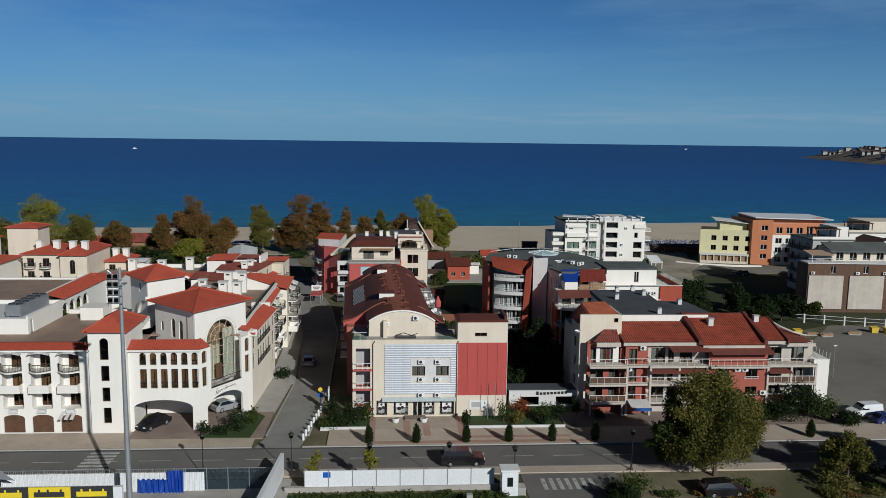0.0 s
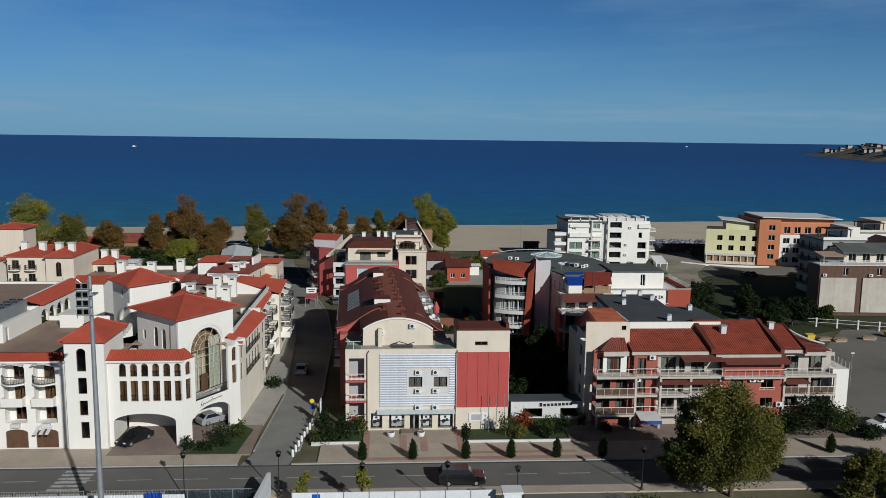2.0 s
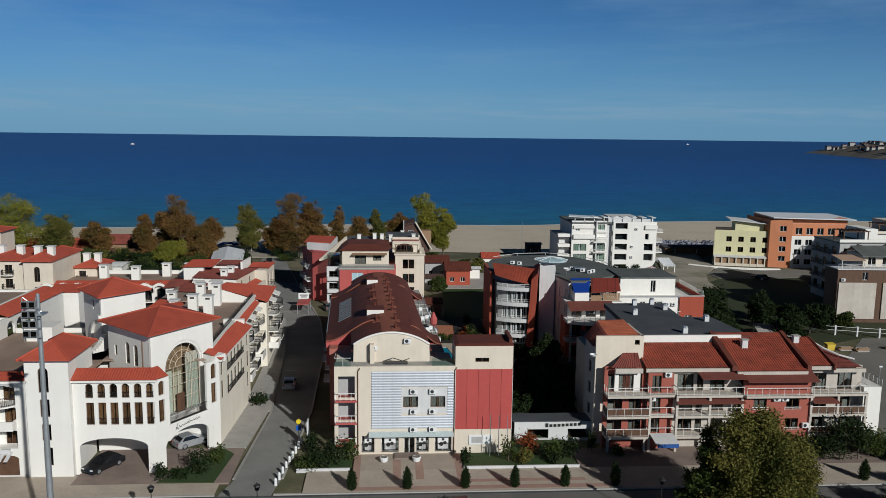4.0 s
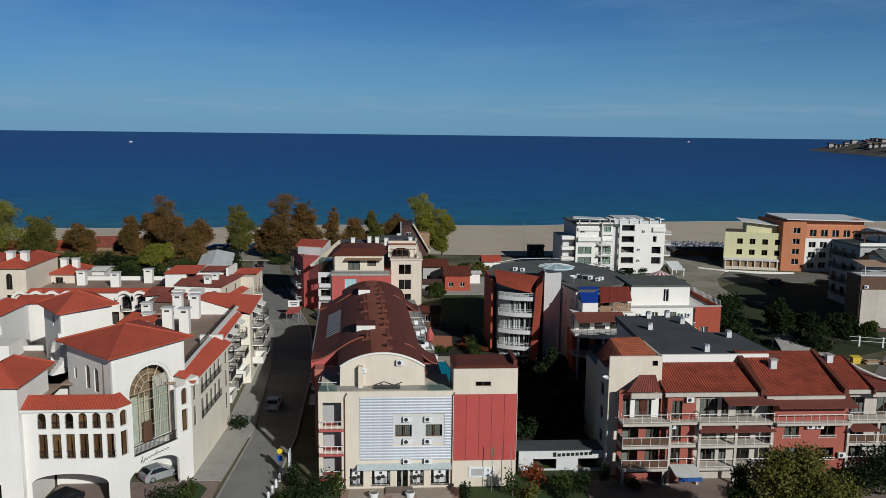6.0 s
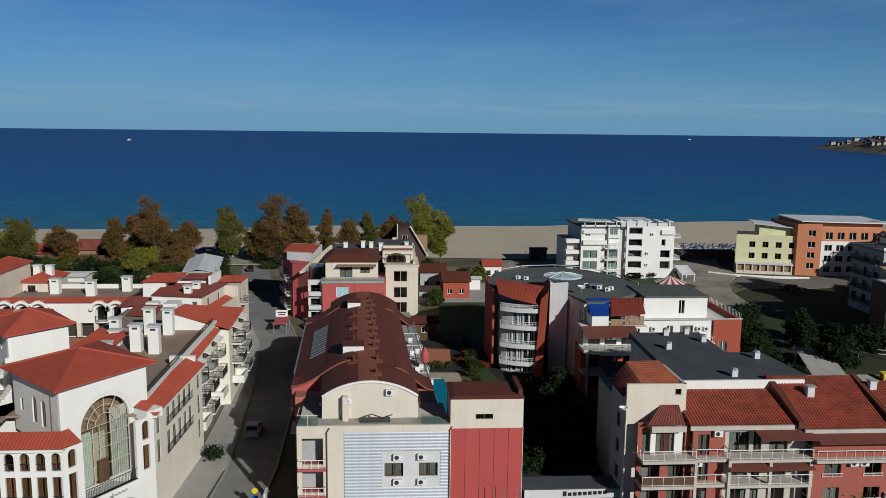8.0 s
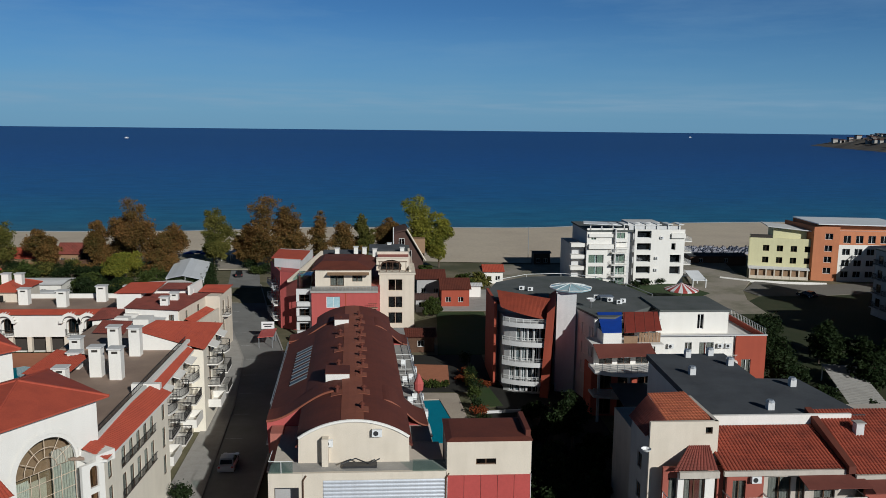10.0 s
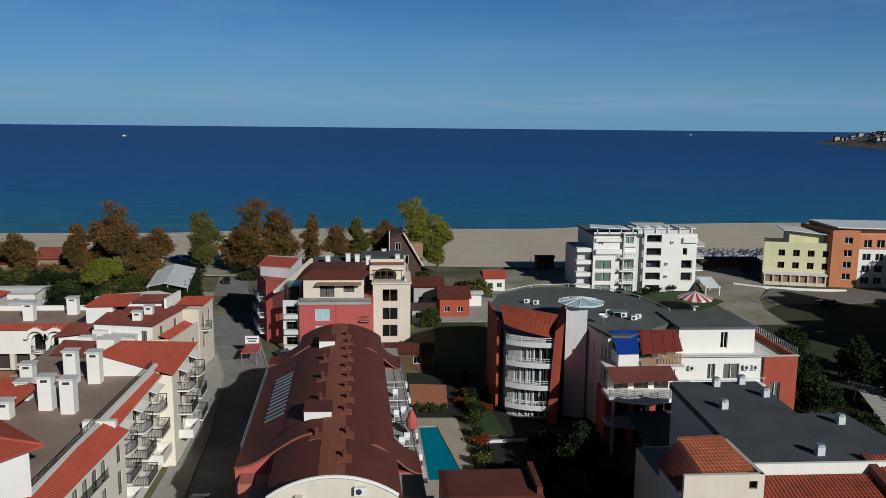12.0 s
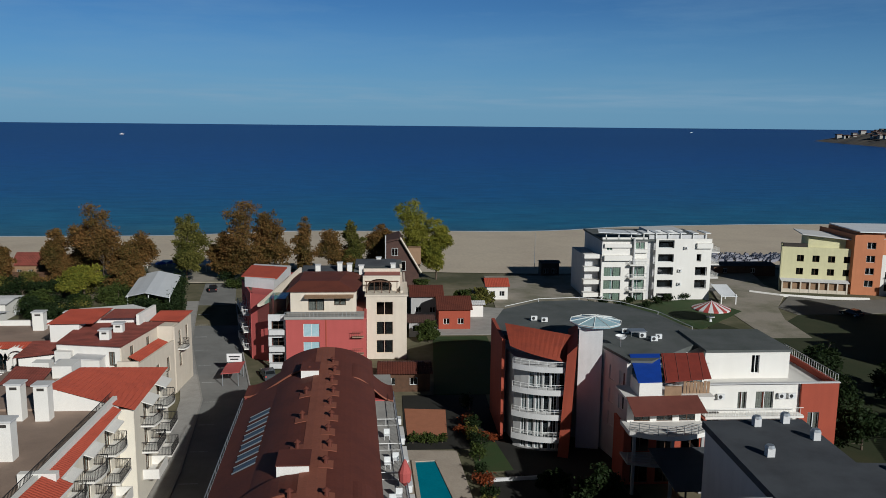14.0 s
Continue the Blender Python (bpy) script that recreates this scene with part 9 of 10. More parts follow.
# gardens: dark evergreens in the courts and beside the street
rg = random.Random(77)
GARDEN = [(16.5, 106.5, 5.5, 5, "dark"), (19.5, 109, 6, 5, "dark"), (22, 114, 6.5, 5, "dark"), (19.5, 123, 6, 5, "dark"), (24.5, 117, 6, 5, "dark"), (21.5, 133, 5, 5, "dark"), (25.5, 130, 4.5, 5, "dark"), (17.5, 113, 6, 6, "dark"), (21, 118, 6.5, 6, "dark"), (23.5, 110, 7, 5, "dark"), (17, 124, 5, 5, "dark"), (22, 127, 6, 5, "dark"), (26.5, 122, 5, 5, "green"),
          (57, 118, 5.5, 8, "dark"), (61, 124, 5, 6, "dark"), (58, 130, 5.5, 7, "dark"), (60, 142, 5.5, 8, "dark"), (64, 117, 4, 5, "dark"), (72, 142, 6, 8, "dark"), (80, 150, 6, 7, "dark"),
          (-39, 200, 5.5, 8, "dark"), (-45, 203, 5, 7, "green"), (-52, 198, 5, 8, "dark"), (-60, 204, 5, 8, "dark"), (-62, 212, 5, 8, "green"), (-48, 190, 4.5, 7, "dark"), (-56, 186, 4.5, 7, "green"),
          (-82, 204, 5, 9, "dark"), (-88, 200, 6, 9, "dark"), (-80, 222, 5, 9, "green"), (-70, 222, 5, 9, "dark"), (-92, 222, 6, 9, "dark"), (58, 148, 8, 9, "dark"), (62, 155, 8, 9, "dark"), (57, 160, 7, 8, "dark"), (66, 163, 7, 9, "dark"), (60, 168, 6, 8, "dark"), (72, 156, 7, 8, "dark"), (76, 160, 4.5, 7, "dark"), (80, 156.5, 4, 6, "dark"), (85.5, 154, 4.2, 5.5, "dark"), (88, 151.5, 3.6, 5, "green"), (68, 168, 4.5, 7, "dark"), (64, 176, 4, 6, "green"), (11.5, 190, 3.8, 4.5, "green"), (20, 214, 4, 5, "green"), (24, 216, 4, 6, "olive"), (12, 222, 4.5, 6, "green")]
for i, (x, y, h, w, lf) in enumerate(GARDEN):
    if 10 < x < 28 and 100 < y < 170:
        h, w, lf = h * 0.5, w * 0.8, "dark"
    words = {"dark": "dark evergreen garden tree", "green": "leafy green garden tree", "olive": "small olive-leaved garden tree"}[lf]
    tree(x, y, h, w, lf, words, 120 + i, 4200, 0.19, 0.14, 0.08, 0, "garden trees")
for i, (x, y, w, h, lf) in enumerate(((-7.6, 90.2, 3.4, 2.6, "dark"), (-6.0, 92.6, 3.6, 3.4, "dark"), (-4.8, 93.8, 2.4, 3.0, "green"), (-9.2, 89.0, 2.6, 1.6, "green"), (-8.6, 95.5, 2.4, 2.8, "dark"),
                                     (8.9, 92.2, 1.9, 1.9, "dark"), (13.6, 92.4, 1.6, 3.4, "green"), (15.3, 90.6, 2.2, 2.0, "olive"), (18.6, 92.4, 2.6, 3.2, "green"), (21.0, 91.6, 2.6, 2.8, "dark"), (19.0, 90.3, 2.0, 1.7, "dark"),
                                     (16.2, 95.4, 2.6, 2.6, "red"), (26.8, 93.9, 1.6, 1.4, "green"), (24.0, 95.4, 1.4, 2.6, "dark"), (48.5, 92.2, 2.6, 2.4, "dark"), (51.5, 91.6, 3.6, 3.4, "dark"), (54.5, 91.6, 3.4, 4.8, "dark"), (57.0, 92.0, 2.2, 2.4, "green"),
                                     (-22.4, 89.4, 2.2, 1.5, "dark"), (-20.6, 90.6, 3.2, 3.0, "dark"), (-19.4, 93.2, 2.4, 2.4, "green"), (-24.2, 88.8, 1.4, 2.2, "dark"), (-17.5, 112.8, 2.6, 2.2, "dark"),
                                     (43.6, 90.6, 2.4, 1.8, "dark"), (37.5, 90.5, 3.0, 2.0, "green"), (24.8, 71.0, 3.6, 2.6, "green"), (22.2, 69.2, 3.0, 2.0, "green"), (47.0, 71.5, 4.0, 2.0, "olive"), (51.0, 73.0, 4.0, 2.2, "green"))):
    if -10.5 < x < 22 and y < 92:
        y = max(y + 1.4, 91.3)
    bush(x, y, w, h, lf, {"dark": "dense dark evergreen garden bush", "green": "leafy green garden bush", "olive": "low olive-green garden bush", "red": "bush with red autumn leaves"}[lf], 200 + i, 620 if w > 2 else 380, 0.13, 0.0, "bush", "garden bushes")
for i in range(16):
    bush(-10.5 + i * 1.4, 70.6 + 0.9 * noise.noise((i * 0.9, 3, 0)), 1.9, 0.8, "green", "low weeds along the fence", 300 + i, 200, 0.12, 0.05, "bush", "weeds")
# hedge beside the far street
for i in range(9):
    u = i / 8
    bush(-37.5 - 7.0 * u + 2, 205 + 32 * u, 4.0, 3.6, "dark", "dense dark green hedge along the street", 330 + i, 700, 0.2, 0.0, "hedge", "street hedge")
# dense planting of the gardens west of the street
rgd = random.Random(77)
for i in range(46):
    x, y = rgd.uniform(-98, -40), rgd.uniform(183, 240)
    if (-76 < x < -61 and 186 < y < 202) or (-80 < x < -63 and 203 < y < 217) or (x > -46 and y > 226):
        continue
    bush(x, y, rgd.uniform(4.5, 7.5), rgd.uniform(2.4, 4.4), rgd.choice(("dark", "dark", "green", "olive")), "dense bush in the hotel gardens", 500 + i, 1300, 0.18, 0, "bush", "garden planting")
for i, (x, y, w, h, lf) in enumerate(((47.6, 91.6, 2.6, 2.6, "dark"), (50.2, 92.2, 3.0, 2.9, "dark"), (53.6, 92.6, 4.6, 5.4, "dark"), (56.6, 92.4, 4.0, 3.4, "green"), (59.5, 90.5, 3.0, 2.2, "dark"))):
    bush(x, y, w, h, lf, "rounded dark bush beside the forecourt", 560 + i, 1500, 0.14)
for i in range(22):
    bush(rgd.uniform(27, 62), rgd.uniform(66.5, 72.3), rgd.uniform(1.2, 2.6), rgd.uniform(0.5, 1.3), rgd.choice(("olive", "green", "rust")), "rough weeds by the parking ground", 600 + i, 260, 0.12, 0, "bush", "weeds")
# lawns and garden beds
def patch(name, pts, mat, label, z=0.02):
    solid(name, Shape().prism(pts, -0.3, z), mat, label, "lawn" if mat == "lawn" else "garden", kind="structure")


patch("lawn", [(-24.6, 88.2), (-18.6, 88.0), (-17.9, 95.6), (-19.3, 97.2), (-22.8, 91.5)], "lawn", "small lawn at the hotel corner", 0.2)
patch("lawn", [(8.4, 90.7), (21.3, 90.7), (21.3, 100), (14.6, 100), (14.6, 94.8), (8.4, 94.8)], "lawn", "front garden with clipped bushes", 0.16)
for x0, x1 in ((8.3, 21.4), (-10.2, -4.1)):
    solid("garden_kerb", Shape().box(x0, x1, 90.52, 90.7, -0.2, 0.42), "palegrey", "low white kerb wall before the garden bed", "kerb", kind="structure")
patch("lawn", [(-10.3, 90.7), (-4.2, 90.7), (-4.2, 94.8), (-9.9, 94.8)], "lawn", "planted corner bed", 0.14)
patch("yard", [(26, 205), (50, 205), (56, 248), (28, 248)], "gravel_pale", "pale dusty yard behind the beach", 0.0)
patch("yard", [(10, 194), (26, 194), (28, 214), (20, 216), (10, 208)], "concrete", "worn concrete yard round the cottages", 0.015)
patch("yard", [(-54, 242), (-20, 242), (-20, 266), (-56, 266)], "gravel_pale", "pale sandy ground where the street meets the beach", 0.0)
patch("lawn", [(11, 163), (22, 163), (22, 193), (12.5, 193)], "lawn", "dark green back lawn")
# ground behind the pool, its shade given by the near-black soil colour
patch("court", [(6.6, 144.4), (18.0, 144.4), (18.2, 162.8), (6.6, 162.8)], "soil", "bed behind the pool, soil darkened for shade", 0.012)
patch("lawn", [(14.4, 138.2), (18.4, 138.4), (17.4, 146.2), (14.2, 146.2)], "lawn", "small lawn by the pool")
patch("lawn", [(54.5, 130), (90, 147), (140, 147), (140, 213), (100, 206.5), (86, 206.5), (81.5, 202), (80, 190.2), (72, 190.2), (66, 205), (54.5, 160)], "grass_rough", "rough dark grass slope", 0.015)
patch("lawn", [(62, 196), (76, 210), (72, 222), (52, 216)], "lawn", "lawn before the beach hotel", 0.035)
# court ground laid near-black to stand in for the shade on it
patch("court", [(14.5, 103), (30.4, 103), (30.4, 147), (17.4, 147), (17.4, 136.4), (14.3, 136.4)], "soil", "courtyard soil darkened for shade", 0.01)
patch("court", [(6.6, 118), (14.0, 118), (12.6, 143.8), (6.6, 144.2)], "paving", "pale paving round the pool", 0.05)
patch("court", [(7.0, 147.8), (11.8, 147.8), (12.2, 157), (6.8, 157.6)], "terracotta", "reddish yard behind the pool", 0.058)
pool = thing("swimming_pool", "turquoise swimming pool with a pale edge", "pool", pose(10.4, 134.5, 0.05))
part("water", Shape().prism([(-2.2, -8.5), (1.7, -8.5), (-0.5, 6.4), (-2.7, 6.2)], -0.02, 0.06), "poolwater", pool, "turquoise pool water")
part("edge", Shape().prism([(-2.6, -8.9), (-2.2, -8.9), (-2.7, 6.2), (-3.1, 6.2)], 0, 0.16).prism([(1.7, -8.9), (2.1, -8.9), (-0.1, 6.5), (-0.5, 6.5)], 0, 0.16).prism([(-3.1, 6.22), (-0.1, 6.42), (-0.1, 6.82), (-3.1, 6.62)], 0, 0.16), "paving", pool)

# clipped hedge between the pool and the reddish yard, a low white kerb, red planting
for i in range(4):
    bush(7.6 + 1.15 * i, 146.2, 1.5, 1.3, "green", "clipped green hedge at the end of the pool", 760 + i, 420, 0.12, 0.0, "hedge", "poolside hedge")
for i in range(5):
    bush(13.6 + 0.9 * i, 149.6 - 0.75 * i, 1.5, 0.8, "red", "low bed of red-leaved plants", 770 + i, 380, 0.11, 0.0, "bush", "red bed")
solid("garden_kerb", Shape().prism([(15.0, 135.6), (22.2, 136.2), (22.2, 136.45), (15.0, 135.85)], -0.2, 0.35), "palegrey", "low pale kerb wall in the court", "kerb", kind="structure")
# planted strip between the pool and the shaded court
rgp = random.Random(77)
for i in range(13):
    x, y = 14.4 + 0.9 * rgp.random() + 0.02 * i, 119 + 3.1 * i + rgp.uniform(-0.6, 0.6)
    lf = ("dark", "green", "dark", "olive", "dark", "red")[i % 6]
    words = {"dark": "dense dark shrub in the strip beside the pool", "green": "leafy green shrub in the strip beside the pool", "olive": "yellowing shrub in the strip beside the pool", "red": "reddish autumn shrub in the strip beside the pool"}[lf]
    bush(x, y, rgp.uniform(1.6, 2.8), rgp.uniform(1.2, 2.6), lf, words, 700 + i, 520, 0.13, 0.0, "bush", "poolside shrubs")
for i, (x, y, h, w) in enumerate(((19.5, 112, 6.0, 5.5), (24.5, 124, 6.5, 6.0), (27.0, 116, 5.5, 5.5))):
    tree(x, y, h, w, "dark", "dark evergreen tree in the shaded court", 730 + i, 6000, 0.15, 0.16, 0.1, 0, "garden trees")

# ---- street things ----
def car(x, y, rz, paint, label, length=4.5, width=1.8, height=1.5, kind="hatch", z=0.0, group=""):
    """A parked car: shaped body, glazed cabin, four wheels with rims, lamps."""
    c = thing("car", label, "car", pose(x, y, z, 0, 0, rz), group)
    L, W_, H_ = length / 2, width / 2, height
    if kind == "van":
        prof = [(-L, 0.35), (-L, H_ * 0.62), (-L + 0.1, H_ - 0.05), (L - 1.7, H_), (L - 1.0, H_ * 0.62), (L - 0.1, H_ * 0.5), (L, 0.4)]
        cab = [(L - 1.72, H_ - 0.08), (L - 1.05, H_ * 0.64), (L - 2.3, H_ * 0.62), (L - 2.3, H_ - 0.1)]
    elif kind == "suv":
        prof = [(-L, 0.4), (-L, H_ * 0.62), (-L + 0.35, H_ - 0.04), (L - 1.9, H_), (L - 1.25, H_ * 0.62), (L - 0.12, H_ * 0.54), (L, 0.4)]
        cab = [(-L + 0.5, H_ - 0.12), (L - 1.95, H_ - 0.1), (L - 1.4, H_ * 0.64), (-L + 0.25, H_ * 0.64)]
    else:
        prof = [(-L, 0.35), (-L + 0.02, H_ * 0.58), (-L + 0.35, H_ * 0.66), (-L + 0.85, H_ - 0.03), (L - 2.2, H_), (L - 1.3, H_ * 0.64), (L - 0.15, H_ * 0.5), (L, 0.36)]
        cab = [(-L + 0.95, H_ - 0.1), (L - 2.25, H_ - 0.08), (L - 1.5, H_ * 0.66), (-L + 0.55, H_ * 0.67)]
    k = len(prof)
    b = Shape()
    def wd(pz):
        return W_ if pz < H_ * 0.66 else W_ * 0.82
    b.add([(px, -wd(pz), pz) for px, pz in prof] + [(px, wd(pz), pz) for px, pz in prof], [tuple(range(k)), tuple(reversed(range(k, 2 * k)))] + [((i + 1) % k, i, k + i, k + (i + 1) % k) for i in range(k)])
    b.box(-L + 0.1, L - 0.1, -W_ + 0.04, W_ - 0.04, 0.2, 0.42)
    body = part("body", b, paint, c)
    for sgn in (-1, 1):
        q = [(px, sgn * (W_ * (0.835 if pz > H_ * 0.8 else 0.995)), pz) for px, pz in cab]
        part("side_window", Shape().add(q, [(0, 1, 2, 3) if sgn < 0 else (3, 2, 1, 0)]), "glass_car", c)
    ws = [p for p in prof if p[1] > H_ * 0.6]
    f0, f1 = ws[-2], ws[-1]
    part("windscreen", Shape().add([(f0[0] + 0.06, -W_ * 0.74, f0[1] - 0.04), (f1[0] + 0.02, -W_ * 0.84, f1[1] + 0.03), (f1[0] + 0.02, W_ * 0.84, f1[1] + 0.03), (f0[0] + 0.06, W_ * 0.74, f0[1] - 0.04)], [(0, 1, 2, 3)]), "glass_car", c)
    r0, r1 = ws[1] if kind == "suv" else ws[1], ws[0]
    r1 = (r1[0], max(r1[1], H_ * 0.66))
    part("rear_window", Shape().add([(r1[0] - 0.03, -W_ * 0.74, r1[1] + 0.03), (r0[0] - 0.05, -W_ * 0.7, r0[1] - 0.06), (r0[0] - 0.05, W_ * 0.7, r0[1] - 0.06), (r1[0] - 0.03, W_ * 0.74, r1[1] + 0.03)], [(3, 2, 1, 0)]), "glass_car", c)
    for sx in (-1, 1):
        for sy in (-1, 1):
            key = ("wheel", sy)
            if key not in MESHES:
                ty, ri = Shape(), Shape()
                ty.add(*ring_disc(0.33, 0.2, 16))
                ri.add(*ring_disc(0.2, 0.215, 12))
                MESHES[key] = (ty.mesh("tyre", M["rubber"]), ri.mesh("rim", M["galv"]))
            w = part("wheel", MESHES[key][0], None, c, m=Matrix.Translation((sx * length * 0.3, sy * (W_ - 0.1), 0.33)))
            part("rim", MESHES[key][1], None, w)
    for sy in (-1, 1):
        part("headlight", Shape().box(L - 0.16, L - 0.02, sy * W_ * 0.72 - 0.16, sy * W_ * 0.72 + 0.16, H_ * 0.42, H_ * 0.5), "plastic_white", c)
        part("tail_light", Shape().box(-L - 0.015, -L + 0.05, sy * W_ * 0.8 - 0.12, sy * W_ * 0.8 + 0.12, H_ * 0.45, H_ * 0.58), "redpanel", c)
    return c


def ring_disc(r, w, n):
    vs = [(r * math.cos(2 * math.pi * i / n), s * w / 2, r * math.sin(2 * math.pi * i / n)) for s in (-1, 1) for i in range(n)]
    return vs, [tuple(range(n)), tuple(reversed(range(n, 2 * n)))] + [((i + 1) % n, i, n + i, n + (i + 1) % n) for i in range(n)]


M["glass_car"] = material("dark_car_glass", (0.012, 0.014, 0.016), 0.06, None, 1, 0.2, 3, 0.0, spec=0.6)
car(7.0, 79.6, 0, "car_black", "black off-road car with roof rails on the road", 5.0, 1.95, 1.85, "suv")
car(-31.4, 92.2, 240, "car_black", "dark saloon car parked under the hotel arch", 4.5, 1.8, 1.45, z=0.13)
car(-23.4, 98.6, 40, "car_silver", "silver car parked behind the entrance arch", 4.2, 1.75, 1.5, z=0.13)
car(-14.6, 120.6, 92, "car_silver", "silver hatchback parked on the side street", 4.1, 1.75, 1.5)
car(-34.2, 233.5, 100, "car_black", "black car on the far end of the street", 4.3, 1.75, 1.5, z=-0.4)
car(34.0, 70.6, 3, "car_black", "black car parked under the roadside tree", 4.7, 1.85, 1.6, "suv")
car(63.6, 93.6, 188, "car_white", "white delivery van on the gravel lot", 4.6, 1.85, 1.9, "van")
car(65.2, 91.2, 10, "car_blue", "dark blue car beside the white van", 4.2, 1.75, 1.4)
car(59.6, 102.6, 150, "car_grey", "grey pickup parked behind the house", 4.8, 1.85, 1.5, "suv")
car(96.6, 206.0, 115, "car_black", "dark car parked in the shaded yard", 4.4, 1.75, 1.4)
car(-67.5, 211, 20, "car_white", "white car parked in the gardens", 4.4, 1.75, 1.5)
car(-13.0, 171.5, 110, "car_grey", "grey car parked beside the red hotel", 4.2, 1.75, 1.5)


def street_lamp(x, y, h=4.8):
    s = thing("street_lamp", "black cast-iron street lamp with a lantern head", "street lamp", pose(x, y, 0.0), "road lamps")
    part("base", Shape().lathe(0, 0, [(0.2, -0.1), (0.2, 0.25), (0.12, 0.4), (0.1, 0.9)], 10), "iron", s)
    part("pole", Shape().cone(0, 0, 0.4, h - 0.55, 0.06, 0.04, 8), "iron", s)
    l = part("lantern", Shape().lathe(0, 0, [(0.06, h - 0.6), (0.2, h - 0.5), (0.27, h - 0.12)], 8), "glass_dark", s)
    part("cap", Shape().lathe(0, 0, [(0.34, h - 0.12), (0.3, h - 0.02), (0.1, h + 0.12), (0.02, h + 0.25)], 8), "iron", l)


for x, y in ((-21.8, 77.2), (-12.2, 77.2), (-3.5, 73.9), (5.0, 73.9), (11.9, 72.6), (26.0, 77.0)):
    street_lamp(x, y)

# floodlight mast
mast = thing("floodlight_mast", "tall tapering grey steel mast with a floodlight head", "mast", pose(-26.6, 67.6, 0))
part("pole", Shape().lathe(0, 0, [(0.30, 0), (0.28, 2), (0.16, 23.0), (0.14, 24.8)], 16), "galv", mast)
part("base_plate", Shape().cone(0, 0, 0, 0.3, 0.9, 0.8, 16), "concrete", mast)
part("platform", Shape().box(-1.1, 0.5, -0.5, 0.5, 23.2, 23.32), "galv", mast)
for i in range(4):
    for j in range(2):
        f = part("floodlight", Shape().box(-0.95 + j * 0.55, -0.5 + j * 0.55, -0.72, -0.5, 21.6 + i * 0.75, 22.1 + i * 0.75), "galv", mast)
        part("lens", Shape().box(-0.92 + j * 0.55, -0.53 + j * 0.55, -0.74, -0.72, 21.65 + i * 0.75, 22.05 + i * 0.75), "glass_dark", f)
fr_ = Shape()
for i in range(4):
    fr_.bar((-1.1, -0.45, 21.5 + i * 0.75), (0.3, -0.45, 21.5 + i * 0.75), 0.04)
fr_.bar((-1.0, -0.45, 21.2), (-1.0, -0.45, 24.6), 0.04).bar((0.0, -0.45, 21.2), (0.0, -0.45, 24.6), 0.04).bar((-1.0, -0.3, 24.6), (0.2, 0, 23.4), 0.04)
part("frame", fr_, "galv", mast)

# white sheet fence with its gatekeeper's booth
fence = thing("sheet_fence", "white steel sheet fence on a low concrete base", "fence", pose(0, 73, 0))
part("base", Shape().box(-12.4, 10.2, -0.25, 0.25, -0.1, 0.5), "concrete", fence)
for i in range(8):
    part("fence_panel", Shape().box(-10.3 + i * 2.52, -7.85 + i * 2.52, -0.05, 0.05, 0.5, 2.25), "sheet", fence)
    part("fence_post", Shape().box(-10.39 + i * 2.52, -10.3 + i * 2.52, -0.07, 0.07, 0.4, 2.35), "galv", fence)
part("poster", Shape().box(-8.4, -7.6, -0.06, -0.05, 1.5, 2.1), "sign_blue", fence)
booth = thing("gate_booth", "small white gatekeeper's booth with a dark window", "booth", pose(11.2, 71.6, 0))
part("body", Shape().box(-0.85, 0.85, -0.7, 0.7, 0, 2.75), "sheet", booth)
part("roof", Shape().box(-1.0, 1.0, -0.85, 0.85, 2.75, 2.95), "plastic_white", booth)
part("window", Shape().box(-0.3, 0.3, -0.72, -0.69, 1.1, 2.1), "glass_car", booth)
part("step", Shape().box(0.9, 1.7, -0.6, 0.6, 0, 0.9), "concrete", booth)
wallf = thing("boundary_wall", "low concrete wall beside the grass verge", "wall", pose(0, 68.5, 0))
part("wall", Shape().box(-9, 10.5, -0.15, 0.15, -0.1, 0.7), "concrete", wallf)
part("pillar", Shape().box(6.4, 7.0, -0.3, 0.3, -0.1, 1.5), "concrete", wallf)

# stadium edge: railings, banner, tarpaulin, white wall
rails = thing("yard_railing", "tall grey steel railing round the stadium yard", "fence", pose(0, 75.9, 0))
for i in range(14):
    part("rail_panel", railing_mesh(2.2, 1.35, 0.24, "galv"), None, rails, m=Matrix.Translation((-44.8 + i * 2.25, 0, 0.1)))
    part("post", Shape().box(-44.9 + i * 2.25, -44.78 + i * 2.25, -0.06, 0.06, 0, 1.5), "galv", rails)
sheetw = thing("sheet_wall", "white ribbed sheeting behind the yard railing", "fence", pose(0, 73.6, 0))
for i in range(9):
    rb, x0 = [], -41.5 + i * 2.3
    for k_ in range(9):
        rb += [(x0 + k_ * 0.25, -0.06), (x0 + k_ * 0.25 + 0.13, -0.06), (x0 + k_ * 0.25 + 0.15, 0.02), (x0 + k_ * 0.25 + 0.23, 0.02)]
    part("sheet", Shape().prism(rb + [(x0 + 2.25, 0.05), (x0, 0.05)], 0.0, 2.05), "sheet", sheetw)
tarp = thing("tarpaulin", "creased dark blue tarpaulin hung on the railing", "tarpaulin", pose(0, 73.2, 0))
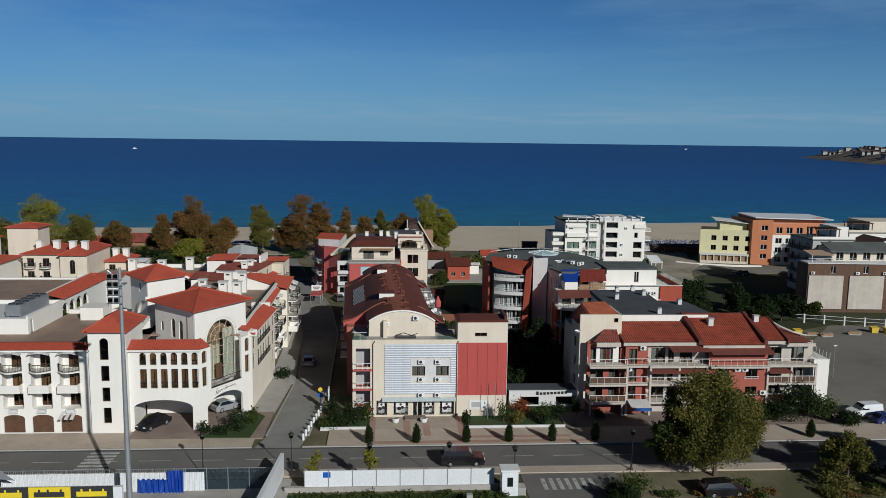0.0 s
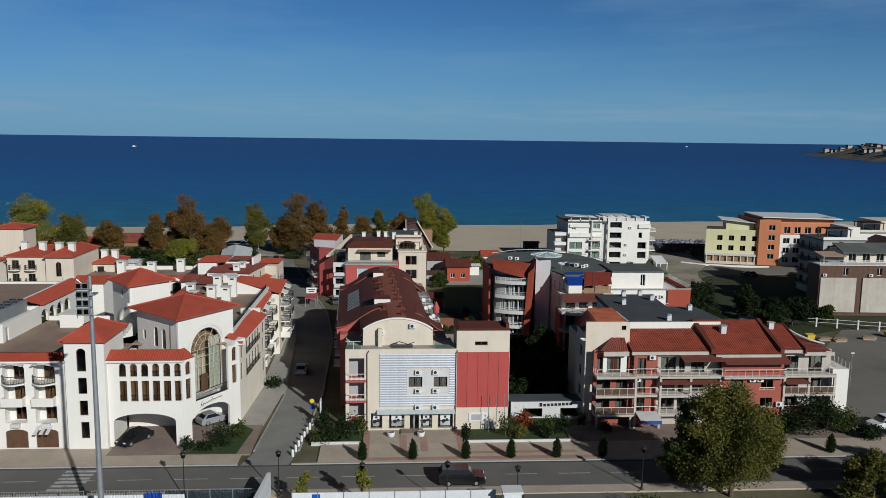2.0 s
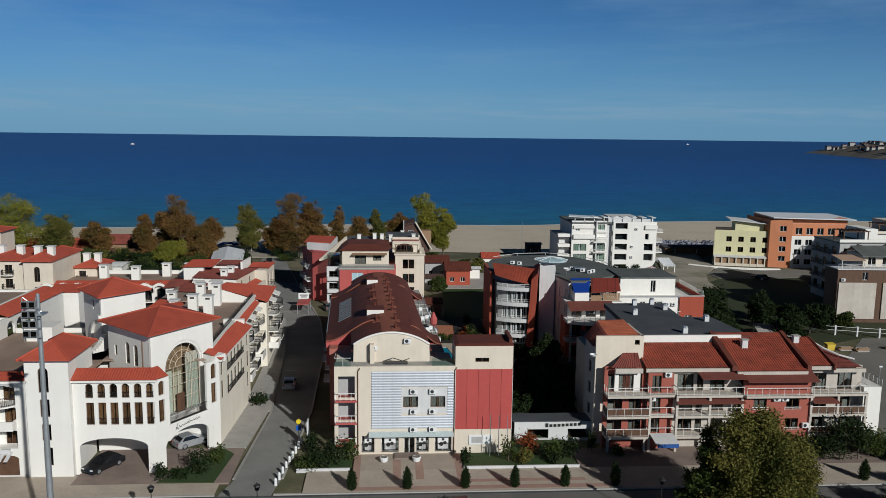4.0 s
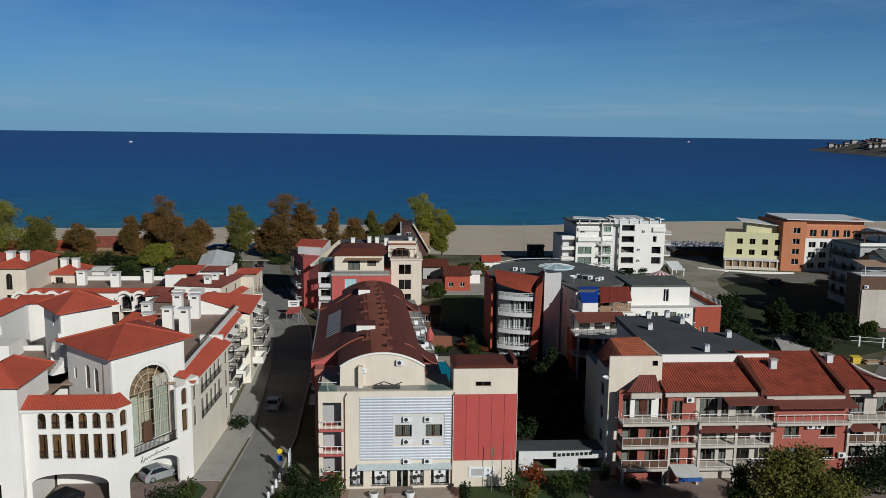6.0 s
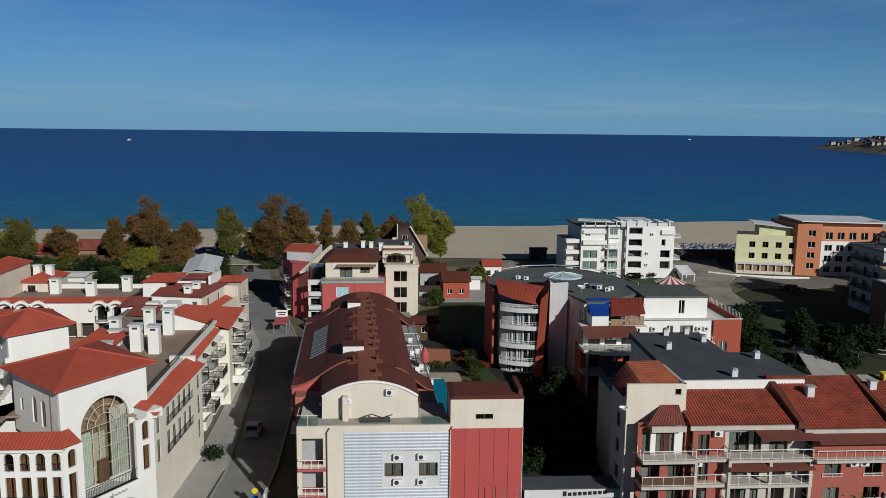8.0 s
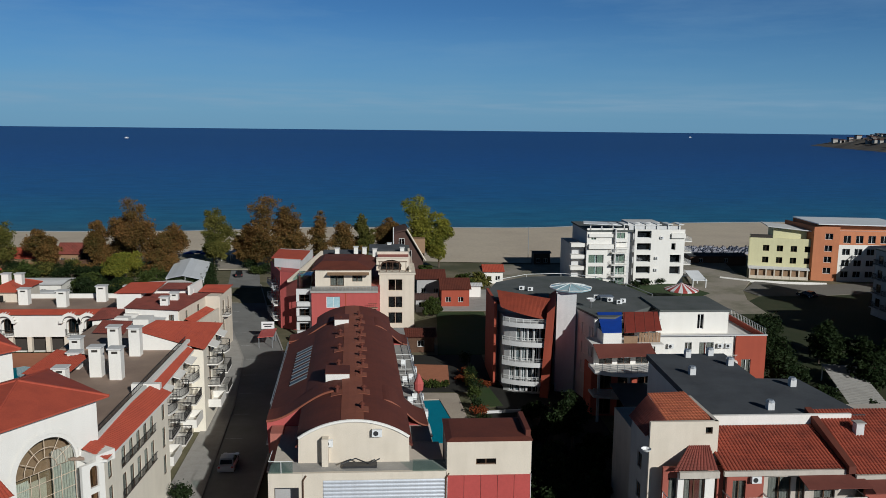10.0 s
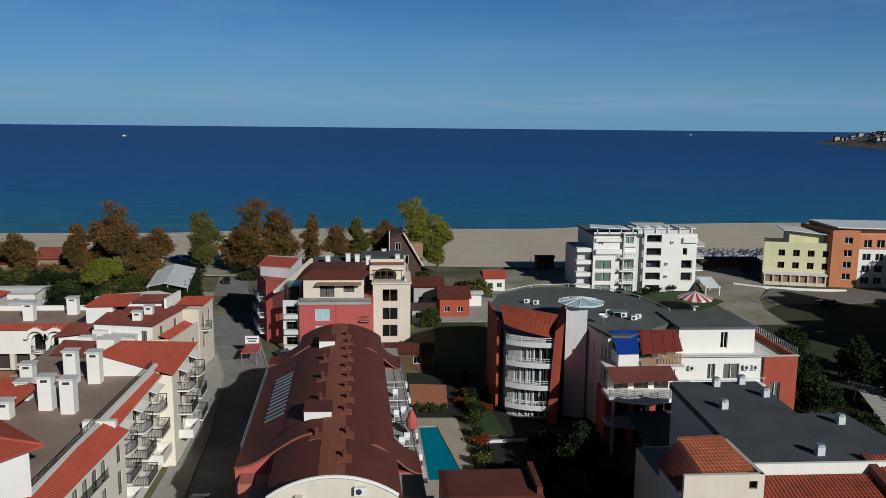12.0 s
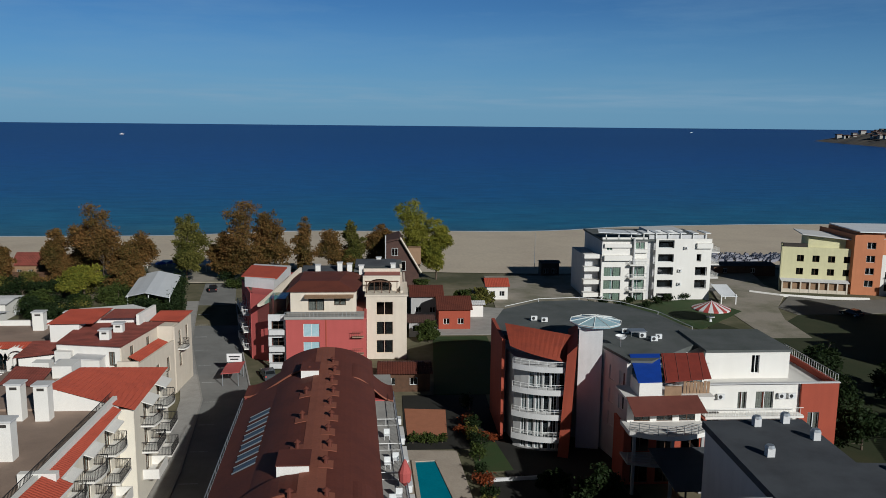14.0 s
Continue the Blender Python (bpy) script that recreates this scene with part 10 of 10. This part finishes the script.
for x0, x1, zt in ((-27.6, -24.6, 1.5), (-24.6, -22.9, 2.45)):
    cl, n = Shape(), 16
    for z in (0.0, zt * 0.5, zt):
        cl.v += [(x0 + (x1 - x0) * i / n, 0.14 * math.sin(i * 1.9 + z) + 0.06 * math.sin(i * 4.1), z + (0.12 * math.sin(i * 2.3) if z > 1 else 0)) for i in range(n + 1)]
    cl.f = [(r * (n + 1) + i, r * (n + 1) + i + 1, (r + 1) * (n + 1) + i + 1, (r + 1) * (n + 1) + i) for r in range(2) for i in range(n)]
    part("cloth", cl, "blue", tarp)
mesh_fence = thing("mesh_fence", "grey-blue see-through mesh fence", "fence", pose(0, 73.8, 0))
for i in range(4):
    part("mesh_panel", Shape().box(-22.8 + i * 2.2, -20.65 + i * 2.2, -0.01, 0.01, 0.05, 2.3), "mesh", mesh_fence)
    part("post", Shape().box(-22.85 + i * 2.2, -22.78 + i * 2.2, -0.05, 0.05, 0, 2.45), "galv", mesh_fence)
bw_ = thing("yard_wall", "white yard wall seen end-on", "wall", pose(-13.5, 72.5, 0))
part("wall", Shape().prism([(-0.9, -9), (-0.4, -9), (0.5, 4.6), (0.15, 4.6)], 0, 2.6), "sheet", bw_)
board = thing("advertising_board", "black and yellow banner on a white stand front", "banner", pose(-33, 66, 0))
part("stand_front", Shape().box(-14, 6.2, 0.2, 0.6, 0, 3.9), "sheet", board, "white stand front")
for i in range(4):
    b0 = -10.2 + i * 3.9
    a = part("banner", Shape().box(b0, b0 + 3.86, 0.08, 0.2, 2.6, 4.02), "plastic_dark" if i % 2 else "sign_yellow", board)
    part("mark", Shape().box(b0 + 0.5, b0 + 3.3, 0.06, 0.08, 3.05, 3.55), "sign_yellow" if i % 2 else "plastic_dark", a)
    for k_ in (0.9, 1.7, 2.9):
        part("mark", Shape().box(b0 + k_, b0 + k_ + 0.18, 0.06, 0.08, 3.55, 3.8), "sign_yellow" if i % 2 else "plastic_dark", a)
tent = thing("white_tent", "white stretched tent edge beside the mast", "tent", pose(-41, 66, 0))
part("cover", Shape().add([(-6, -2, 8.5), (0.2, -2, 9.5), (1.4, 0, 7.2), (2.6, 4, 3.0), (-6, 4, 4.0), (-6, 1, 6.5)], [(0, 1, 2, 5), (2, 3, 4, 5)]), "sheet", tent)
part("pole", Shape().bar((-1.5, 3, 0), (-1.5, 3, 3.4), 0.08), "galv", tent)

# signs, bollards, pots
sg = thing("road_sign", "yellow round sign over a blue square sign on a pole", "road sign", pose(-10.9, 99.4, 0))
part("pole", Shape().cone(0, 0, 0, 2.9, 0.04, 0.04, 8), "galv", sg)
part("round_sign", Shape().add(*ring_disc(0.3, 0.03, 18)).turned(Matrix.Translation((0, -0.06, 2.55))), "sign_yellow", sg)
part("square_sign", Shape().box(-0.3, 0.3, -0.08, -0.05, 1.45, 2.05), "sign_blue", sg)
for i in range(9):
    u = i / 8
    b_ = thing("bollard", "short white concrete bollard beside the street", "bollard", pose(-12.0 + 1.5 * u, 87.4 + 11.5 * u, 0.0), "street bollards")
    part("shaft", Shape().lathe(0, 0, [(0.16, -0.1), (0.15, 0.6), (0.17, 0.65), (0.1, 0.82), (0.01, 0.86)], 10), "plastic_white", b_)
nb = thing("sign_board", "tall narrow white sign board", "sign", pose(-9.6, 97.5, 0))
part("panel", Shape().box(-0.08, 0.08, -0.6, 0.6, 0.5, 3.4), "sheet", nb)
part("post", Shape().box(-0.05, 0.05, -0.5, -0.4, 0, 0.5), "galv", nb)
for x in (-0.6, 3.1):
    p_ = thing("flower_pot", "round white concrete flower pot", "planter", pose(x, 92.8, 0.12), "forecourt pots")
    part("pot", Shape().lathe(0, 0, [(0.3, 0), (0.42, 0.1), (0.5, 0.55), (0.42, 0.6)], 14), "plastic_white", p_)
    part("soil", Shape().cone(0, 0, 0.5, 0.56, 0.42, 0.42, 14), "dirt", p_)
step = solid("entrance_step", Shape().box(0.6, 3.4, 93.4, 95.0, 0.1, 0.3), "paving_red", "low red-tiled entrance step", "step")
fy = thing("flagpoles", "three thin flagpoles by the red panels", "flagpole", pose(12.6, 93.8, 0))
for i in range(3):
    part("pole", Shape().cone(-1.0 + i, 0, 0, 5.2, 0.04, 0.03, 6), "galv", fy)
gw_ = thing("garden_gate_wall", "white garden wall, greyed for shade, with dark arched lettering", "wall", pose(20.8, 98.6, 0))
# white wall toned down to pale grey for the shade that falls on it
part("wall", wall_shape(11.2, 0, 2.55, 0.3, [(1.6, 4.2, 0.3, 1.5, 0), (6.6, 9.6, 0.3, 1.5, 0)]).turned(Matrix.Translation((-5.6, 0, 0))), "palegrey", gw_)
part("roof", Shape().slab([(-5.8, -0.15, 2.6), (5.8, -0.15, 2.6), (5.8, 2.9, 2.5), (-5.8, 2.9, 2.5)], 0.1), "bitumen", gw_)
part("back_wall", Shape().box(-5.6, 5.6, 2.6, 2.8, 0, 2.4), "dark", gw_)
ltt = Shape()
for i in range(9):
    ltt.box(-1.8 + i * 0.5, -1.45 + i * 0.5, -0.05, -0.005, 1.75 + 0.02 * i, 2.1 + 0.02 * i + (0.15 if i == 0 else 0))
part("lettering", ltt, "iron", gw_)
# striped merry-go-round roof, steps and furniture on the hotel lawn
um = thing("striped_parasol", "large red and white striped parasol on the lawn", "parasol", pose(66.2, 202.0, 0))
part("pole", Shape().cone(0, 0, -0.1, 4.2, 0.09, 0.07, 8), "rail", um)
for i in range(24):
    a0, a1 = 2 * math.pi * i / 24, 2 * math.pi * (i + 1) / 24
    part("canopy_gore", Shape().add([(3.6 * math.cos(a0), 3.6 * math.sin(a0), 2.7), (3.6 * math.cos(a1), 3.6 * math.sin(a1), 2.7), (0, 0, 4.1), (3.6 * math.cos(a0), 3.6 * math.sin(a0), 2.45), (3.6 * math.cos(a1), 3.6 * math.sin(a1), 2.45)], [(0, 1, 2), (3, 4, 1, 0)]), "redpanel" if i % 2 else "plastic_white", um)
part("table", Shape().lathe(0, 0, [(0.8, 0.9), (0.8, 1.0), (0.01, 1.0)], 14).cone(0, 0, 0, 0.9, 0.3, 0.12, 10), "plastic_white", um)
for i, (x, y) in enumerate(((46, 214), (49, 216), (52, 213.5), (55, 217), (58, 214.5), (61, 217), (64, 219), (68, 221))):
    bush(x, y, 2.6, 1.6, "dark", "low dark hedge bush before the beach hotel", 400 + i, 300, 0.18, 0, "bush", "hotel hedge")
for i in range(7):
    t_ = thing("garden_table", "small white garden table on the terrace", "table", pose(50 + i * 3.2, 221 + (i % 2) * 2.4, 0), "terrace tables")
    part("top", Shape().lathe(0, 0, [(0.6, 0.7), (0.6, 0.76), (0.01, 0.76)], 12), "plastic_white", t_)
    part("leg", Shape().cone(0, 0, -0.1, 0.7, 0.2, 0.06, 8), "plastic_white", t_)
shed = thing("open_shed", "open shed with a pale corrugated metal roof", "shed", pose(-41.5, 222, 0))
for i in range(9):
    x = -3.3 + i * 0.94
    # low double pitch, ridge after the fourth sheet
    u0, u1 = 0.8 - 0.2 * abs(i - 4), 0.8 - 0.2 * abs(i + 1 - 4)
    part("roof_sheet", Shape().slab([(x - 1.4, -10.2, 3.2 + u0), (x - 0.47, -10.2, 3.2 + u1), (x - 3.41, 10.2, 3.7 + u1), (x - 4.34, 10.2, 3.7 + u0)], 0.06), "sheet", shed)
for x, y in ((-4.4, -9.8), (-0.4, -9.8), (3.6, -9.8), (-6.5, 9.6), (0.5, 9.6)):
    part("post", Shape().box(x - 0.08, x + 0.08, y - 0.08, y + 0.08, -0.2, 3.5), "rail", shed)
ss = thing("street_board", "white sign board over a small red shelter", "sign", pose(-18.0, 172.5, 0))
part("panel", Shape().box(-1.1, 1.1, -0.06, 0.06, 2.1, 3.35), "plastic_white", ss)
part("lettering", Shape().box(-0.8, 0.8, -0.07, -0.06, 2.8, 3.0).box(-0.6, 0.6, -0.07, -0.06, 2.4, 2.6), "plastic_dark", ss)
for x in (-0.9, 0.9):
    part("post", Shape().box(x - 0.05, x + 0.05, -0.05, 0.05, 0, 2.1), "galv", ss)
part("shelter_roof", Shape().slab([(-1.0, -5, 1.9), (1.6, -5, 2.1), (1.6, -0.4, 2.3), (-1.0, -0.4, 2.0)], 0.1), "red", ss)
for x, y in ((-0.8, -4.8), (1.4, -4.8), (1.4, -0.6), (-0.8, -0.6)):
    part("shelter_post", Shape().box(x - 0.05, x + 0.05, y - 0.05, y + 0.05, 0, 2.0), "galv", ss)
for x, y in ((77.5, 138.5), (94.0, 140.2), (96.4, 139.5)):
    w_ = thing("waste_container", "yellow waste container on the gravel lot", "container", pose(x, y, 0), "waste containers")
    part("bin", Shape().add([(-0.6, -0.42, -0.06), (0.6, -0.42, -0.06), (0.6, 0.42, -0.06), (-0.6, 0.42, -0.06), (-0.75, -0.55, 1.0), (0.75, -0.55, 1.0), (0.75, 0.55, 1.0), (-0.75, 0.55, 1.0)], [(3, 2, 1, 0), (4, 5, 6, 7), (0, 1, 5, 4), (1, 2, 6, 5), (2, 3, 7, 6), (3, 0, 4, 7)]), "ochre", w_)
    part("lid", Shape().slab([(-0.8, -0.6, 1.05), (0.8, -0.6, 1.05), (0.8, 0.6, 1.2), (-0.8, 0.6, 1.2)], 0.05), "ochre", w_)
rgt = random.Random(12)
for x, y in ((80.0, 138.0), (82.6, 137.2), (89.0, 138.5)):
    tp = thing("timber_pile", "loose pile of pale boards on the gravel lot", "timber", pose(x, y, 0, 0, 0, rgt.uniform(-30, 30)), "timber piles")
    for k in range(9):
        dx, dy, dz = rgt.uniform(-0.25, 0.25), 0.3 * (k % 3) - 0.3, 0.22 * (k // 3)
        part("board", Shape().box(-1.1 + dx, 1.1 + dx, dy - 0.13, dy + 0.13, dz, dz + 0.2), "wood_pale" if k % 4 else "concrete", tp)
sl_ = thing("slatted_roof", "long pale slatted roof over a parking shelter", "shelter", pose(66, 139, 0))
d1 = Vector((6.5, 19.5)).normalized()
for i in range(30):
    u = i / 29
    p0 = Vector((-4.6, -10.5)) + d1 * 20.5 * u
    part("slat", Shape().slab([(p0.x, p0.y, 2.4), (p0.x + 4.6, p0.y - 1.6, 2.4), (p0.x + 4.69, p0.y - 1.32, 2.46), (p0.x + 0.09, p0.y + 0.28, 2.46)], 0.05), "concrete", sl_)
for u in (0, 0.5, 1):
    p0 = Vector((-4.6, -10.5)) + d1 * 20 * u
    part("post", Shape().box(p0.x, p0.x + 0.15, p0.y, p0.y + 0.15, 0, 2.35), "galv", sl_)
    part("post", Shape().box(p0.x + 4.4, p0.x + 4.55, p0.y - 1.5, p0.y - 1.35, 0, 2.35), "galv", sl_)
ll = thing("lot_lamp", "plain grey lamp post on the gravel lot", "street lamp", pose(69.0, 111, 0))
part("pole", Shape().cone(0, 0, 0, 5.2, 0.07, 0.05, 8), "galv", ll)
part("head", Shape().box(-0.25, 0.25, -0.15, 0.15, 5.2, 5.35), "plastic_white", ll)
bp = thing("beach_mast", "thin pole on the beach", "pole", pose(43.0, 262, -0.9))
part("pole", Shape().cone(0, 0, 0, 9.5, 0.09, 0.05, 8), "galv", bp)
wlw = thing("garden_wall", "long white wall before the yellow house", "wall", pose(100, 224, 0))
part("wall", Shape().tube([(-14, 4.5, -0.2), (-9, 0.5, -0.2), (0, -2.5, -0.2), (9, -4.0, -0.2)], 0.55, 4), "white", wlw)
# chiller on the hotel roof
chl = thing("chiller", "long pale chiller with a row of dark fans on the roof", "chiller", pose(-51.6, 104.8, 12.45, 0, 0, 88))
part("casing", Shape().box(-4.2, 4.2, -1.0, 1.0, 0.2, 1.7), "galv", chl)
for i in range(5):
    for j in range(2):
        part("fan", Shape().cone(-3.4 + i * 1.7, -0.5 + j, 1.7, 1.85, 0.42, 0.4, 12), "plastic_dark", chl)
part("foot", Shape().box(-4.0, 4.0, -0.9, -0.7, 0, 0.2), "galv", chl)
part("foot", Shape().box(-4.0, 4.0, 0.7, 0.9, 0, 0.2), "galv", chl)
# boats far out
for x, y in ((-590, 1900), (1090, 2900)):
    b_ = thing("boat", "tiny white boat far out on the sea", "boat", pose(x, y, -2.4), "boats")
    part("hull", Shape().add([(-4, -1.2, 0.1), (4, -1.2, 0.1), (6, 0, 1.6), (4, 1.2, 0.1), (-4, 1.2, 0.1), (-4.4, -1.4, 1.5), (4, -1.5, 1.5), (4, 1.5, 1.5), (-4.4, 1.4, 1.5)], [(4, 3, 2, 1, 0), (0, 1, 6, 5), (1, 2, 6), (2, 3, 7), (3, 4, 8, 7), (4, 0, 5, 8), (5, 6, 2, 7, 8)]), "plastic_white", b_)
    part("cabin", Shape().box(-2, 1.5, -0.9, 0.9, 1.5, 3.2), "plastic_white", b_)
# beach furniture
for i in range(10):
    p_ = thing("sun_shelter", "small white beach shelter", "shelter", pose(-52 + 2.9 * i, 262 + (i % 3) * 2.0, -0.9), "beach shelters")
    part("roof", Shape().slab([(-1.2, -1.2, 2.2), (1.2, -1.2, 2.2), (1.2, 1.2, 2.35), (-1.2, 1.2, 2.35)], 0.08), "plastic_white", p_)
    part("post", Shape().box(-0.06, 0.06, -0.06, 0.06, 0, 2.2), "rail", p_)
rgl = random.Random(12)
lo = Shape()
for i in range(230):
    x, y = rgl.uniform(90, 122), rgl.uniform(271, 283)
    z = ground_z(262) - 0.1
    w = rgl.uniform(0.5, 0.8)
    lo.box(x - w, x + w, y - 0.35, y + 0.35, z - 0.4, z + rgl.uniform(0.35, 0.9))
    lo.slab([(x - w, y - 0.35, z + 0.5), (x - w + 0.4, y - 0.35, z + 1.0), (x - w + 0.4, y + 0.35, z + 1.0), (x - w, y + 0.35, z + 0.5)], 0.06)
solid("stacked_loungers", lo, "plastic_grey", "grey-blue beach loungers stacked on the sand", "loungers", kind="stuff")
